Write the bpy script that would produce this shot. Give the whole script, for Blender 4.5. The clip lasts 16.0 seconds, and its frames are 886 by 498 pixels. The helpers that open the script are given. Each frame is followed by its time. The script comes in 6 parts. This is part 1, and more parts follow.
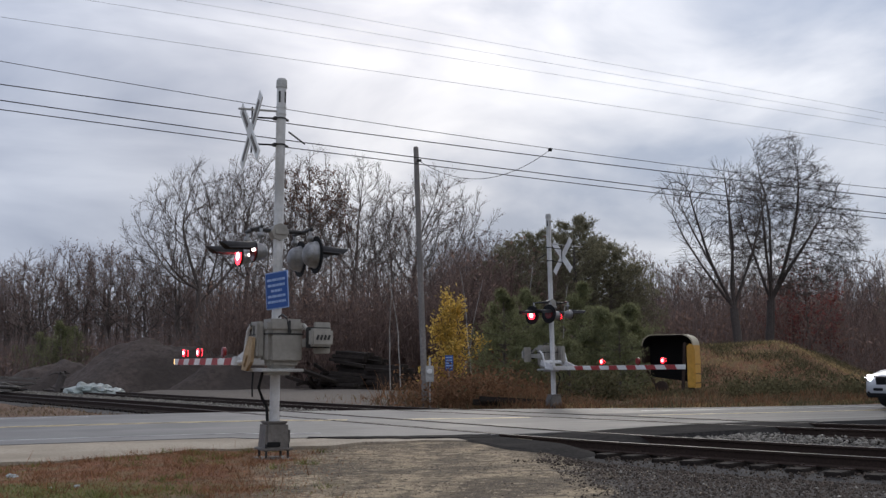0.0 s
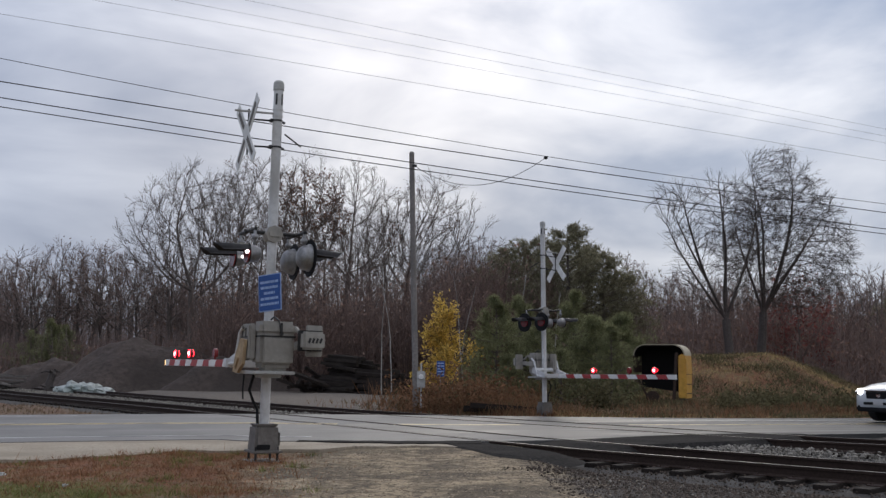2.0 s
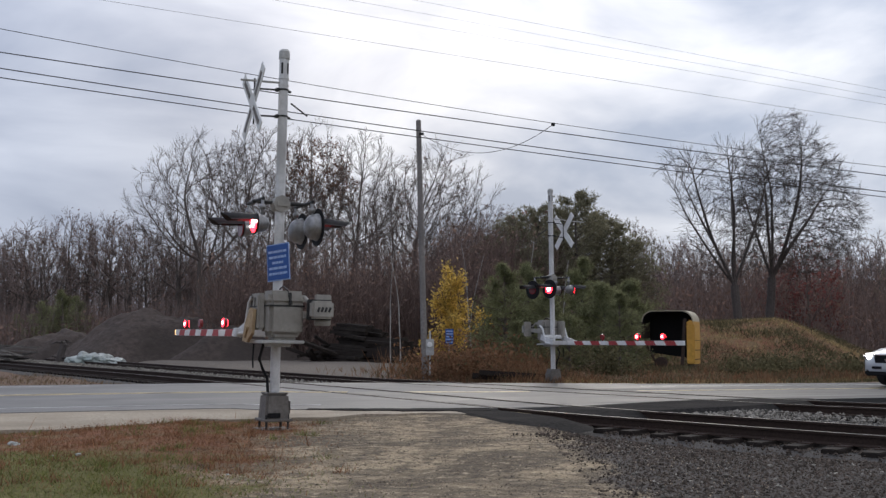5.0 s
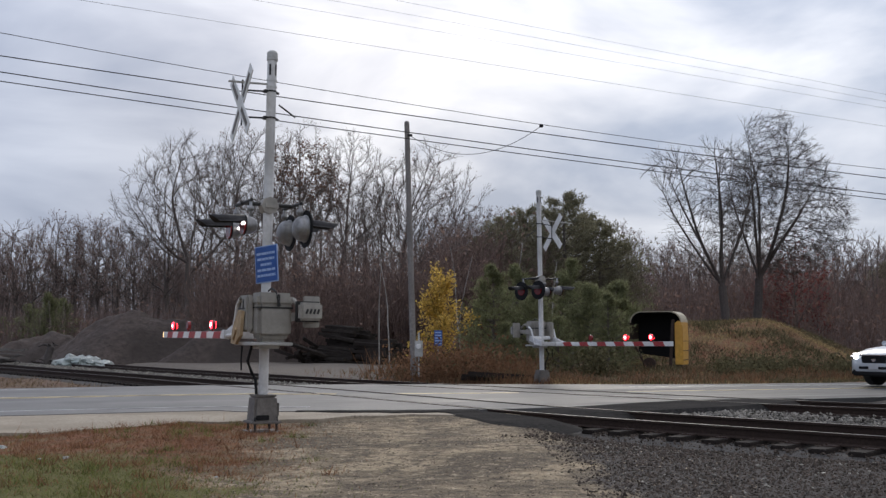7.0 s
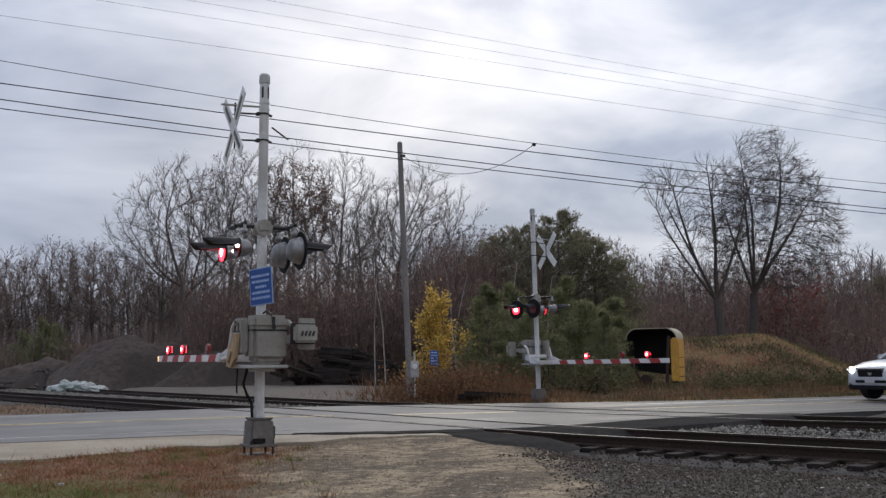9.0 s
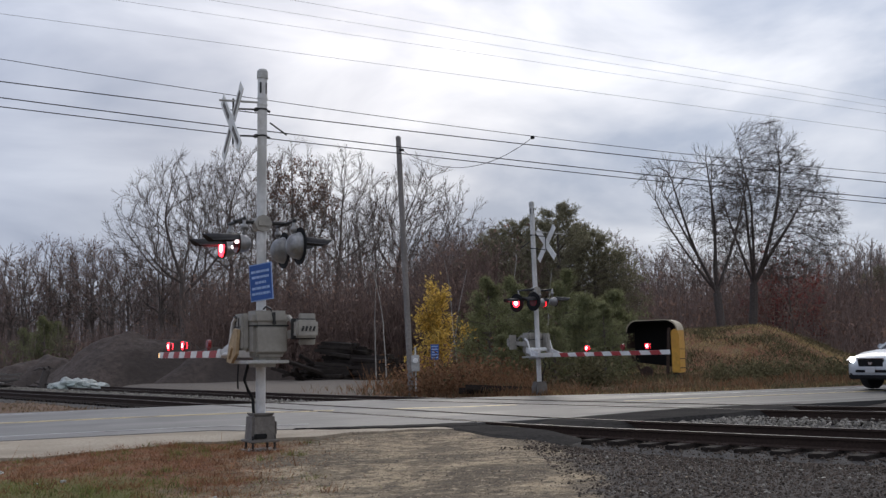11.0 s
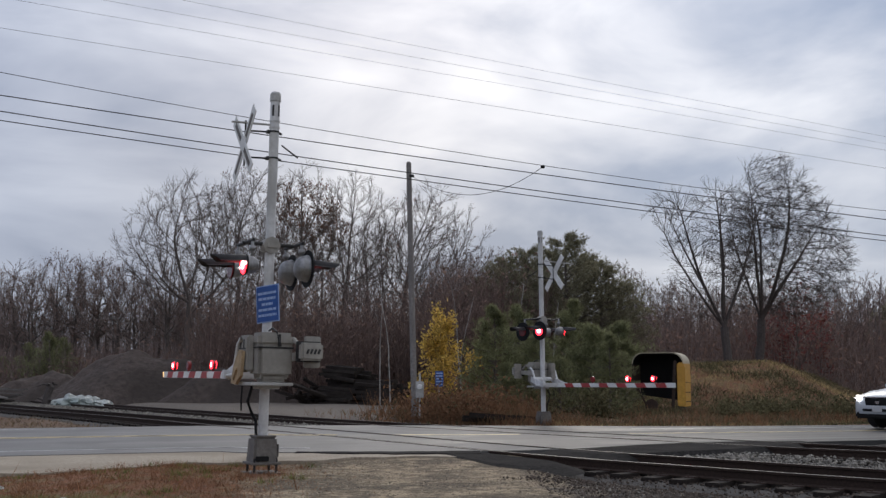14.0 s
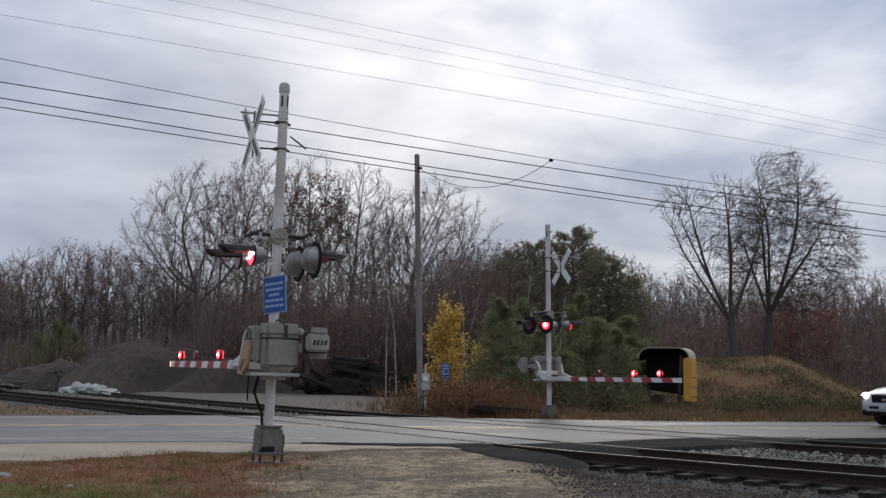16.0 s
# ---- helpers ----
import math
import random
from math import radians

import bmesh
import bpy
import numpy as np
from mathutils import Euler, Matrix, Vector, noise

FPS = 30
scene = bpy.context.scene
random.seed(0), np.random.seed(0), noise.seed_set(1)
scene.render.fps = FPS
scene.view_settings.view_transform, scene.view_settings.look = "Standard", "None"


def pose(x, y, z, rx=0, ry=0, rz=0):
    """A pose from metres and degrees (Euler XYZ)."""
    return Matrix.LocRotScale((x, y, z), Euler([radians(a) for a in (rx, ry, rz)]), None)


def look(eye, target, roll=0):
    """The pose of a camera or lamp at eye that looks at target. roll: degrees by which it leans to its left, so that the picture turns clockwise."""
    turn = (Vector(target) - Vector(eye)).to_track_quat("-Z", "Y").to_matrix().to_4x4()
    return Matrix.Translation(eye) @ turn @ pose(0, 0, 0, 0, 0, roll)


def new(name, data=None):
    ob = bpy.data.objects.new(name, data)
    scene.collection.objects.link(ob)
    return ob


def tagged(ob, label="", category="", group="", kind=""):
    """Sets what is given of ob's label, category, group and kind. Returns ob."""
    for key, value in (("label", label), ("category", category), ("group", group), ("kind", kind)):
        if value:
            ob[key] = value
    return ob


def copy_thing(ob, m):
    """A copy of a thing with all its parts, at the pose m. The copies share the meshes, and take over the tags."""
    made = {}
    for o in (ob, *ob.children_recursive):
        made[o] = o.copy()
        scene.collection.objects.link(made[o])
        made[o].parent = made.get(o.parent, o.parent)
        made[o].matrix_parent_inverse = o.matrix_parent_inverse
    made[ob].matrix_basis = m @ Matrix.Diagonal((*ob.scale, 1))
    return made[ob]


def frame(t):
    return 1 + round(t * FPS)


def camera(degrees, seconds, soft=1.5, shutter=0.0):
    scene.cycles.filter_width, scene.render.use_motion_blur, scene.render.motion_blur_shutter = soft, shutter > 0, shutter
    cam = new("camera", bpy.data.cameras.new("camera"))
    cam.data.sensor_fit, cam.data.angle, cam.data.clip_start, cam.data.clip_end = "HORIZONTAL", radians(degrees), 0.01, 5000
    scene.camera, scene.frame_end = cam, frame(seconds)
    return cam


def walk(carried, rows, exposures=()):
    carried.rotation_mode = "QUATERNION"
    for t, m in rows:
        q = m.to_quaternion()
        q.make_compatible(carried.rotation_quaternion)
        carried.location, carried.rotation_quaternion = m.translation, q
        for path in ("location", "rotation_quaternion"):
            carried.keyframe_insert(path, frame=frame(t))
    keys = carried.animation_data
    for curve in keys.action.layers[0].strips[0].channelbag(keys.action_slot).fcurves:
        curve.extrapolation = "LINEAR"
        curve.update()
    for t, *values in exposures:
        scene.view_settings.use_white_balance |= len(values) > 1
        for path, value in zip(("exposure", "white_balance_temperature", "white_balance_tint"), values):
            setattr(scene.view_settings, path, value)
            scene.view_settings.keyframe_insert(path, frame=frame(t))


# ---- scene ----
cam = camera(48.0, 16.0, soft=1.4)
EYE = 1.25
# seconds, yaw, pitch, roll of a camera held by hand on one spot
ROWS = [
    (0, 0.628, 6.665, 0.463),
    (0.5, 0.688, 6.850, -0.641),
    (1, 0.745, 7.222, -0.486),
    (1.5, 0.269, 7.507, -2.118),
    (2, 0.144, 6.993, -0.625),
    (2.5, 0.212, 5.807, -0.572),
    (3, -0.230, 5.885, -2.272),
    (3.5, 0.569, 5.729, -1.420),
    (6, 0.459, 5.007, 0.110),
    (6.5, 0.203, 5.149, -0.163),
    (7, 0.000, 5.240, -0.000),
    (7.5, -0.166, 5.810, -0.370),
    (8, -0.184, 6.205, 0.469),
    (8.5, -0.307, 6.237, 0.487),
    (9, -0.232, 6.378, 0.857),
    (11.5, -0.198, 5.802, 1.411),
    (12, -0.249, 5.623, 0.406),
    (12.5, -0.046, 5.850, 0.487),
    (13, 0.248, 6.277, -0.017),
    (13.5, 0.414, 7.285, 0.060),
    (14, 0.064, 7.558, -0.177),
    (14.5, -0.008, 7.283, -0.972),
    (15, 0.056, 7.036, -0.991),
    (15.5, 0.047, 7.043, -0.719),
    (16, 0.408, 7.128, -0.826),
]
# the camera's own exposure falls as more sky comes into view
walk(cam, [(t, pose(0, 0, EYE, 90 + pitch, roll, yaw)) for t, yaw, pitch, roll in ROWS],
     [(t, -0.085 * (pitch - 5.6)) for t, yaw, pitch, roll in ROWS])

# ---- sky and sun ----
SUN_ELEVATION, SUN_ROTATION = radians(24), radians(-6)
world = bpy.data.worlds.new("overcast_sky")
scene.world = world
world.use_nodes = True
wn, wl = world.node_tree.nodes, world.node_tree.links
wn.clear()
w_out, w_bg = wn.new("ShaderNodeOutputWorld"), wn.new("ShaderNodeBackground")
w_sky = wn.new("ShaderNodeTexSky")
w_sky.sky_type, w_sky.sun_disc = "NISHITA", False
w_sky.sun_elevation, w_sky.sun_rotation = SUN_ELEVATION, SUN_ROTATION
w_tc = wn.new("ShaderNodeTexCoord")
w_map = wn.new("ShaderNodeMapping")
w_map.inputs["Scale"].default_value = (1.6, 1.0, 4.2)
w_map.inputs["Rotation"].default_value = (0.0, radians(-10), 0.0)
w_map.inputs["Location"].default_value = (0.62, 0.0, 0.12)
w_n1 = wn.new("ShaderNodeTexNoise")
w_n1.inputs["Scale"].default_value, w_n1.inputs["Detail"].default_value, w_n1.inputs["Roughness"].default_value = 2.1, 6.0, 0.5
w_n1.inputs["Distortion"].default_value = 0.35
w_ramp = wn.new("ShaderNodeValToRGB")
w_ramp.color_ramp.elements[0].position, w_ramp.color_ramp.elements[0].color = 0.36, (0.30, 0.35, 0.458, 1)
w_ramp.color_ramp.elements[1].position, w_ramp.color_ramp.elements[1].color = 0.66, (0.83, 0.838, 0.878, 1)
w_mid = w_ramp.color_ramp.elements.new(0.5)
w_mid.color = (0.56, 0.585, 0.658, 1)
w_scale = wn.new("ShaderNodeVectorMath")
w_scale.operation = "SCALE"
w_scale.inputs["Scale"].default_value = 0.07
w_mix = wn.new("ShaderNodeMix")
w_mix.data_type = "RGBA"
w_mix.inputs["Factor"].default_value = 0.88
# brighter veil of cloud round the hidden sun
w_dot = wn.new("ShaderNodeVectorMath")
w_dot.operation = "DOT_PRODUCT"
w_dot.inputs[1].default_value = (0.29, 0.865, 0.41)
w_glow = wn.new("ShaderNodeMapRange")
w_glow.inputs["From Min"].default_value, w_glow.inputs["From Max"].default_value = 0.80, 1.0
w_glow.inputs["To Min"].default_value, w_glow.inputs["To Max"].default_value = 1.0, 1.36
w_glow.interpolation_type = "SMOOTHSTEP"
w_mul = wn.new("ShaderNodeVectorMath")
w_mul.operation = "SCALE"
wl.new(w_tc.outputs["Generated"], w_map.inputs["Vector"])
wl.new(w_map.outputs["Vector"], w_n1.inputs["Vector"])
wl.new(w_n1.outputs["Fac"], w_ramp.inputs["Fac"])
wl.new(w_sky.outputs["Color"], w_scale.inputs[0])
wl.new(w_scale.outputs["Vector"], w_mix.inputs["A"])
wl.new(w_ramp.outputs["Color"], w_mix.inputs["B"])
wl.new(w_tc.outputs["Generated"], w_dot.inputs[0])
wl.new(w_dot.outputs["Value"], w_glow.inputs["Value"])
wl.new(w_mix.outputs["Result"], w_mul.inputs[0])
# an overcast sky is brighter overhead than at the horizon
w_sep, w_grad, w_both = wn.new("ShaderNodeSeparateXYZ"), wn.new("ShaderNodeMapRange"), wn.new("ShaderNodeMath")
w_grad.inputs["To Min"].default_value, w_grad.inputs["To Max"].default_value = 0.76, 1.75
w_both.operation = "MULTIPLY"
wl.new(w_tc.outputs["Generated"], w_sep.inputs["Vector"])
wl.new(w_sep.outputs["Z"], w_grad.inputs["Value"])
wl.new(w_grad.outputs["Result"], w_both.inputs[0])
wl.new(w_glow.outputs["Result"], w_both.inputs[1])
wl.new(w_both.outputs["Value"], w_mul.inputs["Scale"])
# heavier, bluer cloud to the west
w_west, w_tint, w_out_col = wn.new("ShaderNodeMapRange"), wn.new("ShaderNodeMix"), wn.new("ShaderNodeVectorMath")
w_west.inputs["From Min"].default_value, w_west.inputs["From Max"].default_value = -0.5, 0.08
w_west.interpolation_type = "SMOOTHSTEP"
w_tint.data_type = "RGBA"
w_tint.inputs["A"].default_value, w_tint.inputs["B"].default_value = (0.80, 0.855, 0.965, 1), (1, 1, 1, 1)
w_out_col.operation = "MULTIPLY"
wl.new(w_sep.outputs["X"], w_west.inputs["Value"])
wl.new(w_west.outputs["Result"], w_tint.inputs["Factor"])
w_low, w_haze, w_both_tint = wn.new("ShaderNodeMapRange"), wn.new("ShaderNodeMix"), wn.new("ShaderNodeVectorMath")
w_low.inputs["From Min"].default_value, w_low.inputs["From Max"].default_value = 0.04, 0.24
w_low.interpolation_type = "SMOOTHSTEP"
w_haze.data_type = "RGBA"
w_haze.inputs["A"].default_value, w_haze.inputs["B"].default_value = (0.87, 0.90, 0.955, 1), (1, 1, 1, 1)
w_both_tint.operation = "MULTIPLY"
wl.new(w_sep.outputs["Z"], w_low.inputs["Value"])
wl.new(w_low.outputs["Result"], w_haze.inputs["Factor"])
wl.new(w_mul.outputs["Vector"], w_both_tint.inputs[0])
wl.new(w_haze.outputs["Result"], w_both_tint.inputs[1])
wl.new(w_both_tint.outputs["Vector"], w_out_col.inputs[0])
wl.new(w_tint.outputs["Result"], w_out_col.inputs[1])
wl.new(w_out_col.outputs["Vector"], w_bg.inputs["Color"])
w_bg.inputs["Strength"].default_value = 1.03
wl.new(w_bg.outputs["Background"], w_out.inputs["Surface"])

sun_data = bpy.data.lights.new("sun", "SUN")
sun_data.energy, sun_data.angle, sun_data.color = 0.95, radians(25), (1.0, 0.93, 0.83)
sun = new("sun", sun_data)
sun.matrix_basis = look((20, 180, 90), (0, 0, 0))


# ---- materials ----
def mat(name, base, rough=0.7, scale=8.0, var=0.25, bump=0.15, metal=0.0, coarse=0.25, other=None, random_var=0.0, spec=0.5, dist=0.01, leaf=0.0):
    """Base colour broken up by fine and coarse noise, with a little relief."""
    m = bpy.data.materials.new(name)
    m.use_nodes = True
    n, l = m.node_tree.nodes, m.node_tree.links
    b = n["Principled BSDF"]
    tc = n.new("ShaderNodeTexCoord")
    fine, big = n.new("ShaderNodeTexNoise"), n.new("ShaderNodeTexNoise")
    fine.inputs["Scale"].default_value, fine.inputs["Detail"].default_value, fine.inputs["Roughness"].default_value = scale, 6.0, 0.65
    big.inputs["Scale"].default_value, big.inputs["Detail"].default_value = scale * coarse * 0.25, 3.0
    l.new(tc.outputs["Object"], fine.inputs["Vector"])
    l.new(tc.outputs["Object"], big.inputs["Vector"])
    ramp = n.new("ShaderNodeValToRGB")
    lo = [c * (1 - var) for c in base]
    hi = [min(1.0, c * (1 + var)) for c in base]
    ramp.color_ramp.elements[0].position, ramp.color_ramp.elements[0].color = 0.3, (*lo, 1)
    ramp.color_ramp.elements[1].position, ramp.color_ramp.elements[1].color = 0.7, (*hi, 1)
    l.new(fine.outputs["Fac"], ramp.inputs["Fac"])
    col = ramp.outputs["Color"]
    mx = n.new("ShaderNodeMix")
    mx.data_type = "RGBA"
    tint = other or [c * (1 - var * 0.8) for c in base]
    mx.inputs["B"].default_value = (*tint, 1)
    rng = n.new("ShaderNodeMapRange")
    rng.inputs["From Min"].default_value, rng.inputs["From Max"].default_value = 0.45, 0.65
    rng.inputs["To Max"].default_value = 0.8 if other else 0.5
    l.new(big.outputs["Fac"], rng.inputs["Value"])
    l.new(rng.outputs["Result"], mx.inputs["Factor"])
    l.new(col, mx.inputs["A"])
    col = mx.outputs["Result"]
    if random_var:
        geo = n.new("ShaderNodeNewGeometry")
        hs = n.new("ShaderNodeHueSaturation")
        r2 = n.new("ShaderNodeMapRange")
        r2.inputs["To Min"].default_value, r2.inputs["To Max"].default_value = 1 - random_var, 1 + random_var
        l.new(geo.outputs["Random Per Island"], r2.inputs["Value"])
        l.new(r2.outputs["Result"], hs.inputs["Value"])
        l.new(col, hs.inputs["Color"])
        col = hs.outputs["Color"]
    l.new(col, b.inputs["Base Color"])
    b.inputs["Roughness"].default_value, b.inputs["Metallic"].default_value = rough, metal
    b.inputs["Specular IOR Level"].default_value = spec
    if leaf:
        tr, ms = n.new("ShaderNodeBsdfTranslucent"), n.new("ShaderNodeMixShader")
        ms.inputs["Fac"].default_value = leaf
        l.new(col, tr.inputs["Color"])
        l.new(b.outputs["BSDF"], ms.inputs[1])
        l.new(tr.outputs["BSDF"], ms.inputs[2])
        l.new(ms.outputs["Shader"], n["Material Output"].inputs["Surface"])
    if bump:
        bp = n.new("ShaderNodeBump")
        bp.inputs["Strength"].default_value, bp.inputs["Distance"].default_value = bump, dist
        l.new(fine.outputs["Fac"], bp.inputs["Height"])
        l.new(bp.outputs["Normal"], b.inputs["Normal"])
    return m


def glow(name, color, strength):
    m = bpy.data.materials.new(name)
    m.use_nodes = True
    b = m.node_tree.nodes["Principled BSDF"]
    b.inputs["Base Color"].default_value = (*color, 1)
    b.inputs["Emission Color"].default_value = (*color, 1)
    b.inputs["Emission Strength"].default_value = strength
    return m


M_ALU = mat("aluminium_grey", (0.66, 0.655, 0.65), 0.55, 14, 0.15, 0.06, 0.15, other=(0.40, 0.385, 0.37))
M_GALV = mat("galvanised", (0.46, 0.455, 0.44), 0.6, 18, 0.2, 0.08, 0.15, other=(0.33, 0.31, 0.28))
M_BOX = mat("grey_case_paint", (0.34, 0.32, 0.285), 0.6, 9, 0.2, 0.06, 0.05, other=(0.2, 0.185, 0.165))
M_DARKSTEEL = mat("dark_steel", (0.035, 0.034, 0.034), 0.55, 20, 0.3, 0.1, 0.3)
M_BLACK = mat("black_paint", (0.013, 0.013, 0.014), 0.7, 20, 0.3, 0.05, spec=0.2)
M_HOOD = mat("weathered_black_hood", (0.04, 0.038, 0.04), 0.6, 18, 0.35, 0.08, spec=0.3)
M_HOUSING = mat("lamp_housing_grey", (0.27, 0.265, 0.265), 0.38, 14, 0.3, 0.06, 0.5, other=(0.15, 0.145, 0.14))
M_CAST = mat("cast_base", (0.17, 0.155, 0.14), 0.75, 15, 0.3, 0.2, 0.1, other=(0.11, 0.095, 0.082))
M_WHITE = mat("white_sheeting", (0.78, 0.77, 0.75), 0.5, 10, 0.1, 0.02, other=(0.62, 0.6, 0.57))
M_RED = mat("red_sheeting", (0.36, 0.03, 0.03), 0.45, 12, 0.2, 0.02)
M_BLUE = mat("blue_sign", (0.02, 0.085, 0.32), 0.45, 12, 0.15, 0.02)
M_SIGNTEXT = mat("sign_lettering", (0.32, 0.44, 0.7), 0.5, 12, 0.1, 0.0)
M_LENS = mat("red_lens", (0.2, 0.012, 0.014), 0.2, 30, 0.2, 0.05)
M_GLOW = glow("lit_red_lamp", (1.0, 0.02, 0.035), 9.0)
M_HOT = glow("lit_red_core", (1.0, 0.55, 0.55), 9.0)
# no lamp: emission that stands in for headlight glare on reflective sheeting
M_AMBER = glow("glowing_tip_sheeting", (1.0, 0.62, 0.25), 2.2)
M_RUSTBOARD = mat("tan_weathered_board", (0.40, 0.29, 0.17), 0.85, 14, 0.3, 0.2, other=(0.24, 0.15, 0.08))
M_ASPHALT = mat("wet_asphalt", (0.078, 0.075, 0.073), 0.5, 40, 0.25, 0.25, coarse=0.06, other=(0.055, 0.053, 0.052), spec=0.4, dist=0.004)
# streaks that run along the road
a_n, a_l = M_ASPHALT.node_tree.nodes, M_ASPHALT.node_tree.links
a_tc, a_map, a_noise = a_n.new("ShaderNodeTexCoord"), a_n.new("ShaderNodeMapping"), a_n.new("ShaderNodeTexNoise")
a_map.vector_type = "TEXTURE"
a_map.inputs["Rotation"].default_value, a_map.inputs["Scale"].default_value = (0, 0, radians(19)), (9.0, 0.55, 1.0)
a_noise.inputs["Scale"].default_value, a_noise.inputs["Detail"].default_value, a_noise.inputs["Roughness"].default_value = 1.0, 5.0, 0.6
a_val, a_hue, a_rough = a_n.new("ShaderNodeMapRange"), a_n.new("ShaderNodeHueSaturation"), a_n.new("ShaderNodeMapRange")
a_val.inputs["From Min"].default_value, a_val.inputs["From Max"].default_value = 0.35, 0.65
a_val.inputs["To Min"].default_value, a_val.inputs["To Max"].default_value = 0.45, 1.35
a_rough.inputs["From Min"].default_value, a_rough.inputs["From Max"].default_value = 0.35, 0.65
a_rough.inputs["To Min"].default_value, a_rough.inputs["To Max"].default_value = 0.5, 0.8
a_b = a_n["Principled BSDF"]
a_src = a_b.inputs["Base Color"].links[0].from_socket
a_l.new(a_tc.outputs["Object"], a_map.inputs["Vector"])
a_l.new(a_map.outputs["Vector"], a_noise.inputs["Vector"])
a_l.new(a_noise.outputs["Fac"], a_val.inputs["Value"])
a_l.new(a_noise.outputs["Fac"], a_rough.inputs["Value"])
a_l.new(a_src, a_hue.inputs["Color"])
# sky's grazing reflection painted in: colour raised to the west, lowered on the damp east
a_sep, a_sheen, a_mul = a_n.new("ShaderNodeSeparateXYZ"), a_n.new("ShaderNodeMapRange"), a_n.new("ShaderNodeMath")
a_sheen.inputs["From Min"].default_value, a_sheen.inputs["From Max"].default_value = -5.0, 5.0
a_sheen.inputs["To Min"].default_value, a_sheen.inputs["To Max"].default_value = 2.15, 0.7
a_mul.operation = "MULTIPLY"
a_l.new(a_tc.outputs["Object"], a_sep.inputs["Vector"])
a_l.new(a_sep.outputs["X"], a_sheen.inputs["Value"])
a_l.new(a_val.outputs["Result"], a_mul.inputs[0])
a_l.new(a_sheen.outputs["Result"], a_mul.inputs[1])
a_l.new(a_mul.outputs["Value"], a_hue.inputs["Value"])
a_l.new(a_hue.outputs["Color"], a_b.inputs["Base Color"])
a_l.new(a_rough.outputs["Result"], a_b.inputs["Roughness"])
M_PATCH = mat("fresh_asphalt", (0.03, 0.028, 0.027), 0.95, 14, 0.45, 0.6, coarse=0.3, dist=0.015, spec=0.02, other=(0.048, 0.044, 0.04))
M_YELLOW = mat("worn_yellow_line", (0.52, 0.41, 0.22), 0.6, 30, 0.35, 0.1, other=(0.2, 0.18, 0.14))
M_LINE = mat("worn_white_line", (0.42, 0.42, 0.41), 0.6, 30, 0.3, 0.1, other=(0.2, 0.2, 0.2))
M_SHOULDER = mat("sandy_shoulder", (0.37, 0.315, 0.245), 0.95, 20, 0.3, 0.5, coarse=0.1, other=(0.25, 0.21, 0.16), spec=0.2)
M_BALLAST = mat("ballast_bed", (0.062, 0.055, 0.05), 0.95, 26, 0.5, 0.8, other=(0.05, 0.047, 0.045), dist=0.03)
M_STONE = mat("ballast_stone", (0.092, 0.072, 0.058), 0.9, 14, 0.3, 0.3, random_var=0.55, spec=0.2)
M_PALESTONE = mat("pale_ballast_stone", (0.235, 0.215, 0.185), 0.9, 14, 0.25, 0.3, random_var=0.55, spec=0.2)
M_GRIT = mat("sandy_grit", (0.30, 0.24, 0.175), 0.9, 14, 0.3, 0.3, random_var=0.6, spec=0.2)
M_RAIL = mat("rusty_rail", (0.042, 0.028, 0.022), 0.85, 25, 0.35, 0.15, spec=0.2)
M_RAILTOP = mat("worn_rail_head", (0.085, 0.076, 0.072), 0.5, 25, 0.25, 0.05, 0.5)
M_TIE = mat("creosoted_tie", (0.027, 0.021, 0.018), 0.9, 18, 0.4, 0.5, other=(0.045, 0.037, 0.03), spec=0.2)
M_POLEWOOD = mat("pole_wood", (0.235, 0.215, 0.2), 0.9, 12, 0.3, 0.3, other=(0.16, 0.145, 0.135))
M_WIRE = mat("wire", (0.02, 0.02, 0.022), 0.6, 20, 0.1, 0.0)
M_BARK = mat("grey_bark", (0.135, 0.113, 0.1), 0.95, 9, 0.35, 0.4, other=(0.085, 0.073, 0.065))
M_DARKBARK = mat("dark_bark", (0.085, 0.072, 0.066), 0.95, 9, 0.35, 0.4, other=(0.06, 0.052, 0.047))
M_TWIG = mat("twigs", (0.125, 0.1, 0.09), 0.95, 6, 0.3, 0.0)
M_FARTWIG = mat("far_twigs", (0.235, 0.18, 0.162), 0.95, 1.5, 0.3, 0.0, random_var=0.3)
M_THICKET = mat("thicket_twigs", (0.185, 0.127, 0.107), 0.95, 1.5, 0.3, 0.0, random_var=0.45)
M_BRUSH = mat("brown_brush", (0.25, 0.165, 0.13), 0.95, 1.5, 0.3, 0.0, random_var=0.4, leaf=0.4)
M_DULLGRASS = mat("dull_brown_grass", (0.17, 0.12, 0.074), 0.9, 3, 0.35, 0.0, random_var=0.5, spec=0.2, leaf=0.4)
M_BIRCH = mat("birch_bark", (0.36, 0.34, 0.31), 0.85, 10, 0.4, 0.2, other=(0.12, 0.1, 0.09))
M_MOSSY = mat("dark_weeds", (0.12, 0.108, 0.06), 0.9, 3, 0.35, 0.0, random_var=0.5, spec=0.1, leaf=0.4)
M_OAKLEAF = mat("brown_dry_leaves", (0.17, 0.095, 0.068), 0.8, 3, 0.3, 0.0, random_var=0.45, leaf=0.4)
M_REDLEAF = mat("dull_red_leaves", (0.2, 0.07, 0.06), 0.8, 3, 0.3, 0.0, random_var=0.4, leaf=0.5)
M_GOLDLEAF = mat("yellow_leaves", (0.62, 0.43, 0.105), 0.7, 3, 0.25, 0.0, random_var=0.4, leaf=0.5)
M_NEEDLE = mat("pine_needles", (0.22, 0.205, 0.135), 0.8, 2, 0.35, 0.0, random_var=0.5, leaf=0.5, spec=0.2)
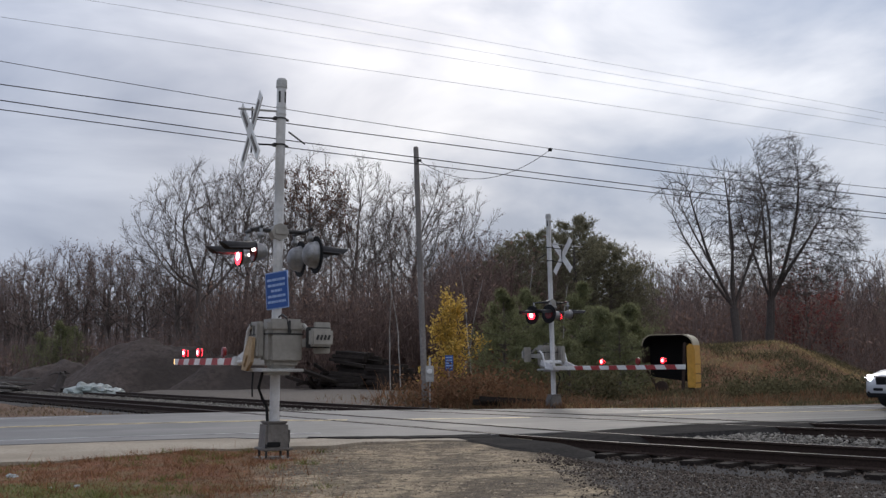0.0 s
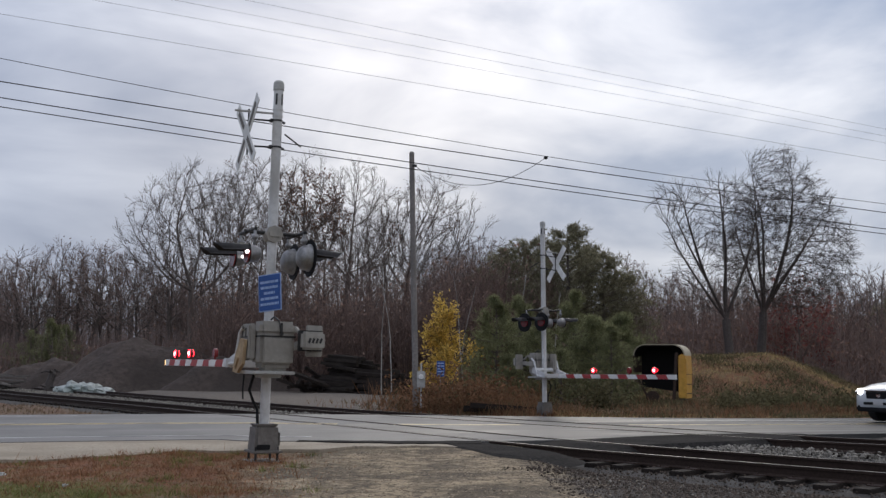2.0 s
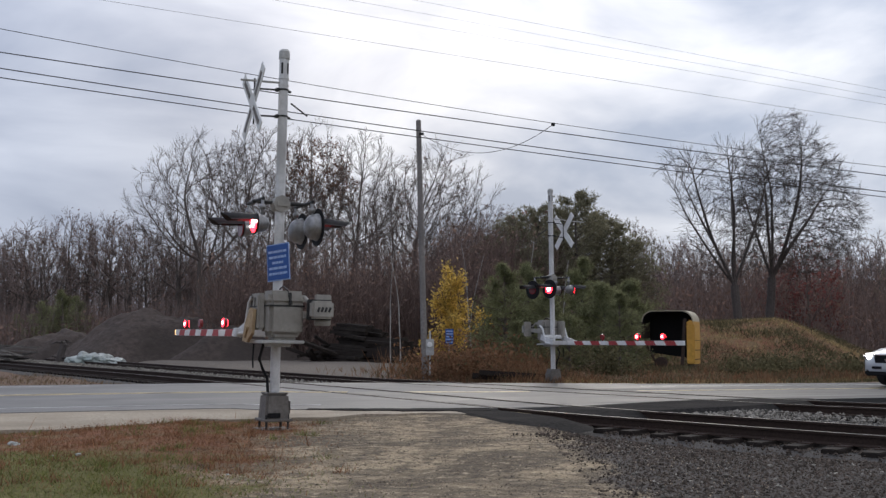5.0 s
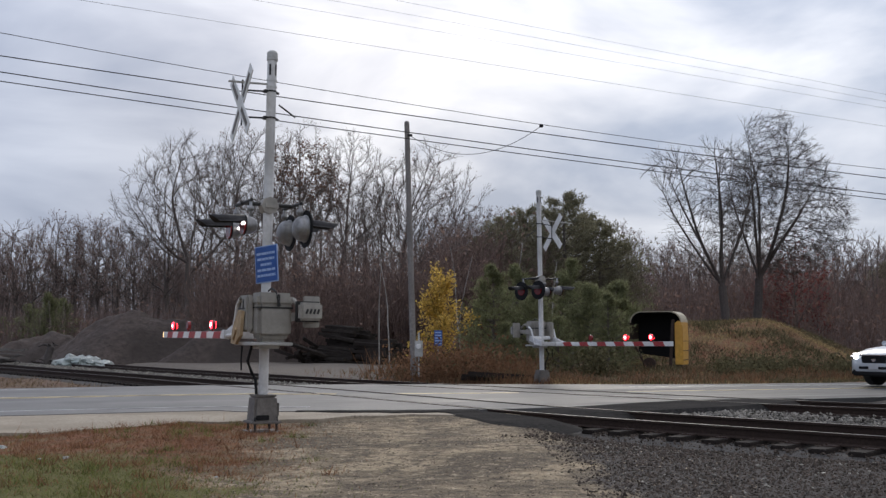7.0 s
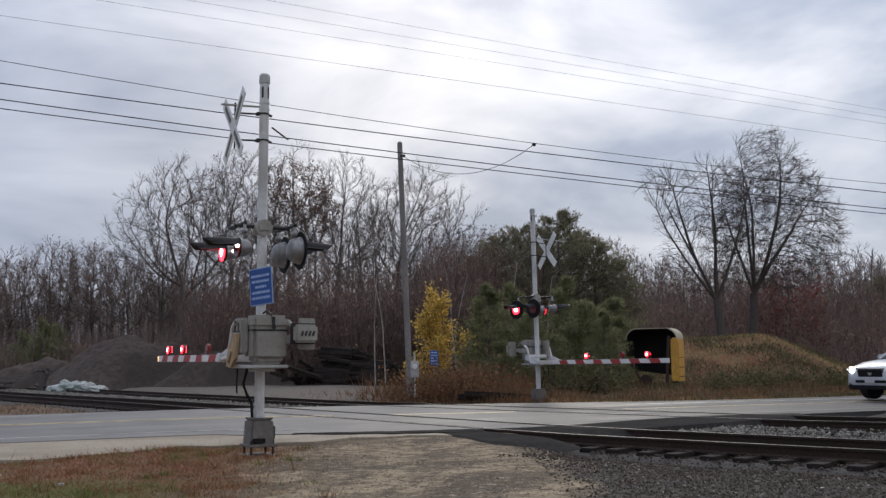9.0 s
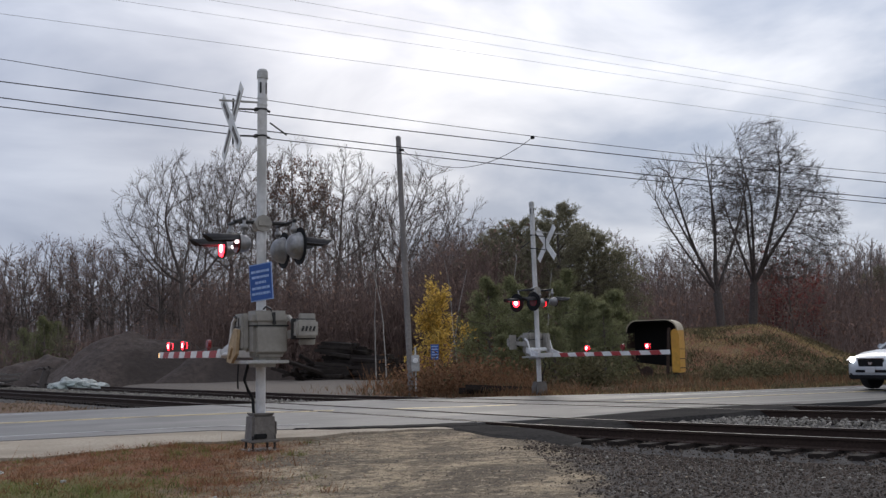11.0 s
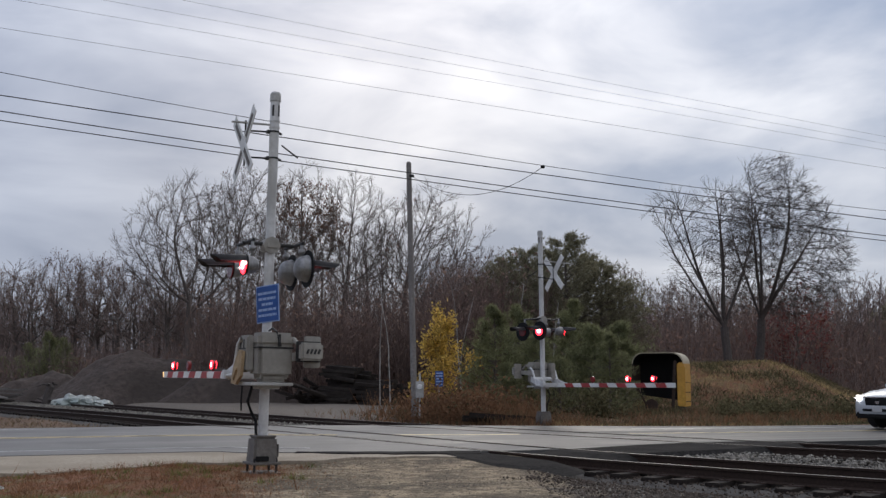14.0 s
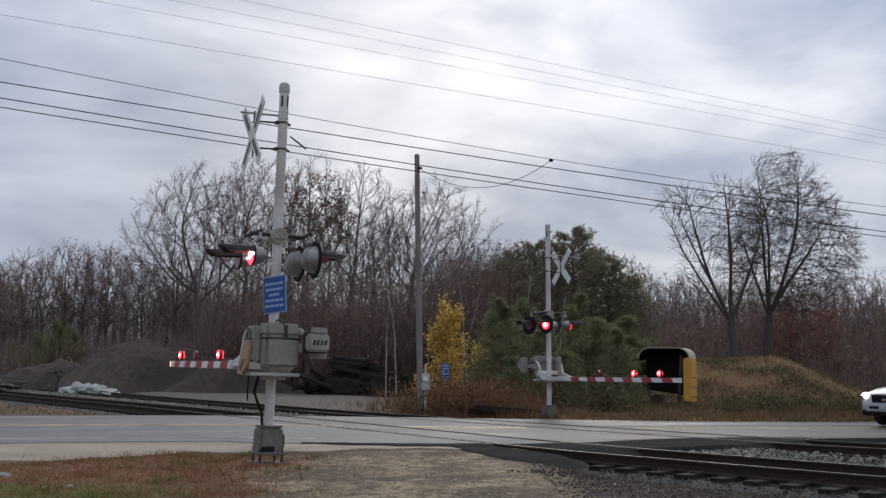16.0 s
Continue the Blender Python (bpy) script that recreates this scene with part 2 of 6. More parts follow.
M_SHRUB = mat("young_pine_needles", (0.23, 0.235, 0.125), 0.8, 2, 0.35, 0.0, random_var=0.5, leaf=0.5, spec=0.2)
M_WEED = mat("rusty_dry_weeds", (0.21, 0.115, 0.065), 0.9, 4, 0.35, 0.0, random_var=0.5, spec=0.2, leaf=0.4)
M_STRAW = mat("straw_grass", (0.36, 0.275, 0.14), 0.9, 4, 0.3, 0.0, random_var=0.45, spec=0.2, leaf=0.4)
M_GREEN = mat("green_grass", (0.17, 0.178, 0.06), 0.9, 4, 0.3, 0.0, random_var=0.45, spec=0.1, leaf=0.4)
M_BROWNGRASS = mat("brown_dead_grass", (0.25, 0.13, 0.072), 0.9, 4, 0.35, 0.0, random_var=0.5, spec=0.1, leaf=0.4)
M_SAND = mat("dark_earth_heap", (0.088, 0.069, 0.06), 0.95, 3, 0.4, 0.9, other=(0.048, 0.039, 0.034), dist=0.12, spec=0.2)
M_BUSYELLOW = mat("faded_bus_yellow", (0.58, 0.32, 0.05), 0.6, 7, 0.2, 0.05, other=(0.5, 0.25, 0.04))
M_BUSWHITE = mat("faded_pale_roof", (0.50, 0.44, 0.32), 0.65, 7, 0.2, 0.05)
M_RUST = mat("dark_rust", (0.05, 0.03, 0.022), 0.85, 12, 0.4, 0.2)
M_PLASTIC = mat("white_plastic_sheet", (0.38, 0.4, 0.38), 0.4, 5, 0.2, 0.3, other=(0.2, 0.25, 0.23))
M_OLDWOOD = mat("grey_timber", (0.16, 0.145, 0.13), 0.9, 9, 0.35, 0.3)
M_CAR = mat("white_car_paint", (0.5, 0.52, 0.54), 0.25, 6, 0.05, 0.0)
M_CHROME = mat("chrome", (0.6, 0.6, 0.62), 0.15, 6, 0.05, 0.0, 1.0)
M_TYRE = mat("tyre_rubber", (0.02, 0.02, 0.02), 0.8, 30, 0.2, 0.1)
M_SIDELIGHT = glow("lit_side_window", (1.0, 0.93, 0.92), 3.0)
M_HEADLIGHT = glow("lit_headlight", (0.95, 0.97, 1.0), 6.0)
M_GLASS = mat("dark_car_glass", (0.02, 0.024, 0.028), 0.08, 4, 0.1, 0.0)
M_PLATE = mat("number_plate", (0.5, 0.5, 0.5), 0.5, 6, 0.1, 0.0)


# ---- building helpers ----
def mesh_ob(name, verts, faces, materials, parent=None, label="", smooth=False):
    me = bpy.data.meshes.new(name)
    me.from_pydata([tuple(v) for v in verts], [], [tuple(f) for f in faces])
    for m in materials if isinstance(materials, (list, tuple)) else [materials]:
        me.materials.append(m)
    if smooth:
        me.polygons.foreach_set("use_smooth", [True] * len(me.polygons))
    me.update()
    ob = new(name, me)
    ob.parent = parent
    if label:
        ob["label"] = label
    return ob


def part(name, bm, material, parent=None, label="", smooth=False):
    me = bpy.data.meshes.new(name)
    bmesh.ops.recalc_face_normals(bm, faces=bm.faces)
    bm.to_mesh(me)
    bm.free()
    me.materials.append(material)
    if smooth:
        me.polygons.foreach_set("use_smooth", [True] * len(me.polygons))
    ob = new(name, me)
    ob.parent = parent
    if label:
        ob["label"] = label
    return ob


def empty(name, m, label, category, group="", kind=""):
    ob = new(name)
    ob.matrix_basis = m
    return tagged(ob, label, category, group, kind)


def b_box(bm, c, s, rot=(0, 0, 0), bevel=0.0, taper=1.0):
    """A box at c of full sizes s, turned by degrees; taper narrows its top."""
    r = bmesh.ops.create_cube(bm, size=1.0)
    vs = r["verts"]
    for v in vs:
        k = taper if v.co.z > 0 else 1.0
        v.co = Vector((v.co.x * s[0] * k, v.co.y * s[1] * k, v.co.z * s[2]))
    if bevel:
        es = list({e for v in vs for e in v.link_edges})
        g = bmesh.ops.bevel(bm, geom=es, offset=bevel, segments=2, affect="EDGES")
        vs = list({v for f in g["faces"] for v in f.verts} | {v for v in vs if v.is_valid})
    bmesh.ops.transform(bm, matrix=pose(*c, *rot), verts=vs)
    return bm


def b_tube(bm, p0, p1, r0, r1=None, n=12):
    """A capped round bar from p0 to p1."""
    p0, p1 = Vector(p0), Vector(p1)
    d = p1 - p0
    q = d.to_track_quat("Z", "Y").to_matrix().to_4x4()
    bmesh.ops.create_cone(bm, cap_ends=True, segments=n, radius1=r0, radius2=r0 if r1 is None else r1, depth=d.length,
                          matrix=Matrix.Translation((p0 + p1) / 2) @ q)
    return bm


def b_lathe(bm, profile, c, side, n=24):
    """A turned shape round a line along y: (offset, radius) pairs."""
    rings = []
    for o, rad in profile:
        rings.append([bm.verts.new((c[0] + rad * math.cos(2 * math.pi * k / n), c[1] + side * o, c[2] + rad * math.sin(2 * math.pi * k / n))) for k in range(n)])
    for a, b in zip(rings, rings[1:]):
        for k in range(n):
            bm.faces.new((a[k], a[(k + 1) % n], b[(k + 1) % n], b[k]))
    bm.faces.new(rings[0])
    bm.faces.new(rings[-1])
    return bm


def nb():
    return bmesh.new()


def tubes(segs, sides):
    """Vertices and faces of many open tapered bars (p0, p1, r0, r1) at once."""
    a = np.array([[*s[0], *s[1], s[2], s[3]] for s in segs], float)
    p0, p1, r0, r1 = a[:, :3], a[:, 3:6], a[:, 6], a[:, 7]
    d = p1 - p0
    d /= np.linalg.norm(d, axis=1)[:, None] + 1e-9
    ref = np.where(np.abs(d[:, 2:3]) > 0.9, np.array([[1.0, 0, 0]]), np.array([[0, 0, 1.0]]))
    u = np.cross(d, ref)
    u /= np.linalg.norm(u, axis=1)[:, None]
    w = np.cross(d, u)
    rings = []
    for p, r in ((p0, r0), (p1, r1)):
        for k in range(sides):
            an = 2 * math.pi * k / sides
            rings.append(p + (u * math.cos(an) + w * math.sin(an)) * r[:, None])
    v = np.stack(rings, 1).reshape(-1, 3)
    n = len(segs)
    base = np.arange(n)[:, None] * (2 * sides)
    faces = []
    for k in range(sides):
        k2 = (k + 1) % sides
        faces.append(np.concatenate([base + k, base + k2, base + sides + k2, base + sides + k], 1))
    return v, np.concatenate(faces, 0)


def poly_tube(points, radii, sides):
    """One bent tapered bar through the points."""
    pts = [Vector(p) for p in points]
    v, f = [], []
    for i, p in enumerate(pts):
        d = (pts[min(i + 1, len(pts) - 1)] - pts[max(i - 1, 0)]).normalized()
        ref = Vector((1, 0, 0)) if abs(d.z) > 0.9 else Vector((0, 0, 1))
        u = d.cross(ref).normalized()
        w = d.cross(u)
        for k in range(sides):
            an = 2 * math.pi * k / sides
            v.append(tuple(p + (u * math.cos(an) + w * math.sin(an)) * radii[i]))
    for i in range(len(pts) - 1):
        for k in range(sides):
            a, b = i * sides + k, i * sides + (k + 1) % sides
            f.append((a, b, b + sides, a + sides))
    return np.array(v), np.array(f)


def joined(name, chunks, materials, parent=None, label="", smooth=False):
    """One mesh from (vertices, faces, material slot) arrays."""
    vs, fs, ms, at = [], [], [], 0
    for v, f, s in chunks:
        if len(v) == 0:
            continue
        vs.append(np.asarray(v, float))
        fs.extend((np.asarray(f) + at).tolist())
        ms.extend([s] * len(f))
        at += len(v)
    ob = mesh_ob(name, np.concatenate(vs).tolist(), fs, materials, parent, label, smooth)
    ob.data.polygons.foreach_set("material_index", ms)
    return ob


def flakes(points, size, rng, aspect=1.6, up=0.0):
    """Small leaf-like quads with random turns at the points."""
    n = len(points)
    p = np.asarray(points, float)
    a = rng.normal(size=(n, 3))
    a[:, 2] += up
    a /= np.linalg.norm(a, axis=1)[:, None]
    b = np.cross(a, rng.normal(size=(n, 3)))
    b /= np.linalg.norm(b, axis=1)[:, None] + 1e-9
    s = size * rng.uniform(0.6, 1.4, (n, 1))
    a, b = a * s * aspect, b * s
    v = np.stack([p - a, p - b * 0.7, p + a, p + b * 0.7], 1).reshape(-1, 3)
    f = np.arange(n)[:, None] * 4 + np.arange(4)[None]
    return v, f


def blades(points, heights, width, rng, lean=0.35):
    """Thin upright triangles."""
    n = len(points)
    p = np.asarray(points, float)
    an = rng.uniform(0, 2 * math.pi, n)
    side = np.stack([np.cos(an), np.sin(an), np.zeros(n)], 1) * width * rng.uniform(0.6, 1.4, (n, 1))
    tip = p + np.stack([rng.normal(0, lean, n) * heights, rng.normal(0, lean, n) * heights, heights], 1)
    v = np.stack([p - side, p + side, tip], 1).reshape(-1, 3)
    f = np.arange(n)[:, None] * 3 + np.arange(3)[None]
    return v, f


def stones(points, sizes, rng):
    """Irregular eight-faced stones."""
    base = np.array([[1, 0, 0], [-1, 0, 0], [0, 1, 0], [0, -1, 0], [0, 0, 0.8], [0, 0, -0.8]], float)
    tri = np.array([[0, 2, 4], [2, 1, 4], [1, 3, 4], [3, 0, 4], [2, 0, 5], [1, 2, 5], [3, 1, 5], [0, 3, 5]])
    n = len(points)
    v = base[None] * rng.uniform(0.55, 1.3, (n, 6, 1)) + rng.normal(0, 0.18, (n, 6, 3))
    an = rng.uniform(0, 2 * math.pi, n)
    c, s = np.cos(an)[:, None], np.sin(an)[:, None]
    x, y = v[..., 0] * c - v[..., 1] * s, v[..., 0] * s + v[..., 1] * c
    v = np.stack([x, y, v[..., 2]], -1) * np.asarray(sizes)[:, None, None] + np.asarray(points)[:, None, :]
    f = (np.arange(n)[:, None, None] * 6 + tri[None]).reshape(-1, 3)
    return v.reshape(-1, 3), f


def smooth_line(points, step=0.5):
    """A smooth curve through plan points, at even small steps."""
    p = np.array(points, float)
    p = np.vstack([2 * p[0] - p[1], p, 2 * p[-1] - p[-2]])
    out = []
    for i in range(1, len(p) - 2):
        n = max(2, int(np.linalg.norm(p[i + 1] - p[i]) / step))
        for t in np.linspace(0, 1, n, endpoint=False):
            a, b, c, d = p[i - 1], p[i], p[i + 1], p[i + 2]
            out.append(0.5 * (2 * b + (c - a) * t + (2 * a - 5 * b + 4 * c - d) * t * t + (3 * b - a - 3 * c + d) * t ** 3))
    out.append(p[-2])
    return np.array(out)


def normals_of(line):
    t = np.gradient(line, axis=0)
    t /= np.linalg.norm(t, axis=1)[:, None]
    return np.stack([-t[:, 1], t[:, 0]], 1)


def smoothstep(a, b, x):
    t = np.clip((x - a) / (b - a), 0, 1)
    return t * t * (3 - 2 * t)


def near_line(line, x, y):
    """Distance in plan from points to a sampled curve."""
    pts = np.stack([np.ravel(x), np.ravel(y)], 1)
    best = np.full(len(pts), 1e9)
    for q in line[::2]:
        best = np.minimum(best, np.hypot(pts[:, 0] - q[0], pts[:, 1] - q[1]))
    return best.reshape(np.shape(x))


# ---- plan ----
RAIL_A = smooth_line([(-62, 104), (-38, 70), (-20.7, 46.6), (-11.7, 35.2), (-4.6, 25.7), (1.21, 17.8), (3.56, 15.2), (5.84, 12.95), (9.5, 9.6), (16, 4.4), (30, -5)])
RAIL_D = smooth_line([(-58, 110), (-34, 76), (-14.1, 47.4), (-7.05, 37.8), (-1.6, 30.6), (6.69, 21.5), (8.83, 19.6), (14, 15.6), (22, 10), (40, -1)])
NA, ND = normals_of(RAIL_A), normals_of(RAIL_D)
TRACK_1 = RAIL_A + NA * 0.75 * np.sign((NA @ np.array([0.7, 0.7])).mean())
TRACK_2 = RAIL_D - ND * 0.75 * np.sign((ND @ np.array([0.7, 0.7])).mean())
ROAD_FAR = smooth_line([(-90, -10), (-40, 13.5), (-11.65, 26.0), (-4.7, 28.3), (2.8, 28.7), (6.6, 28.7), (13.4, 30.2), (30, 35.5), (90, 56)], 1.0)
ROAD_NEAR = smooth_line([(-90, -22), (-40, 2.5), (-7.5, 16.7), (-3.6, 17.7), (0.6, 18.2), (5.3, 20.4), (10, 22.3), (20, 25.6), (30, 29), (90, 49)], 1.0)


def road_y(line, x):
    return np.interp(x, line[:, 0], line[:, 1])


def land(x, y):
    """Height of the ground."""
    x, y = np.asarray(x, float), np.asarray(y, float)
    z = -0.05 + 0.035 * np.sin(x * 0.9 + 0.6 * y) * np.sin(y * 0.7 - 0.3 * x)
    d = np.minimum(near_line(TRACK_1, x, y), near_line(TRACK_2, x, y))
    cut = (1 - smoothstep(1.7, 3.4, d)) * np.where(y < 19, smoothstep(1.2, 2.6, x), 1.0)
    z = z * (1 - cut) - 0.46 * cut
    u = x / np.maximum(y, 1)
    ridge = smoothstep(0.19, 0.235, u) * (1 - smoothstep(0.315, 0.46, u) ** 0.95)
    z = z + 2.12 * ridge * smoothstep(38.5, 48, y) * (1 - smoothstep(66, 90, y)) * (1 + 0.05 * np.sin(x * 1.3) + 0.04 * np.sin(y * 1.7 + x))
    z = z + 0.55 * smoothstep(30, 36, y) * (1 - smoothstep(37, 45, y)) * smoothstep(-0.02, 0.1, u) * 0.25
    far = smoothstep(90, 260, np.hypot(x, y))
    return z + far * 3.0


# ---- ground ----
def spread(lo, hi, fine_lo, fine_hi, fine, grow):
    mid = list(np.arange(fine_lo, fine_hi, fine))
    out, s, v = [], fine, fine_hi
    while v < hi:
        out.append(v)
        s *= grow
        v += s
    out.append(hi)
    back, s, v = [], fine, fine_lo
    while v > lo:
        s *= grow
        v -= s
        back.append(max(v, lo))
    return np.array(back[::-1] + mid + out)


def fractal(x, y, k):
    return np.array([noise.fractal(Vector((a * k, b * k, 3.1)), 0.9, 2.0, 4) for a, b in zip(np.ravel(x), np.ravel(y))]).reshape(np.shape(x))


def build_ground():
    xs = spread(-1500, 1500, -9, 10, 0.22, 1.07)
    ys = spread(-600, 3000, 5, 21, 0.22, 1.055)
    gx, gy = np.meshgrid(xs, ys)
    gz = land(gx, gy)
    road = (gy > road_y(ROAD_NEAR, gx) + 0.1) & (gy < road_y(ROAD_FAR, gx) - 0.1)
    gz = np.where(road, np.minimum(gz, -0.12), gz)
    nx, ny = len(xs), len(ys)
    v = np.stack([gx, gy, gz], -1).reshape(-1, 3)
    i = (np.arange(ny - 1)[:, None] * nx + np.arange(nx - 1)[None]).ravel()
    f = np.stack([i, i + 1, i + nx + 1, i + nx], 1)
    ob = mesh_ob("ground", v.tolist(), f.tolist(), [], smooth=True)
    # what covers the soil: sandy, green, cinders
    n1 = fractal(gx, gy, 0.55) * 0.5
    n2 = fractal(gx + 31, gy, 1.5) * 0.35
    near = gy < road_y(ROAD_NEAR, gx) + 0.5
    sandy = smoothstep(-2.6, -1.0, gx + 0.12 * (gy - 9) + n1 * 2.2) * near
    sandy = np.maximum(sandy, near * smoothstep(-2.4, -0.9, gy - road_y(ROAD_NEAR, gx) + n2))
    green = near * (1 - sandy) * smoothstep(0.4, -1.6, gy - 11.9 + 0.28 * (gx + 4) + n1 * 2.8)
    dt = np.minimum(near_line(TRACK_1, gx, gy), near_line(TRACK_2, gx, gy))
    cinder = (1 - smoothstep(2.0, 3.4, dt + n1 * 1.2)) * np.where(near, smoothstep(0.9, 1.9, gx + n2), 1.0)
    cinder = np.maximum(cinder, smoothstep(1.1, 2.1, gx + n2 * 1.5) * near)
    bank = smoothstep(0.18, 0.22, gx / np.maximum(gy, 1)) * smoothstep(33, 36, gy) * (1 - smoothstep(46, 49, gy + n1))
    cinder = np.maximum(cinder, 0.25 * bank * smoothstep(0.5, -0.4, gy - 43.5 + n1 * 4))
    west = smoothstep(0, 0.6, gy - road_y(ROAD_FAR, gx)) * (gy < np.interp(gx, RAIL_A[:, 0], RAIL_A[:, 1])) * (gx < -5)
    cinder = np.maximum(cinder, 0.45 * west)
    yard = smoothstep(0, 2, gy - road_y(ROAD_FAR, gx)) * (1 - smoothstep(-2.0, 1.5, gx + n1)) * (1 - smoothstep(56, 64, gy)) * smoothstep(0, 1.5, gy - np.interp(gx, RAIL_D[:, 0], RAIL_D[:, 1]))
    beyond = smoothstep(0, 1.0, gy - road_y(ROAD_FAR, gx)) * smoothstep(-6, -2, gx)
    yard = np.maximum(np.maximum(yard, beyond * 0.1), 0.4 * (gy > road_y(ROAD_FAR, gx))) * (1 - bank)
    col = ob.data.color_attributes.new("cover", "FLOAT_COLOR", "POINT")
    col.data.foreach_set("color", np.stack([sandy, green, cinder, yard], -1).ravel())
    m = bpy.data.materials.new("soil")
    m.use_nodes = True
    n, l = m.node_tree.nodes, m.node_tree.links
    b = n["Principled BSDF"]
    b.inputs["Roughness"].default_value, b.inputs["Specular IOR Level"].default_value = 0.95, 0.2
    tc, at = n.new("ShaderNodeTexCoord"), n.new("ShaderNodeAttribute")
    at.attribute_name = "cover"
    sep = n.new("ShaderNodeSeparateColor")
    l.new(at.outputs["Color"], sep.inputs["Color"])
    fine, mid = n.new("ShaderNodeTexNoise"), n.new("ShaderNodeTexNoise")
    fine.inputs["Scale"].default_value, fine.inputs["Detail"].default_value, fine.inputs["Roughness"].default_value = 22, 8, 0.75
    mid.inputs["Scale"].default_value, mid.inputs["Detail"].default_value = 2.6, 8
    broad = n.new("ShaderNodeTexNoise")
    broad.inputs["Scale"].default_value, broad.inputs["Detail"].default_value, broad.inputs["Distortion"].default_value = 0.75, 7, 0.6
    for k in (fine, mid, broad):
        l.new(tc.outputs["Object"], k.inputs["Vector"])

    def two(a, c, lo=0.32, hi=0.68, src=fine):
        r = n.new("ShaderNodeValToRGB")
        r.color_ramp.elements[0].position, r.color_ramp.elements[0].color = lo, (*a, 1)
        r.color_ramp.elements[1].position, r.color_ramp.elements[1].color = hi, (*c, 1)
        l.new(src.outputs["Fac"], r.inputs["Fac"])
        return r.outputs["Color"]

    def mix(a, c, fac, soft=True):
        x = n.new("ShaderNodeMix")
        x.data_type = "RGBA"
        if soft:
            add = n.new("ShaderNodeMath")
            add.operation = "ADD"
            sub = n.new("ShaderNodeMath")
            sub.operation = "MULTIPLY_ADD"
            sub.inputs[1].default_value, sub.inputs[2].default_value = 1.1, -0.55
            l.new(fine.outputs["Fac"], sub.inputs[0])
            l.new(fac, add.inputs[0])
            l.new(sub.outputs[0], add.inputs[1])
            r = n.new("ShaderNodeMapRange")
            r.inputs["From Min"].default_value, r.inputs["From Max"].default_value = 0.3, 0.7
            l.new(add.outputs[0], r.inputs["Value"])
            fac = r.outputs["Result"]
        l.new(fac, x.inputs["Factor"])
        l.new(a, x.inputs["A"])
        l.new(c, x.inputs["B"])
        return x.outputs["Result"]

    dead = mix(two((0.13, 0.055, 0.03), (0.31, 0.145, 0.082)), two((0.13, 0.09, 0.047), (0.28, 0.195, 0.105)), two((0, 0, 0), (1, 1, 1), 0.45, 0.62, mid), False)
    sand = mix(two((0.21, 0.16, 0.102), (0.52, 0.41, 0.27)), two((0.07, 0.054, 0.038), (0.2, 0.157, 0.108)), two((0, 0, 0), (1, 1, 1), 0.44, 0.58, broad), False)
    sand = mix(sand, two((0.075, 0.058, 0.04), (0.24, 0.188, 0.128)), two((0, 0, 0), (0.85, 0.85, 0.85), 0.46, 0.62, mid), False)
    clods = n.new("ShaderNodeTexNoise")
    clods.inputs["Scale"].default_value, clods.inputs["Detail"].default_value, clods.inputs["Roughness"].default_value = 6.5, 5, 0.7
    l.new(tc.outputs["Object"], clods.inputs["Vector"])
    sand = mix(sand, two((0.05, 0.04, 0.03), (0.15, 0.118, 0.085)), two((0, 0, 0), (0.85, 0.85, 0.85), 0.53, 0.6, clods), False)
    sand = mix(sand, two((0.36, 0.29, 0.2), (0.58, 0.47, 0.33)), two((0.7, 0.7, 0.7), (0, 0, 0), 0.36, 0.43, clods), False)
    dead = mix(dead, two((0.06, 0.04, 0.025), (0.15, 0.095, 0.055)), two((0, 0, 0), (0.8, 0.8, 0.8), 0.54, 0.6, clods), False)
    grass = two((0.08, 0.075, 0.025), (0.2, 0.18, 0.065))
    cind = two((0.035, 0.030, 0.027), (0.125, 0.108, 0.096))
    yardc = two((0.10, 0.084, 0.07), (0.24, 0.205, 0.172))
    c = mix(dead, grass, sep.outputs["Green"])
    c = mix(c, sand, sep.outputs["Red"])
    c = mix(c, yardc, at.outputs["Alpha"])
    c = mix(c, cind, sep.outputs["Blue"])
    l.new(c, b.inputs["Base Color"])
    bp = n.new("ShaderNodeBump")
    bp.inputs["Strength"].default_value, bp.inputs["Distance"].default_value = 0.7, 0.03
    l.new(fine.outputs["Fac"], bp.inputs["Height"])
    bp2 = n.new("ShaderNodeBump")
    bp2.inputs["Strength"].default_value, bp2.inputs["Distance"].default_value = 0.8, 0.16
    l.new(mid.outputs["Fac"], bp2.inputs["Height"])
    l.new(bp2.outputs["Normal"], bp.inputs["Normal"])
    l.new(bp.outputs["Normal"], b.inputs["Normal"])
    ob.data.materials.append(m)
    return tagged(ob, "sandy verge with dead grass, cinders and a weedy mound", "ground", kind="structure")


build_ground()


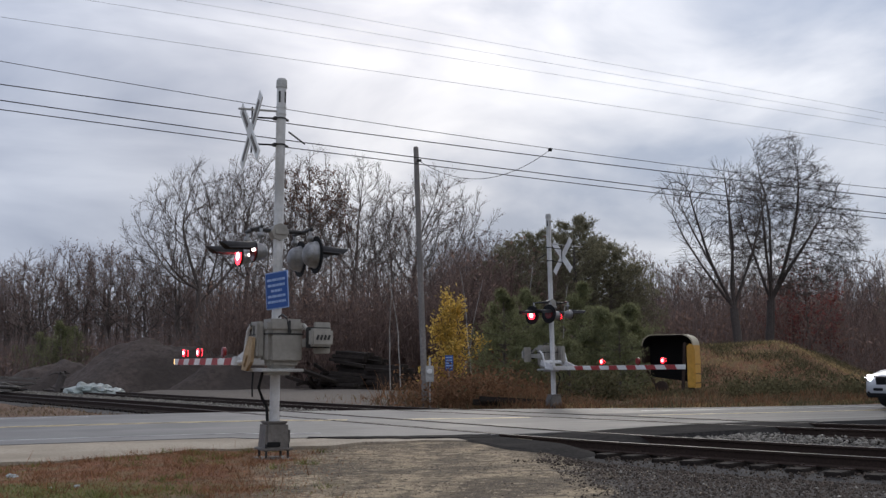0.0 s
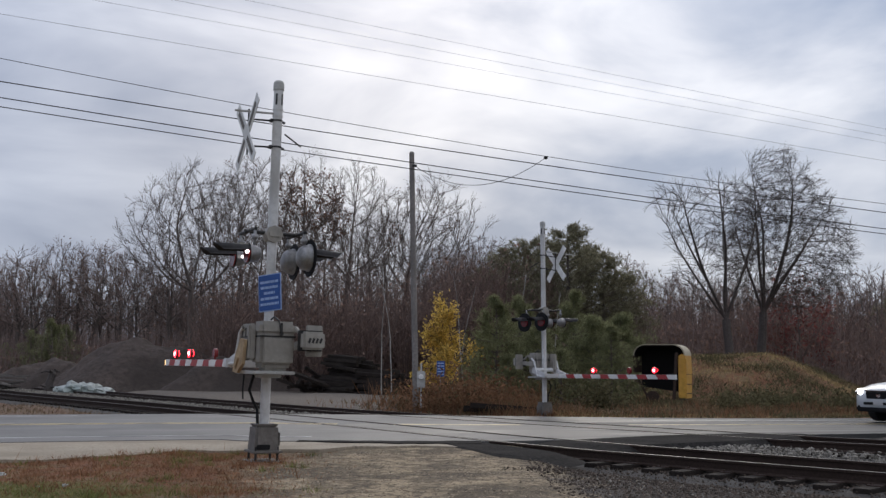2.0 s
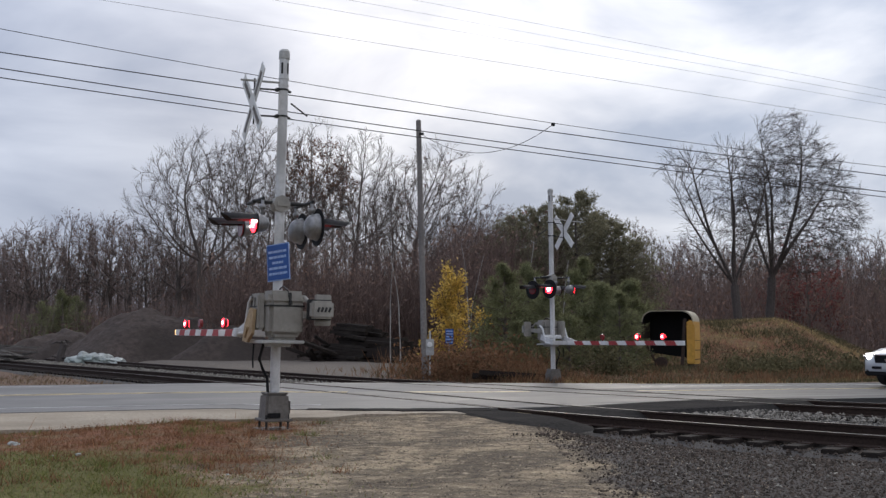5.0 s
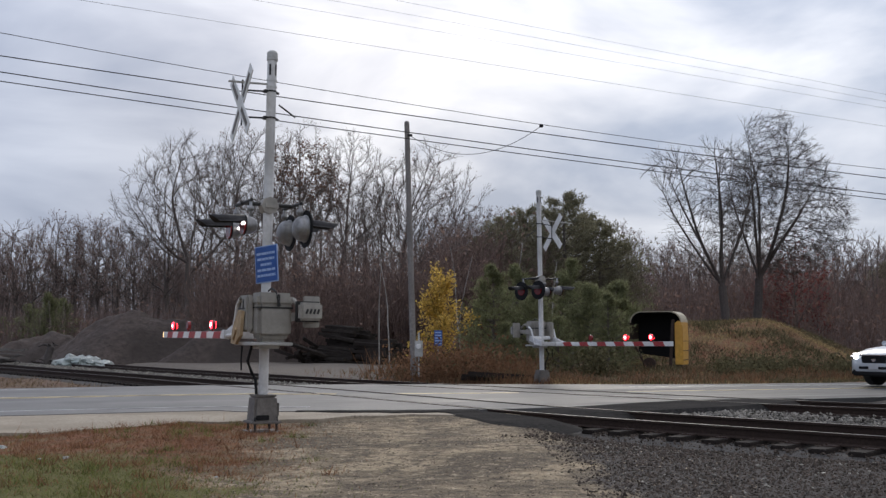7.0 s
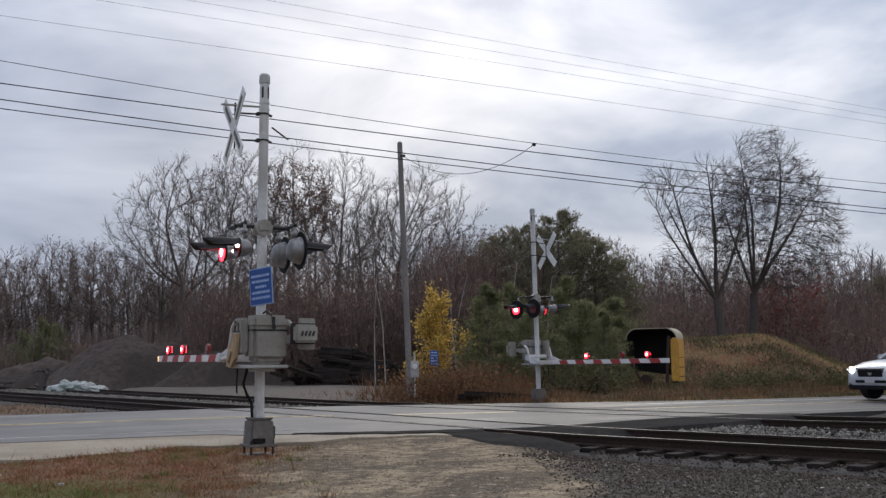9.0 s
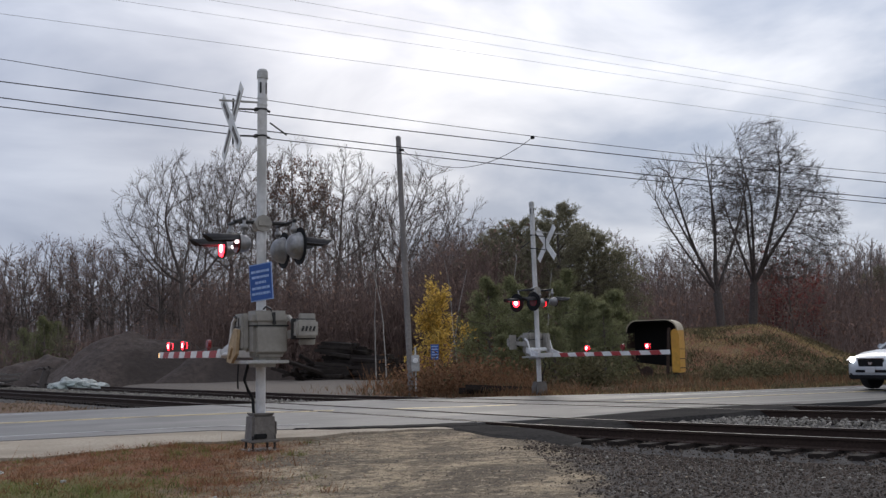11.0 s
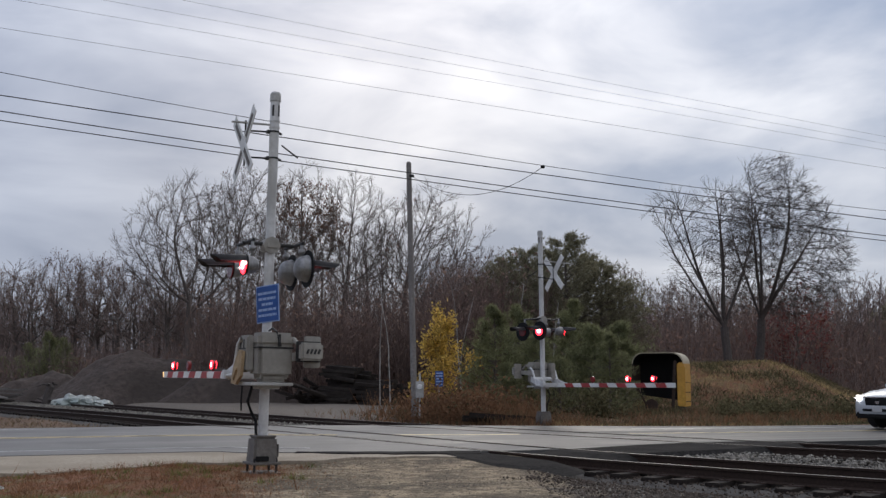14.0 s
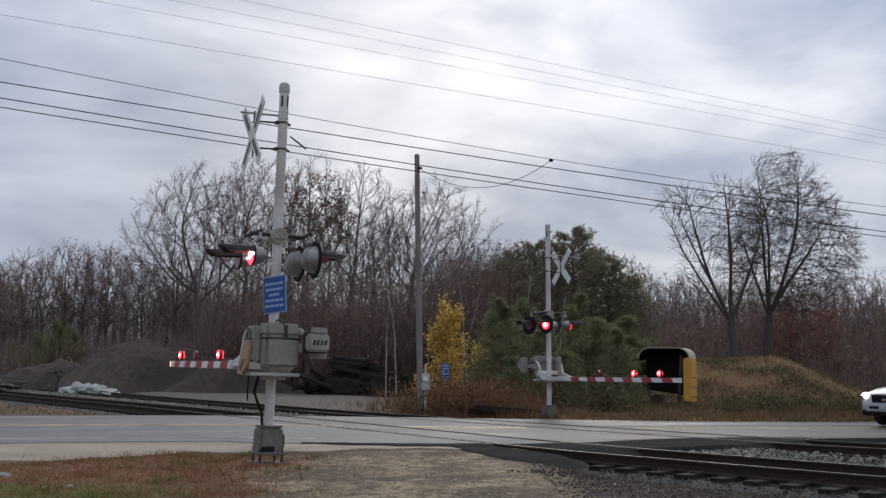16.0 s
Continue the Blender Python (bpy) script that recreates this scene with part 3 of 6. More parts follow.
def strip(name, left, right, z, thick, material, kind="structure", label="", category="", parent=None, crown=0.0):
    """A slab between two plan curves given at the same stations."""
    n = len(left)
    cols = 7
    v, f = [], []
    for i in range(n):
        for k in range(cols):
            t = k / (cols - 1)
            p = left[i] * (1 - t) + right[i] * t
            v.append((p[0], p[1], z + crown * (1 - (2 * t - 1) ** 2)))
    for i in range(n - 1):
        for k in range(cols - 1):
            a = i * cols + k
            f.append((a, a + 1, a + cols + 1, a + cols))
    m = len(v)
    for i in range(n):
        for p in (left[i], right[i]):
            v.append((p[0], p[1], z - thick))
    for i in range(n - 1):
        a, b2 = i * cols, (i + 1) * cols
        f.append((a, b2, m + 2 * i + 2, m + 2 * i))
        f.append((a + cols - 1, m + 2 * i + 1, m + 2 * i + 3, b2 + cols - 1))
    ob = mesh_ob(name, v, f, material, parent, smooth=False)
    return tagged(ob, label, category, kind=kind)


ROAD_X = np.concatenate([np.arange(-88, -20, 4), np.arange(-20, 24, 0.5), np.arange(24, 89, 4)])
road_l = np.stack([ROAD_X, road_y(ROAD_NEAR, ROAD_X)], 1)
road_r = np.stack([ROAD_X, road_y(ROAD_FAR, ROAD_X)], 1)
road = strip("road", road_l, road_r, 0.0, 0.4, M_ASPHALT, label="damp grey two-lane asphalt road over the tracks", category="road")


def line_on_road(name, t, width, material, x0, x1, dashes=()):
    xs = np.arange(x0, x1, 0.5)
    mid = np.stack([xs, road_y(ROAD_NEAR, xs) * (1 - t) + road_y(ROAD_FAR, xs) * t], 1)
    nn = normals_of(mid)
    ob = strip(name, mid - nn * width / 2, mid + nn * width / 2, 0.006, 0.005, material, label="worn painted road line", parent=road)
    return ob


line_on_road("centre_line", 0.515, 0.15, M_YELLOW, -40, -2.2)
line_on_road("centre_line", 0.545, 0.15, M_YELLOW, -40, -2.2)
line_on_road("centre_line", 0.53, 0.3, M_YELLOW, -1.2, 2.0)
line_on_road("centre_line", 0.53, 0.16, M_YELLOW, 4.5, 40)
line_on_road("edge_line", 0.10, 0.12, M_LINE, -40, -2.2)
line_on_road("edge_line", 0.80, 0.14, M_LINE, 5, 40)
line_on_road("edge_line", 0.92, 0.12, M_LINE, -40, -9)

# gravel shoulder and the asphalt apron beside the rails
sx = np.arange(-40, 0.6, 0.5)
sh_r = np.stack([sx, road_y(ROAD_NEAR, sx) - 0.002], 1)
sh_w = np.interp(sx, [-40, -8, -5, -3, -1.5, 0.6], [4.5, 4.3, 3.2, 1.9, 1.1, 0.9]) + 0.22 * np.sin(sx * 2.1) + 0.16 * np.sin(sx * 5.3)
sh_l = np.stack([sx, road_y(ROAD_NEAR, sx) - sh_w], 1)
strip("gravel_shoulder", sh_l, sh_r, -0.012, 0.12, M_SHOULDER, label="pale sandy gravel road shoulder", category="shoulder")


# dark broken edge of the asphalt towards the verge
ex = np.arange(-2.6, 0.9, 0.25)
e_w = np.interp(ex, [-2.6, -1.6, 0.0, 0.9], [0.06, 0.3, 0.5, 0.7]) + 0.06 * np.sin(ex * 6.1) + 0.05 * np.sin(ex * 13.7)
e_near, e_far = np.stack([ex, road_y(ROAD_NEAR, ex) - e_w], 1), np.stack([ex, road_y(ROAD_NEAR, ex) + 0.12 + 0.05 * np.sin(ex * 9)], 1)
strip("asphalt_edge", e_near, e_far, 0.006, 0.05, M_PATCH, label="dark broken asphalt edge along the verge", category="asphalt patch")


def apron(name, points, z, material, label, rim=0.3):
    bm = nb()
    ring = smooth_line(points + [points[0]], 0.25)[:-1]
    top = [bm.verts.new((p[0], p[1], z)) for p in ring]
    mid = ring.mean(0)
    low = [bm.verts.new((*(mid + (p - mid) * 1.5), z - rim)) for p in ring]
    bm.faces.new(top)
    n = len(ring)
    for i in range(n):
        bm.faces.new((top[i], low[i], low[(i + 1) % n], top[(i + 1) % n]))
    ob = part(name, bm, material)
    return tagged(ob, label, "asphalt patch", kind="structure")


apron("asphalt_apron", [(0.1, 17.45), (0.5, 16.4), (0.85, 15.5), (1.4, 15.1), (1.75, 15.9), (1.1, 17.2), (0.6, 17.9)], 0.0, M_PATCH, "dark asphalt apron beside the rails", 0.1)
apron("asphalt_apron", [(2.0, 18.6), (2.9, 17.6), (4.4, 18.4), (5.6, 19.2), (7.0, 20.5), (7.6, 21.6), (5.0, 20.9)], 0.004, M_PATCH, "dark asphalt apron between the two tracks")


# ---- tracks ----
def on_road(p):
    return road_y(ROAD_NEAR, p[0]) - 0.4 < p[1] < road_y(ROAD_FAR, p[0]) + 0.3


def build_track(name, centre, label):
    top = empty(name, pose(0, 0, 0), label, "railway track", kind="structure")
    nn = normals_of(centre)
    # ballast bed
    prof = [(-3.0, -0.5), (-1.7, -0.28), (-1.34, -0.215), (1.34, -0.215), (1.7, -0.28), (3.0, -0.5)]
    for run in (centre,):
        v, f = [], []
        for i, p in enumerate(run):
            for o, z in prof:
                if on_road(p):
                    z = min(z, -0.215)
                v.append((*(p + nn[i] * o), z))
        for i in range(len(run) - 1):
            for k in range(5):
                a = i * 6 + k
                f.append((a, a + 1, a + 7, a + 6))
        mesh_ob("ballast_bed", v, f, M_BALLAST, top)
    # rails: foot, web, head
    prof = [(-0.07, -0.165), (0.07, -0.165), (0.07, -0.152), (0.012, -0.13), (0.012, -0.042), (0.035, -0.035), (0.035, -0.004), (0.028, 0.0),
            (-0.028, 0.0), (-0.035, -0.004), (-0.035, -0.035), (-0.012, -0.042), (-0.012, -0.13), (-0.07, -0.152)]
    k = len(prof)
    for side in (-0.75, 0.75):
        v, f, ms = [], [], []
        for i, p in enumerate(centre):
            for o, z in prof:
                q = p + nn[i] * (side + o)
                v.append((q[0], q[1], z + 0.012))
        for i in range(len(centre) - 1):
            for j in range(k):
                a, b2 = i * k + j, i * k + (j + 1) % k
                f.append((a, b2, b2 + k, a + k))
                ms.append(1 if j == 7 else 0)
        r = mesh_ob("rail", v, f, [M_RAIL, M_RAILTOP], top)
        r.data.polygons.foreach_set("material_index", ms)
    # ties
    seg = np.linalg.norm(np.diff(centre, axis=0), axis=1)
    s = np.concatenate([[0], np.cumsum(seg)])
    tie = None
    rng = random.Random(5)
    for d in np.arange(0.3, s[-1], 0.53):
        p = np.array([np.interp(d, s, centre[:, 0]), np.interp(d, s, centre[:, 1])])
        if on_road(p) or p[1] < 5 or p[1] > 75:
            continue
        i = min(len(nn) - 1, int(np.searchsorted(s, d)))
        an = math.degrees(math.atan2(nn[i][1], nn[i][0])) + rng.uniform(-1.5, 1.5)
        q = p + nn[i] * rng.uniform(-0.06, 0.06)
        m = pose(q[0], q[1], -0.235 + rng.uniform(-0.01, 0.006), 0, 0, an)
        if tie is None:
            bm = nb()
            b_box(bm, (0, 0, 0), (2.6, 0.23, 0.18), bevel=0.012)
            tie = part("tie", bm, M_TIE, top)
            bm = nb()
            for sd in (-0.75, 0.75):
                b_box(bm, (sd, 0, 0.098), (0.34, 0.19, 0.016))
                for e in (-0.11, 0.11):
                    b_box(bm, (sd + e, 0.05, 0.115), (0.03, 0.03, 0.025))
            plate_mesh = part("tie_plate", bm, M_RUST, tie)
            tie.matrix_basis = m
        else:
            t2 = new("tie", tie.data)
            t2.parent, t2.matrix_basis = top, m
            if p[1] < 24:
                pl = new("tie_plate", plate_mesh.data)
                pl.parent = t2
    return top


build_track("railway_track", TRACK_1, "single railway track with rusty rails on dark ballast")
build_track("railway_track", TRACK_2, "second railway track with rusty rails and pale ballast")


def flangeway(centre, side, w0, w1):
    """A dark worn groove beside a rail where it crosses the road."""
    nn = normals_of(centre)
    idx = [i for i, p in enumerate(centre) if on_road(p)]
    lo = np.array([centre[i] + nn[i] * (side * 0.75 + w0 + 0.02 * math.sin(i * 2.3)) for i in idx])
    hi = np.array([centre[i] + nn[i] * (side * 0.75 + w1 + 0.03 * math.sin(i * 1.7)) for i in idx])
    if len(idx) > 3:
        strip("flangeway", lo, hi, 0.005, 0.004, M_PATCH, parent=road)


for line in (TRACK_1, TRACK_2):
    for side in (-1, 1):
        flangeway(line, side, -0.16 if side > 0 else 0.05, -0.05 if side > 0 else 0.16)


def scatter_band(rng, centre, lo, hi, n, ymin, ymax):
    nn = normals_of(centre)
    ok = [i for i, p in enumerate(centre) if ymin < p[1] < ymax and not on_road(p)]
    idx = rng.choice(ok, n)
    off = rng.uniform(lo, hi, n)
    p = centre[idx] + nn[idx] * off[:, None] + rng.uniform(-0.3, 0.3, (n, 2))
    return p, off


def build_stones():
    rng = np.random.default_rng(3)
    far_side = np.sign((normals_of(TRACK_1) @ np.array([0.7, 0.7])).mean())
    p, off = scatter_band(rng, TRACK_1, -3.6, 1.5, 22000, 7, 22)
    if far_side < 0:
        p, off = scatter_band(rng, TRACK_1, -1.5, 3.6, 22000, 7, 22)
    z = np.interp(np.abs(off), [0, 1.34, 1.7, 3.0], [-0.21, -0.21, -0.275, -0.49])
    z = np.maximum(z, land(p[:, 0], p[:, 1])) + 0.01
    keep = ~((p[:, 0] < 2.3) & (p[:, 1] > 13.8))
    p, z = p[keep], z[keep]
    ob = joined("ballast_stones", [(*stones(np.column_stack([p, z]), 0.010 + 0.020 * rng.random(len(p)) ** 2.0, rng), 0)], M_STONE)
    tagged(ob, "dark grey crushed ballast stones beside the rails", "ballast", kind="stuff")
    x, y = rng.uniform(1.2, 10, 70000), rng.uniform(6.5, 16.5, 70000)
    k = (x > 1.5 + rng.normal(0, 0.35, len(x))) & (near_line(TRACK_1, x, y) > 2.4) & (y < 18.0 - 0.95 * x + 1.0)
    p = np.column_stack([x[k], y[k], land(x[k], y[k]) + 0.004])
    ob = joined("cinder_stones", [(*stones(p, 0.006 + 0.017 * rng.random(len(p)) ** 2.4, rng), 0)], M_STONE)
    tagged(ob, "dark cinders and crushed stone spilling from the track", "ballast", kind="stuff")
    # pale ballast between the tracks
    mid = 0.5 * (RAIL_A + np.array([RAIL_D[np.argmin(np.hypot(*(RAIL_D - a).T))] for a in RAIL_A]))
    q, off = scatter_band(rng, mid, -1.0, 1.0, 14000, 9, 60)
    k = near_line(TRACK_2, q[:, 0], q[:, 1]) > 1.0
    q = q[k & (near_line(TRACK_1, q[:, 0], q[:, 1]) > 1.0)]
    z = -0.13 + 0.07 * rng.random(len(q))
    r = rng.uniform((1.3, 7.0), (8.0, 15.5), (1500, 2))
    r = r[(r[:, 0] > 1.5) & (r[:, 1] < 17.0 - 0.95 * r[:, 0])]
    z2 = land(r[:, 0], r[:, 1]) + 0.012
    pts = np.vstack([np.column_stack([q, z]), np.column_stack([r, z2])])
    size = np.concatenate([0.018 + 0.032 * rng.random(len(q)) ** 1.5, 0.008 + 0.016 * rng.random(len(r)) ** 2])
    ob = joined("pale_ballast_stones", [(*stones(pts, size, rng), 0)], M_PALESTONE)
    tagged(ob, "pale grey ballast stones between the rails", "ballast", kind="stuff")
    # loose grit on the sandy verge
    n = 15000
    x, y = rng.uniform(-4, 3, n), rng.uniform(7.5, 17.5, n)
    keep = (y < road_y(ROAD_NEAR, x) - 0.9) & (x + 0.12 * (y - 9) > -1.7 + rng.normal(0, 0.4, n))
    x, y = x[keep], y[keep]
    ob = joined("loose_grit", [(*stones(np.column_stack([x, y, land(x, y)]), 0.003 + 0.013 * rng.random(len(x)) ** 3, rng), 0)], M_GRIT)
    tagged(ob, "loose grit and pebbles on the sandy verge", "gravel", kind="stuff")
    n = 12000
    x, y = rng.uniform(-2.6, 2.2, n), rng.uniform(7.0, 17.2, n)
    keep = (y < road_y(ROAD_NEAR, x) - 0.9) & (fractal(x, y, 0.8) + rng.normal(0, 0.15, n) > 0.0)
    x, y = x[keep], y[keep]
    ob = joined("dark_grit", [(*stones(np.column_stack([x, y, land(x, y)]), 0.003 + 0.009 * rng.random(len(x)) ** 3, rng), 0)], M_STONE)
    tagged(ob, "dark cinder grit strewn over the sandy verge", "gravel", kind="stuff")


build_stones()


# ---- crossing signals ----
def lamp(parent, x, side, disc, z, bulge=0.15):
    """A flashing lamp that faces along side * y: housing, backing disc, hood, lens, bulb."""
    y0 = 0.47 * side
    bm = nb()
    dome = [(-0.012, bulge * 1.06), (-0.03, bulge * 1.06), (-0.035, bulge)]
    for k in range(1, 8):
        an = math.pi / 2 * k / 8
        dome.append((-0.05 - 0.15 * math.sin(an), bulge * math.cos(an) ** 0.8))
    b_lathe(bm, dome, (x, y0, z), side)
    b_tube(bm, (x, y0 - 0.1 * side, z + 0.1), (x, y0 - 0.1 * side, z + 0.36), 0.022, 0.022, 10)
    b_box(bm, (x, y0 - 0.1 * side, z + 0.24), (0.07, 0.08, 0.08), bevel=0.01)
    body = part("lamp", bm, M_HOUSING, parent, "grey crossing lamp with black backing disc", smooth=True)
    bm = nb()
    b_tube(bm, (x, y0 - 0.012 * side, z), (x, y0, z), disc, disc, 28)
    part("backing_disc", bm, M_BLACK, body)
    # hood: upper part of a tube, longer at the top
    v, f, n = [], [], 14
    for i in range(n + 1):
        an = radians(16 + 148 * i / n)
        top = max(0.0, math.sin(an))
        for r, ln in ((0.145, 0.0), (0.138, 0.33 + 0.17 * top), (0.130, 0.33 + 0.17 * top), (0.137, 0.0)):
            v.append((x + r * math.cos(an), y0 + side * ln, z + r * math.sin(an) - 0.04 * ln))
    for i in range(n):
        for k in range(4):
            a, b2 = i * 4 + k, i * 4 + (k + 1) % 4
            f.append((a, b2, b2 + 4, a + 4))
    f += [(0, 1, 2, 3), (n * 4 + 3, n * 4 + 2, n * 4 + 1, n * 4)]
    mesh_ob("hood", v, f, M_HOOD, body, smooth=True)
    bm = nb()
    b_tube(bm, (x, y0, z), (x, y0 + 0.018 * side, z), 0.138, 0.134, 24)
    part("lens", bm, M_LENS, body)
    if side > 0:
        bm = nb()
        yw = y0 + (0.04 if x < 0 else -0.105)
        b_tube(bm, (x - 0.10, yw, z + 0.01), (x - 0.155, yw, z + 0.01), 0.025, 0.023, 12)
        part("side_window", bm, M_SIDELIGHT, body, "small lit white side window")
    return body


def bulb_disc(name, parent, r, at, axis):
    """A lit bulb: red bowl with a hot centre."""
    a = Vector(axis)
    bm = nb()
    b_tube(bm, Vector((0, 0, 0)), a * 0.012, r, r * 0.95, 20)
    ob = part(name, bm, M_GLOW, parent, "glowing red bulb")
    bm = nb()
    b_tube(bm, a * 0.012, a * 0.02, r * 0.5, r * 0.4, 16)
    part("bulb_core", bm, M_HOT, ob)
    ob.location = at
    return ob


def build_signal(m, with_sign, label, top=5.43, z_lamp=2.87, z_buck=4.62, dz=0.0, buck=0.95, bar=0.6, arm_dz=0.0):
    """The mast and all it carries. dz lowers or lifts the gate and its case."""
    sig = empty("crossing_signal", m, label, "crossing signal", "crossing signals")
    bm = nb()
    b_tube(bm, (0, 0, 0.3), (0, 0, top), 0.0705, 0.0705, 24)
    part("mast", bm, M_ALU, sig, smooth=False)
    bm = nb()
    b_tube(bm, (0, 0, top - 0.04), (0, 0, top + 0.07), 0.082, 0.08, 24)
    b_tube(bm, (0, 0, top + 0.07), (0, 0, top + 0.1), 0.08, 0.06, 24)
    part("mast_cap", bm, M_GALV, sig)
    bm = nb()
    for z in (top - 0.34, top - 0.44):
        b_tube(bm, (0, 0, z - 0.01), (0, 0, z + 0.01), 0.079, 0.079, 24)
    part("collar", bm, M_ALU, sig)
    for an in (20, 140, 215, 300):
        bm = nb()
        c, sn = math.cos(radians(an)), math.sin(radians(an))
        b_box(bm, (0.07 * c, 0.07 * sn, top - 0.19), (0.012, 0.03, 0.17), (0, 0, an), bevel=0.004)
        part("cap_slot", bm, M_DARKSTEEL, sig, "dark slot below the mast's cap")
    # base casting on anchor bolts over a concrete footing
    bm = nb()
    b_box(bm, (0, 0, 0.26), (0.37, 0.37, 0.39), bevel=0.03, taper=0.88)
    b_box(bm, (0, 0, 0.46), (0.32, 0.32, 0.03), bevel=0.012)
    b_box(bm, (0, 0, 0.085), (0.44, 0.44, 0.035), bevel=0.01)
    base = part("base", bm, M_CAST, sig, "dark cast base of the mast")
    bm = nb()
    b_box(bm, (0, -0.203, 0.26), (0.22, 0.012, 0.18), bevel=0.004)
    part("inspection_plate", bm, M_CAST, base)
    bm = nb()
    b_box(bm, (-0.19, 0.06, 0.155), (0.03, 0.19, 0.07), bevel=0.008)
    part("drain_slot", bm, M_BLACK, base)
    for sx in (-0.16, 0.16):
        for sy in (-0.16, 0.16):
            bm = nb()
            b_tube(bm, (sx, sy, -0.04), (sx, sy, 0.16), 0.018, 0.018, 8)
            b_tube(bm, (sx, sy, 0.06), (sx, sy, 0.1), 0.034, 0.034, 6)
            part("anchor_bolt", bm, M_DARKSTEEL, base)
    bm = nb()
    b_box(bm, (0, 0, -0.2), (0.56, 0.56, 0.32), bevel=0.04)
    part("footing", bm, M_CAST, sig)
    # crossbuck
    for k, an in enumerate((45, -45)):
        bm = nb()
        b_box(bm, (0, 0.45 + 0.02 * k, z_buck), (1.28 * buck, 0.012, 0.19 * buck), (0, an, 0))
        blade = part("crossbuck_blade", bm, M_WHITE, sig, "white weathered crossbuck blade")
        for d in (-0.33, 0.33):
            c = Vector((d * buck, 0, 0))
            c.rotate(Euler((0, radians(an), 0)))
            bm = nb()
            b_box(bm, (c.x, 0.459 + 0.02 * k, z_buck + c.z), (0.4 * buck, 0.004, 0.075), (0, an, 0))
            part("lettering", bm, M_CAST, blade, "dark worn lettering bar")
    bm = nb()
    for z in (z_buck + 0.24, z_buck - 0.16):
        b_tube(bm, (0, 0, z), (0.0, 0.45, z - 0.03), 0.014, 0.014, 8)
        b_tube(bm, (0, 0, z - 0.012), (0, 0, z + 0.012), 0.079, 0.079, 20)
        b_box(bm, (0.02, 0.085, z), (0.09, 0.06, 0.05), bevel=0.01)
        b_tube(bm, (0.0, -0.03, z), (0.06, -0.13, z), 0.025, 0.02, 8)
    b_tube(bm, (0.0, 0.44, z_buck + 0.36), (0.0, 0.44, z_buck - 0.32), 0.014, 0.014, 8)
    b_tube(bm, (-0.06, -0.1, z_buck + 0.04), (-0.06, -0.36, z_buck - 0.12), 0.013, 0.013, 8)
    part("crossbuck_bracket", bm, M_DARKSTEEL, sig)
    bm = nb()
    b_box(bm, (0.0, bar / 2 + 0.05, z_buck + 0.33), (0.035, bar, 0.025), (-3, 0, 0), bevel=0.004)
    part("crossbuck_bar", bm, M_GALV, sig)
    # lamp arms
    bm = nb()
    b_tube(bm, (0, -0.42, z_lamp + 0.36), (0, 0.42, z_lamp + 0.36), 0.03, 0.03, 12)
    for y in (-0.37, 0.37):
        b_tube(bm, (-0.38, y, z_lamp + 0.36), (0.38, y, z_lamp + 0.36), 0.026, 0.026, 12)
    part("lamp_arm", bm, M_DARKSTEEL, sig)
    bm = nb()
    b_tube(bm, (-0.1, 0, z_lamp + 0.34), (0.1, 0, z_lamp + 0.34), 0.13, 0.13, 8)
    b_box(bm, (0, 0, z_lamp + 0.34), (0.24, 0.22, 0.13), bevel=0.03)
    part("junction_box", bm, M_BOX, sig)
    lamps = []
    for side, disc in ((1, 0.15), (-1, 0.275)):
        for x in (-0.34, 0.34):
            lamps.append(lamp(sig, x, side, disc, z_lamp, 0.13 if side > 0 else 0.19))
    # gate mechanism
    bm = nb()
    b_box(bm, (-0.34, 0.03, 1.52), (0.40, 0.50, 0.56), bevel=0.05)
    b_box(bm, (-0.34, 0.03, 1.235), (0.32, 0.40, 0.12), bevel=0.04)
    mech = part("gate_mechanism", bm, M_BOX, sig, "grey steel gate mechanism case")
    bm = nb()
    b_box(bm, (-0.345, 0.03, 1.765), (0.445, 0.545, 0.2), bevel=0.055)
    part("case_lid", bm, M_BOX, mech)
    bm = nb()
    b_box(bm, (-0.545, 0.03, 1.455), (0.035, 0.43, 0.36), bevel=0.015)
    part("case_door", bm, M_BOX, mech)
    bm = nb()
    b_box(bm, (-0.34, 0.03, 1.652), (0.425, 0.515, 0.022), bevel=0.004)
    part("lid_seam", bm, M_DARKSTEEL, mech)
    bm = nb()
    b_box(bm, (-0.575, 0.0, 1.76), (0.025, 0.035, 0.16), bevel=0.006)
    b_box(bm, (-0.585, 0.0, 1.69), (0.03, 0.055, 0.05), bevel=0.01)
    joined("chain", [(*poly_tube([(-0.585, 0.0, 1.7), (-0.58, 0.02, 1.8), (-0.53, 0.03, 1.88), (-0.4, 0.05, 1.93), (-0.2, 0.03, 1.9)], [0.014] * 5, 6), 0)], M_DARKSTEEL, mech)
    part("hasp", bm, M_DARKSTEEL, mech)
    bm = nb()
    b_box(bm, (-0.12, 0.33, 1.57), (0.44, 0.12, 0.52), bevel=0.03)
    part("side_case", bm, M_BOX, mech)
    bm = nb()
    for q in (-0.2, -0.06):
        b_box(bm, (q, 0.396, 1.7), (0.02, 0.012, 0.14), bevel=0.003)
    b_box(bm, (-0.13, 0.396, 1.64), (0.3, 0.012, 0.016), bevel=0.003)
    part("side_latch", bm, M_DARKSTEEL, mech)
    bm = nb()
    b_box(bm, (-0.12, 0.06, 1.145), (0.8, 0.62, 0.045), bevel=0.01)
    b_box(bm, (-0.2, 0.06, 1.10), (0.4, 0.3, 0.05), bevel=0.01)
    part("support_plate", bm, M_GALV, sig)
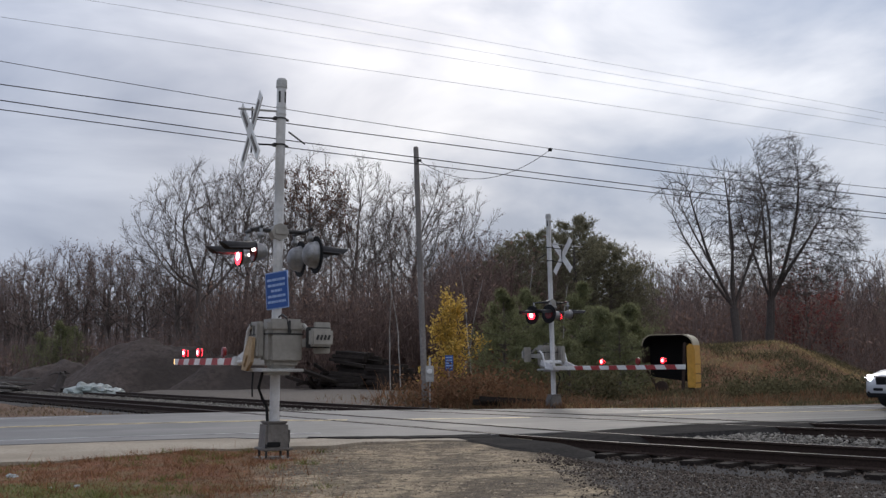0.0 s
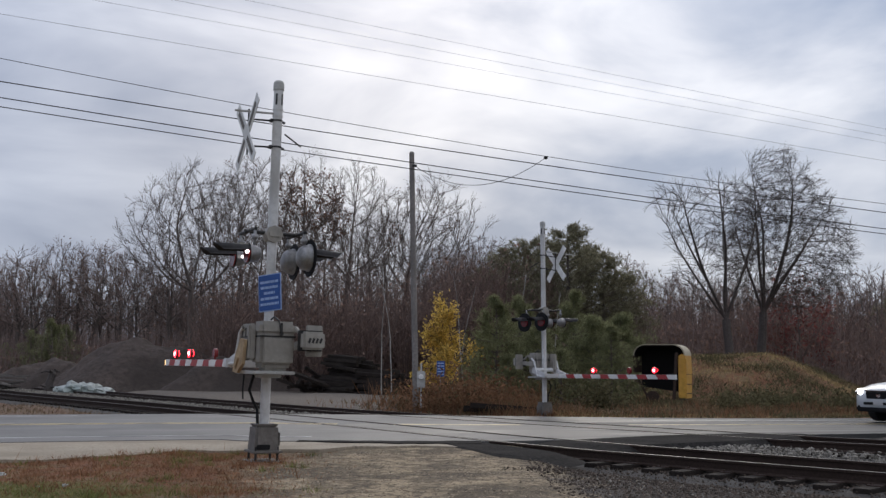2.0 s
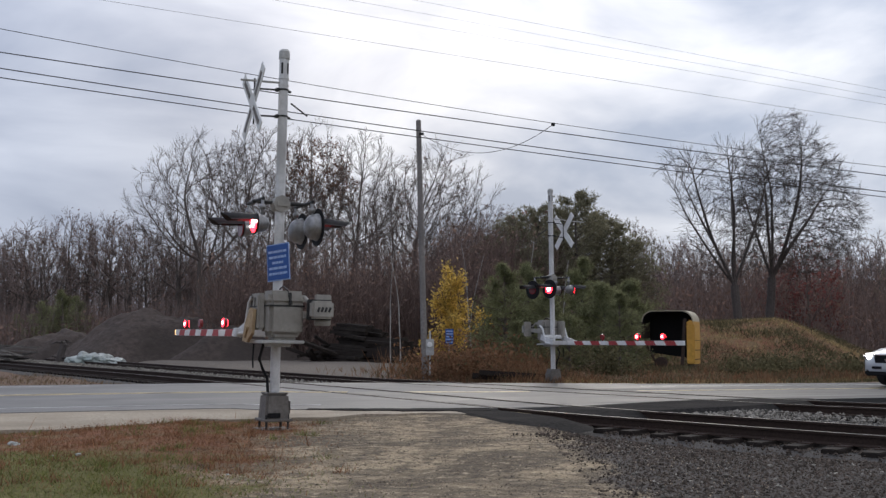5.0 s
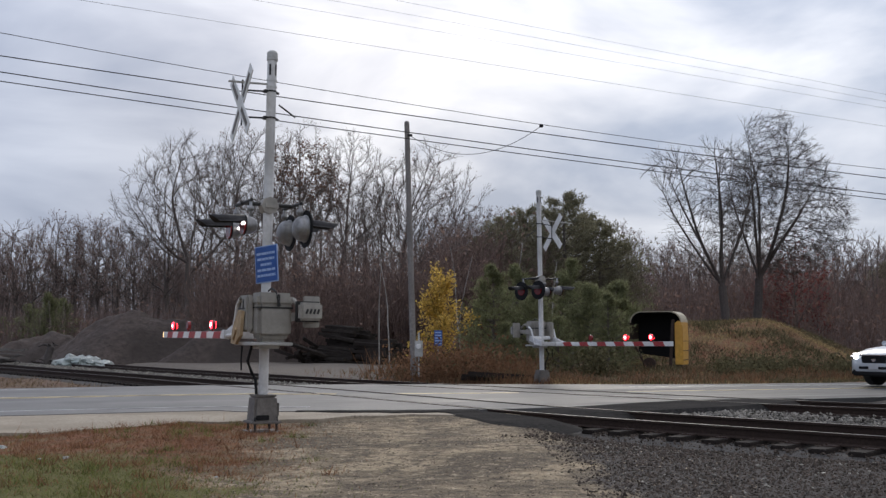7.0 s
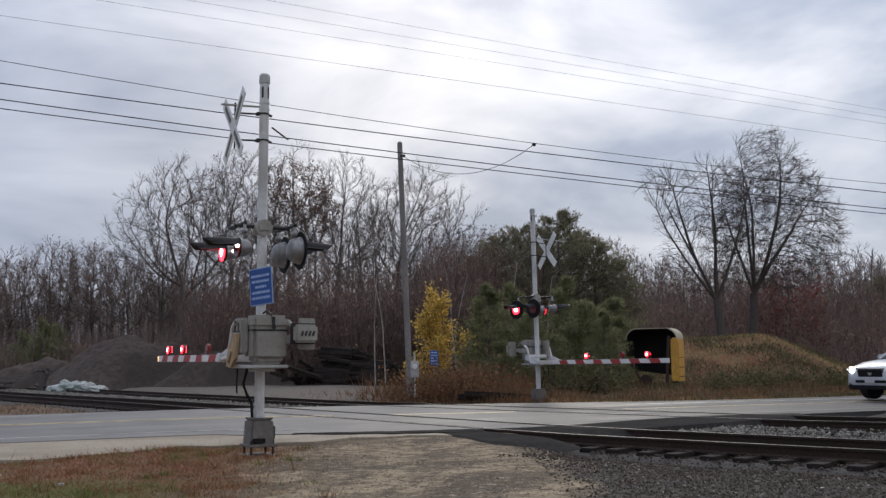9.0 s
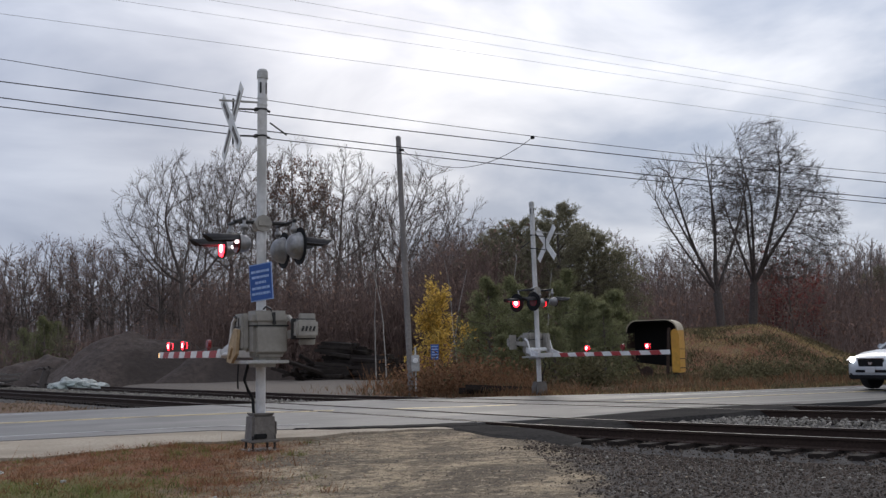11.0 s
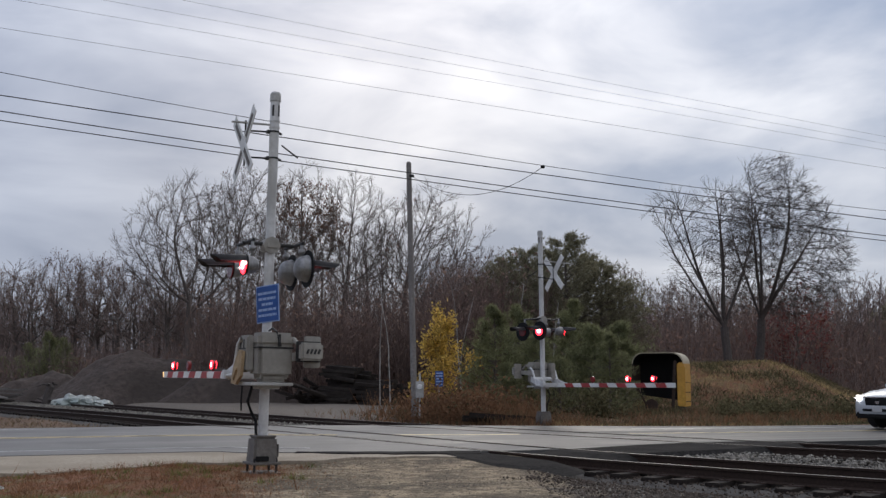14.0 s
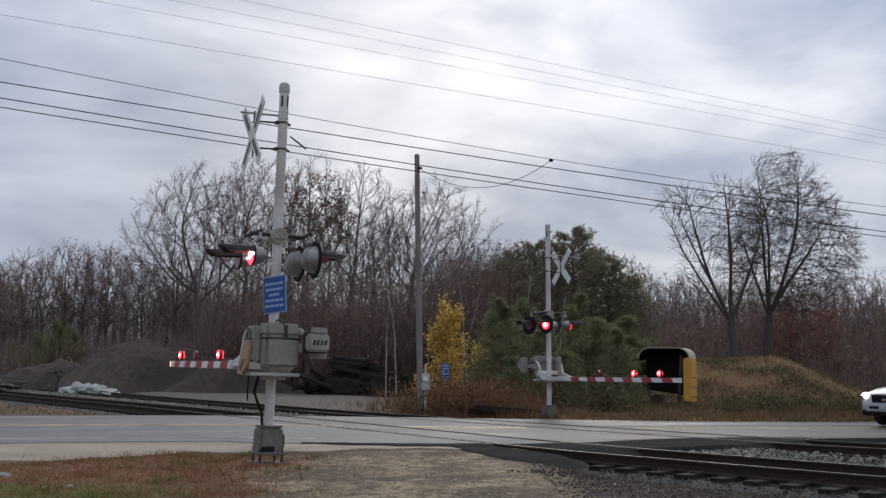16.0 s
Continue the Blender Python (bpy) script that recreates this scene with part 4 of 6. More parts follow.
    # arm hub, side channels and counterweight
    bm = nb()
    for y in (0.37, -0.34):
        b_box(bm, (0.24, y, 1.36), (0.72, 0.03, 0.16), (0, 14, 0), bevel=0.008)
    b_tube(bm, (0, -0.36, 1.45), (0, 0.39, 1.45), 0.06, 0.06, 14)
    b_box(bm, (0.56, 0.03, 1.275), (0.16, 0.86, 0.13), bevel=0.012)
    part("arm_channel", bm, M_ALU, sig)
    for y in (-0.36, 0.41):
        pts = [(-0.12, y, 1.78), (0.02, y, 1.7), (0.2, y, 1.27), (0.66, y, 1.25)]
        joined("arm_frame", [(*poly_tube(pts, [0.028] * 4, 8), 0)], M_ALU, sig)
    bm = nb()
    ring = [(-0.30, 1.60), (-0.12, 1.62), (0.10, 1.40), (0.20, 1.15), (0.0, 1.13), (-0.24, 1.26)]
    near_face = [bm.verts.new((a, 0.445, c)) for a, c in ring]
    back_face = [bm.verts.new((a, 0.40, c)) for a, c in ring]
    bm.faces.new(near_face)
    bm.faces.new(back_face[::-1])
    for i in range(6):
        bm.faces.new((near_face[i], back_face[i], back_face[(i + 1) % 6], near_face[(i + 1) % 6]))
    b_box(bm, (-0.02, 0.42, 1.28), (0.2, 0.1, 0.05), (0, 50, 0), bevel=0.008)
    bmesh.ops.recalc_face_normals(bm, faces=bm.faces[:])
    part("side_board", bm, M_RUSTBOARD, sig, "tan rusted side plate of the gate arm")
    bm = nb()
    b_box(bm, (-0.44, -0.34, 1.55), (0.8, 0.03, 0.12), (0, 4, 0), bevel=0.008)
    b_box(bm, (-0.70, -0.44, 1.60), (0.05, 0.24, 0.44), bevel=0.012)
    b_box(bm, (-0.84, -0.37, 1.60), (0.16, 0.32, 0.25), bevel=0.03)
    b_tube(bm, (-0.6, -0.2, 1.78), (-0.72, -0.26, 1.66), 0.03, 0.03, 8)
    weight = part("counterweight", bm, M_BOX, sig)
    bm = nb()
    for q in range(4):
        b_box(bm, (-0.923, -0.46 + q * 0.055, 1.6), (0.008, 0.03, 0.07), (20, 0, 0))
    part("lettering", bm, M_DARKSTEEL, weight, "dark worn lettering bars")
    bm = nb()
    b_box(bm, (-0.76, -0.36, 1.60), (0.03, 0.36, 0.29), bevel=0.01)
    part("weight_frame", bm, M_DARKSTEEL, weight)
    # cable down to the base
    pts = [(-0.1, 0.22, 1.22 + dz), (-0.02, 0.25, 0.95), (0.02, 0.18, 0.8), (0.02, 0.11, 0.68), (0.0, 0.1, 0.46)]
    joined("cable", [(*poly_tube(pts, [0.022] * 5, 8), 0)], M_BLACK, sig)
    joined("cable", [(*poly_tube([(0.1, 0.3, 1.22 + dz), (0.1, 0.31, 0.96), (0.11, 0.3, 0.82)], [0.012] * 3, 8), 0)], M_BLACK, sig)
    # gate arm with slanted red bands
    x0, x1, zc = 0.5, 5.86, 1.27
    bm = nb()
    b_box(bm, ((x0 + x1) / 2, 0.1, zc), (x1 - x0, 0.022, 0.115), bevel=0.004)
    b_box(bm, (x0 + 1.1, 0.1, zc), (2.2, 0.04, 0.09), bevel=0.004)
    arm = part("gate_arm", bm, M_WHITE, sig, "white gate arm with slanted red bands")
    k, xs = 0, x1 - 0.5
    while xs > x0 + 0.5:
        v = []
        for y in (0.085, 0.115):
            for dx, dz in ((0.0, -0.056), (0.40, -0.056), (0.31, 0.056), (-0.09, 0.056)):
                v.append((xs - 0.2 + dx, y, zc + dz))
        w = 0.026 if xs < x0 + 2.0 else 0.015
        v = [(p[0], 0.1 + (w if p[1] > 0.1 else -w), p[2]) for p in v]
        mesh_ob("red_band", v, [(0, 1, 2, 3), (7, 6, 5, 4), (0, 4, 5, 1), (1, 5, 6, 2), (2, 6, 7, 3), (3, 7, 4, 0)], M_RED, arm)
        xs -= 0.812
    bulbs = []
    for s in (5.03, 3.98, 2.39):
        bm = nb()
        b_tube(bm, (s, 0.1, zc + 0.05), (s, 0.1, zc + 0.11), 0.02, 0.02, 8)
        b_tube(bm, (s, 0.072, zc + 0.165), (s, 0.128, zc + 0.165), 0.074, 0.074, 18)
        b_box(bm, (s, 0.1, zc + 0.11), (0.09, 0.07, 0.03), bevel=0.006)
        lp = part("arm_lamp", bm, M_LENS, arm, "small red lamp on the gate arm")
        bulbs.append(lp)
    if with_sign:
        # added glowing pieces imitate the tip's sheeting shining in headlights
        bm = nb()
        b_box(bm, (x1 + 0.012, 0.1, zc), (0.03, 0.03, 0.1), bevel=0.004)
        b_box(bm, (x1 - 0.09, 0.086, zc), (0.14, 0.008, 0.09), bevel=0.002)
        part("arm_end_lamp", bm, M_AMBER, arm, "added warm glow for headlight glare on the arm's tip")
    for c in sig.children:
        if c.name.split(".")[0] in ("gate_mechanism", "support_plate", "arm_channel", "side_board", "arm_frame", "counterweight", "gate_arm"):
            c.location.z = dz + (arm_dz if c.name.startswith(("gate_arm", "arm_")) else 0.0)
    if with_sign:
        info = new("information_sign")
        info.parent = sig
        info.matrix_basis = pose(0, 0, 0, 0, 0, -118.5) @ pose(0.02, -0.115, 2.35, 0, 0, -33) @ pose(0, 0, 0, 0, -5, 0)
        bm = nb()
        b_box(bm, (0, 0, 0), (0.44, 0.012, 0.54), bevel=0.004)
        part("sign_border", bm, M_SIGNTEXT, info)
        bm = nb()
        b_box(bm, (0, -0.007, 0), (0.41, 0.012, 0.51), bevel=0.003)
        part("sign_panel", bm, M_BLUE, info, "blue enamelled information panel")
        rng = random.Random(2)
        for i, wd in enumerate((0.36, 0.34, 0.22, 0.35, 0.36)):
            bm = nb()
            x = -wd / 2
            while x < wd / 2 - 0.02:
                ln = min(rng.uniform(0.04, 0.1), wd / 2 - x)
                b_box(bm, (x + ln / 2, -0.0145, 0.155 - i * 0.08), (ln - 0.012, 0.004, 0.036))
                x += ln
            part("text_line", bm, M_SIGNTEXT, info)
    return sig


near_signal = build_signal(pose(-2.60, 14.48, 0.0, 0, 0.0, 118.5), True, "tall grey crossing signal with blue sign and lowered gate", z_buck=4.68, dz=-0.05, buck=1.0)
far_signal = build_signal(pose(2.93, 29.6, -0.10, 0, -0.6, 0) @ pose(0, 0, 0, 0, 0, 296.5), False, "crossing signal with lowered striped gate by the shrubs", 5.74, 2.81, 4.58, -0.13, 1.04, 1.12, -0.09)
near_signal.matrix_basis = Matrix.Translation((-2.60, 14.48, 0)) @ pose(0, 0, 0, 0, 0.65, 0) @ pose(0, 0, 0, 0, 0, 118.5)


# the far mast's roadward lamps are turned a little further round on their arm
far_lamps = [c for c in far_signal.children if c.name.startswith("lamp") and not c.name.startswith("lamp_arm")]
for lp in far_lamps[2:]:
    lp.matrix_basis = pose(0, 0, 0, 0, 0, 15)
for c in far_signal.children:
    if c.name.startswith("lamp_arm"):
        c.matrix_basis = pose(0, 0, 0, 0, 0, 7)


# ---- poles, wires ----
def build_pole():
    ob = empty("utility_pole", pose(-0.95, 33.0, 0.0), "plain weathered wooden utility pole leaning slightly", "utility pole")
    bm = nb()
    b_tube(bm, (0, 0, -0.3), (-0.27, 0, 8.55), 0.105, 0.085, 14)
    part("pole", bm, M_POLEWOOD, ob)
    bm = nb()
    b_tube(bm, (-0.27, 0, 8.55), (-0.27, 0, 8.6), 0.09, 0.05, 14)
    part("pole_cap", bm, M_POLEWOOD, ob)
    bm = nb()
    b_box(bm, (-0.16, -0.09, 8.1), (0.16, 0.1, 0.08), bevel=0.01)
    part("pole_fitting", bm, M_DARKSTEEL, ob)
    mt = empty("meter_box", pose(-0.78, 32.2, 0.0), "grey electric meter box on a slim pipe", "meter box")
    bm = nb()
    b_tube(bm, (0, 0, -0.2), (0, 0, 1.5), 0.03, 0.03, 10)
    part("pipe", bm, M_GALV, mt)
    bm = nb()
    b_box(bm, (0, -0.06, 0.98), (0.26, 0.16, 0.52), bevel=0.015)
    part("case", bm, M_GALV, mt)
    bm = nb()
    b_tube(bm, (0, -0.14, 1.06), (0, -0.24, 1.06), 0.085, 0.075, 16)
    part("meter", bm, M_WHITE, mt)


build_pole()


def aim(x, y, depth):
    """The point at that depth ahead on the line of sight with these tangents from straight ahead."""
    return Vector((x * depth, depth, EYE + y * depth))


def wire(name, p0, p1, sag, r, label, q=24):
    pts = []
    for i in range(q + 1):
        t = i / q
        p = p0.lerp(p1, t)
        p.z -= sag * 4 * t * (1 - t)
        pts.append(p)
    v, f = poly_tube(pts, [r] * len(pts), 6)
    ob = joined(name, [(v, f, 0)], M_WIRE)
    return tagged(ob, label, "overhead wire", "overhead wires")


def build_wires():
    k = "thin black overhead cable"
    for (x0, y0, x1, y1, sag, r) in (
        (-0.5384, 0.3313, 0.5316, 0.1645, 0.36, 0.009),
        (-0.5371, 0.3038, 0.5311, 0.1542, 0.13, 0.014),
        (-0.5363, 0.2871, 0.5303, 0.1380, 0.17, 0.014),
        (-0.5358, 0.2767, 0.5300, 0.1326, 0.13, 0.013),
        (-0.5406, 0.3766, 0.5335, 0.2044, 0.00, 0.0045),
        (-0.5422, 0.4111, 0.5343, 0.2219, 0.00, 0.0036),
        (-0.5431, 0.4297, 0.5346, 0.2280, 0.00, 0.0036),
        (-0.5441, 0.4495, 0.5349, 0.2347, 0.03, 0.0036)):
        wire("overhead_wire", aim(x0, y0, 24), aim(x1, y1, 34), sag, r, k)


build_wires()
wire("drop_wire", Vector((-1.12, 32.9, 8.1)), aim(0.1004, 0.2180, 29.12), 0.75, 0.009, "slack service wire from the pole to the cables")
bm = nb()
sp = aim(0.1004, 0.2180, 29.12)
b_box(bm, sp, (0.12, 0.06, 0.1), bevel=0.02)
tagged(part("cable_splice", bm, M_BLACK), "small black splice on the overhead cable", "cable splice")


# ---- trees ----
def grow(rng, segs, tips, p, d, length, r, level, spec):
    """A limb of bent pieces that sends out side limbs."""
    steps = (7, 5, 4, 3)[min(level, 3)]
    kids = spec["kids"][level] if level < len(spec["kids"]) else 0
    step = length / steps
    start = spec["clear"] if level == 0 else 0.15
    for i in range(steps):
        t = (i + 1) / steps
        d = (d + Vector(rng.normal(0, spec["wobble"], 3)) + Vector((0, 0, spec["rise"][min(level, 3)]))).normalized()
        q = p + d * step
        r1 = r * (1 - 0.72 / steps) if level == 0 else r * (1 - 0.6 / steps)
        segs[min(level, 3)].append((p, q, r, r1))
        if kids and t > start:
            n = kids / (steps * (1 - start))
            n = int(n) + (rng.random() < n - int(n))
            for _ in range(n):
                az = rng.uniform(0, 2 * math.pi)
                side = d.orthogonal().normalized()
                side.rotate(Matrix.Rotation(az, 3, d))
                a = radians(rng.uniform(*spec["angle"]))
                kd = (d * math.cos(a) + side * math.sin(a)).normalized()
                kl = length * spec["ratio"][min(level, 3)] * rng.uniform(0.6, 1.15) * (1.15 - 0.55 * t)
                grow(rng, segs, tips, p.lerp(q, rng.random()), kd, kl, max(r1 * rng.uniform(0.45, 0.65), 0.006), level + 1, spec)
        p, r = q, r1
    if level >= 2:
        tips.append((p.x, p.y, p.z))


def colonise(rng, goals, start, step, reach, kill, wander, up, stems=()):
    """Limbs that grow from the start chain towards the goals, fork between them and stop where they arrive."""
    pos, par = [np.array(p, float) for p in start], [max(0, i - 1) for i in range(len(start))]
    top = len(start) - 1
    for lx, ly, length, bend in stems:
        p, d = pos[top], np.array([lx, ly, 1.0])
        for k in range(int(length / step)):
            d = d / np.linalg.norm(d) + rng.normal(0, 0.035, 3) + (0, 0, bend)
            par.append(top if k == 0 else len(pos) - 1)
            p = p + d / np.linalg.norm(d) * step
            pos.append(p)
    kids = [1] * len(pos)
    goals = np.array(goals, float)
    d = np.linalg.norm(goals[:, None] - np.array(pos)[None], axis=2)
    idx, near = d.argmin(1), d.min(1)
    for turn in range(90):
        on = near < reach
        if not on.any():
            break
        at = np.array(pos)
        pull = np.zeros_like(at)
        v = goals[on] - at[idx[on]]
        np.add.at(pull, idx[on], v / (np.linalg.norm(v, axis=1)[:, None] + 1e-9))
        fresh = []
        for i in np.nonzero(np.abs(pull).sum(1) > 1e-6)[0]:
            if kids[i] > 3:
                continue
            w = pull[i] / (np.linalg.norm(pull[i]) + 1e-9)
            back = at[i] - at[par[i]]
            w = w + 0.6 * back / (np.linalg.norm(back) + 1e-9) + rng.normal(0, wander, 3) + (0, 0, up)
            fresh.append(at[i] + w / np.linalg.norm(w) * step)
            kids[i] += 1
            kids.append(0)
            par.append(int(i))
        if not fresh:
            break
        n0 = len(pos)
        pos.extend(fresh)
        d = np.linalg.norm(goals[:, None] - np.array(fresh)[None], axis=2)
        k = d.argmin(1)
        better = d.min(1) < near
        idx, near = np.where(better, k + n0, idx), np.minimum(near, d.min(1))
        keep = near > kill
        goals, idx, near = goals[keep], idx[keep], near[keep]
        if len(goals) == 0:
            break
    return np.array(pos), np.array(par)


def outline_goals(rng, n, centre, radii, floor, shell=0.4, peak=0.0):
    """Points inside a rounded crown, crowded towards its skin, above a floor that rises outwards."""
    v = rng.normal(size=(n * 4, 3))
    v /= np.linalg.norm(v, axis=1)[:, None]
    v *= (rng.uniform(shell ** 3, 1, (len(v), 1))) ** (1 / 3)
    if peak:
        v[:, :2] *= (1 - peak * np.clip(v[:, 2:3], 0, 1))
    v *= 1 + 0.06 * np.sin(5 * np.arctan2(v[:, 1:2], v[:, 0:1]) + centre[2])
    p = v * radii + centre
    side = np.hypot(v[:, 0], v[:, 1])
    p = p[p[:, 2] > floor[0] + floor[1] * side]
    return p[:n]


def crown_tree(seed, goals, trunk, radius, m, label, group, step=0.42, reach=6.0, kill=0.72, wander=0.07, up=0.14, twig=(0.45, 1.0), per=4, rmin=0.009, bark=None, fine=None, leaf=None, leaf_n=0, leaf_size=0.04, droop=0.0, zone=None, stems=()):
    """A bare tree: trunk, limbs that fill the crown's outline, and fine twigs at their ends."""
    rng = np.random.default_rng(seed)
    pos, par = colonise(rng, goals, trunk, step, reach, kill, wander, up, stems)
    n, k0 = len(pos), len(trunk)
    count = np.zeros(n)
    has = np.zeros(n, bool)
    has[par[1:]] = True
    for i in range(n - 1, 0, -1):
        count[i] = max(count[i], 1)
        count[par[i]] += count[i]
    count[0] = max(count[0], count[1])
    r = np.maximum(radius * (count / count[0]) ** 0.57, rmin * 1.2)
    big, small, thin, tips = [], [], [], []
    for i in range(k0, n):
        p = par[i]
        seg = (pos[p], pos[i], min(r[p], r[i] * 1.3), r[i])
        (big if r[i] > 0.05 else small).append(seg)
        if count[i] <= 4:
            ahead = pos[i] - pos[p]
            ahead /= np.linalg.norm(ahead) + 1e-9
            for _ in range(per if not has[i] else max(1, per - 1)):
                e = ahead + rng.normal(0, 0.38, 3) + (0, 0, 0.25 - droop)
                e /= np.linalg.norm(e)
                ln = rng.uniform(*twig)
                a = pos[i] + e * ln * 0.5
                b2 = a + (e + rng.normal(0, 0.22, 3) + (0, 0, 0.12 - 2 * droop)) * ln * 0.5
                thin.append((pos[i], a, rmin, rmin * 0.85))
                thin.append((a, b2, rmin * 0.85, rmin * 0.6))
                tips.append(b2)
                for _ in range(2):
                    c = a + (e + rng.normal(0, 0.42, 3) - (0, 0, droop)) * ln * 0.42
                    thin.append((a, c, rmin * 0.75, rmin * 0.5))
                    tips.append(c)
    ob = empty("bare_tree", m, label, "tree", group)
    joined("trunk", [(*poly_tube(trunk, [radius * (1.25 if i == 0 else 1.0 - 0.1 * i / k0) for i in range(k0)], 10), 0)], bark or M_BARK, ob)
    ch = [(*tubes(q, sides), slot) for q, sides, slot in ((big, 6, 0), (small, 4, 0), (thin, 3, 1)) if q]
    if leaf_n:
        t = np.array(tips)
        if zone is not None:
            t = t[np.linalg.norm((t - np.array(zone[:3])) / zone[3], axis=1) < 1]
        q = t[rng.integers(0, len(t), leaf_n)] + rng.normal(0, 0.12, (leaf_n, 3))
        ch.append((*flakes(q, leaf_size, rng), 2))
    joined("crown", ch, [bark or M_BARK, fine or M_TWIG, leaf or M_OAKLEAF], ob)
    return ob


def stem_line(rng, height, lean=0.0, n=7):
    """A slightly crooked trunk from the ground up."""
    out, p = [], np.array([0.0, 0.0, -0.3])
    for i in range(n):
        out.append(p.copy())
        p = p + np.array([lean + rng.normal(0, 0.05), rng.normal(0, 0.05), 1.0]) * (height + 0.3) / (n - 1)
    return out


def bare_tree(name, seed, height, radius, spec, m, label, leaf=None, leaf_n=0, leaf_size=0.06, bark=None, group="", minr=0.009):
    rng = np.random.default_rng(seed)
    segs, tips = {0: [], 1: [], 2: [], 3: []}, []
    for s in range(spec.get("stems", 1)):
        lean = spec.get("lean", 0.05)
        an = 2 * math.pi * s / spec.get("stems", 1) + rng.uniform(0, 1.5)
        d = Vector((math.cos(an) * lean, math.sin(an) * lean, 1)).normalized()
        grow(rng, segs, tips, Vector((math.cos(an) * 0.12 * (spec.get("stems", 1) > 1), math.sin(an) * 0.12 * (spec.get("stems", 1) > 1), -0.3)), d, height * rng.uniform(0.85, 1.0), radius, 0, spec)
    ob = empty(name, m, label, "tree", group)
    ch = []
    for k in range(0, len(segs[0]), 7):
        run = segs[0][k:k + 7]
        ch.append((*poly_tube([run[0][0]] + [s[1] for s in run], [run[0][2] * 1.25] + [s[3] for s in run], 9), 0))
    joined("trunk", ch, bark or M_BARK, ob)
    ch = []
    if segs[1]:
        ch.append((*tubes(segs[1], 6), 0))
    for lv in (2, 3):
        if segs[lv]:
            ch.append((*tubes([(a, b2, max(r0, minr), max(r1, minr * 0.7)) for a, b2, r0, r1 in segs[lv]], 3), 0))
    if leaf and tips:
        pick = rng.integers(0, len(tips), leaf_n)
        pts = np.array(tips)[pick] + rng.normal(0, 0.1, (leaf_n, 3))
        ch.append((*flakes(pts, leaf_size, rng), 1))
    joined("crown", ch, [M_TWIG, leaf or M_TWIG], ob)
    return ob


THIN = dict(kids=(6, 3), clear=0.45, wobble=0.06, rise=(0.05, 0.08, 0.04, 0.0), angle=(20, 45), ratio=(0.25, 0.4, 0.5, 0.5))


def place(x_tan, depth, scale=1.0, turn=0.0):
    x = x_tan * depth
    return pose(x, depth, float(land(x, depth)) - 0.1, 0, 0, turn) @ Matrix.Scale(scale, 4)


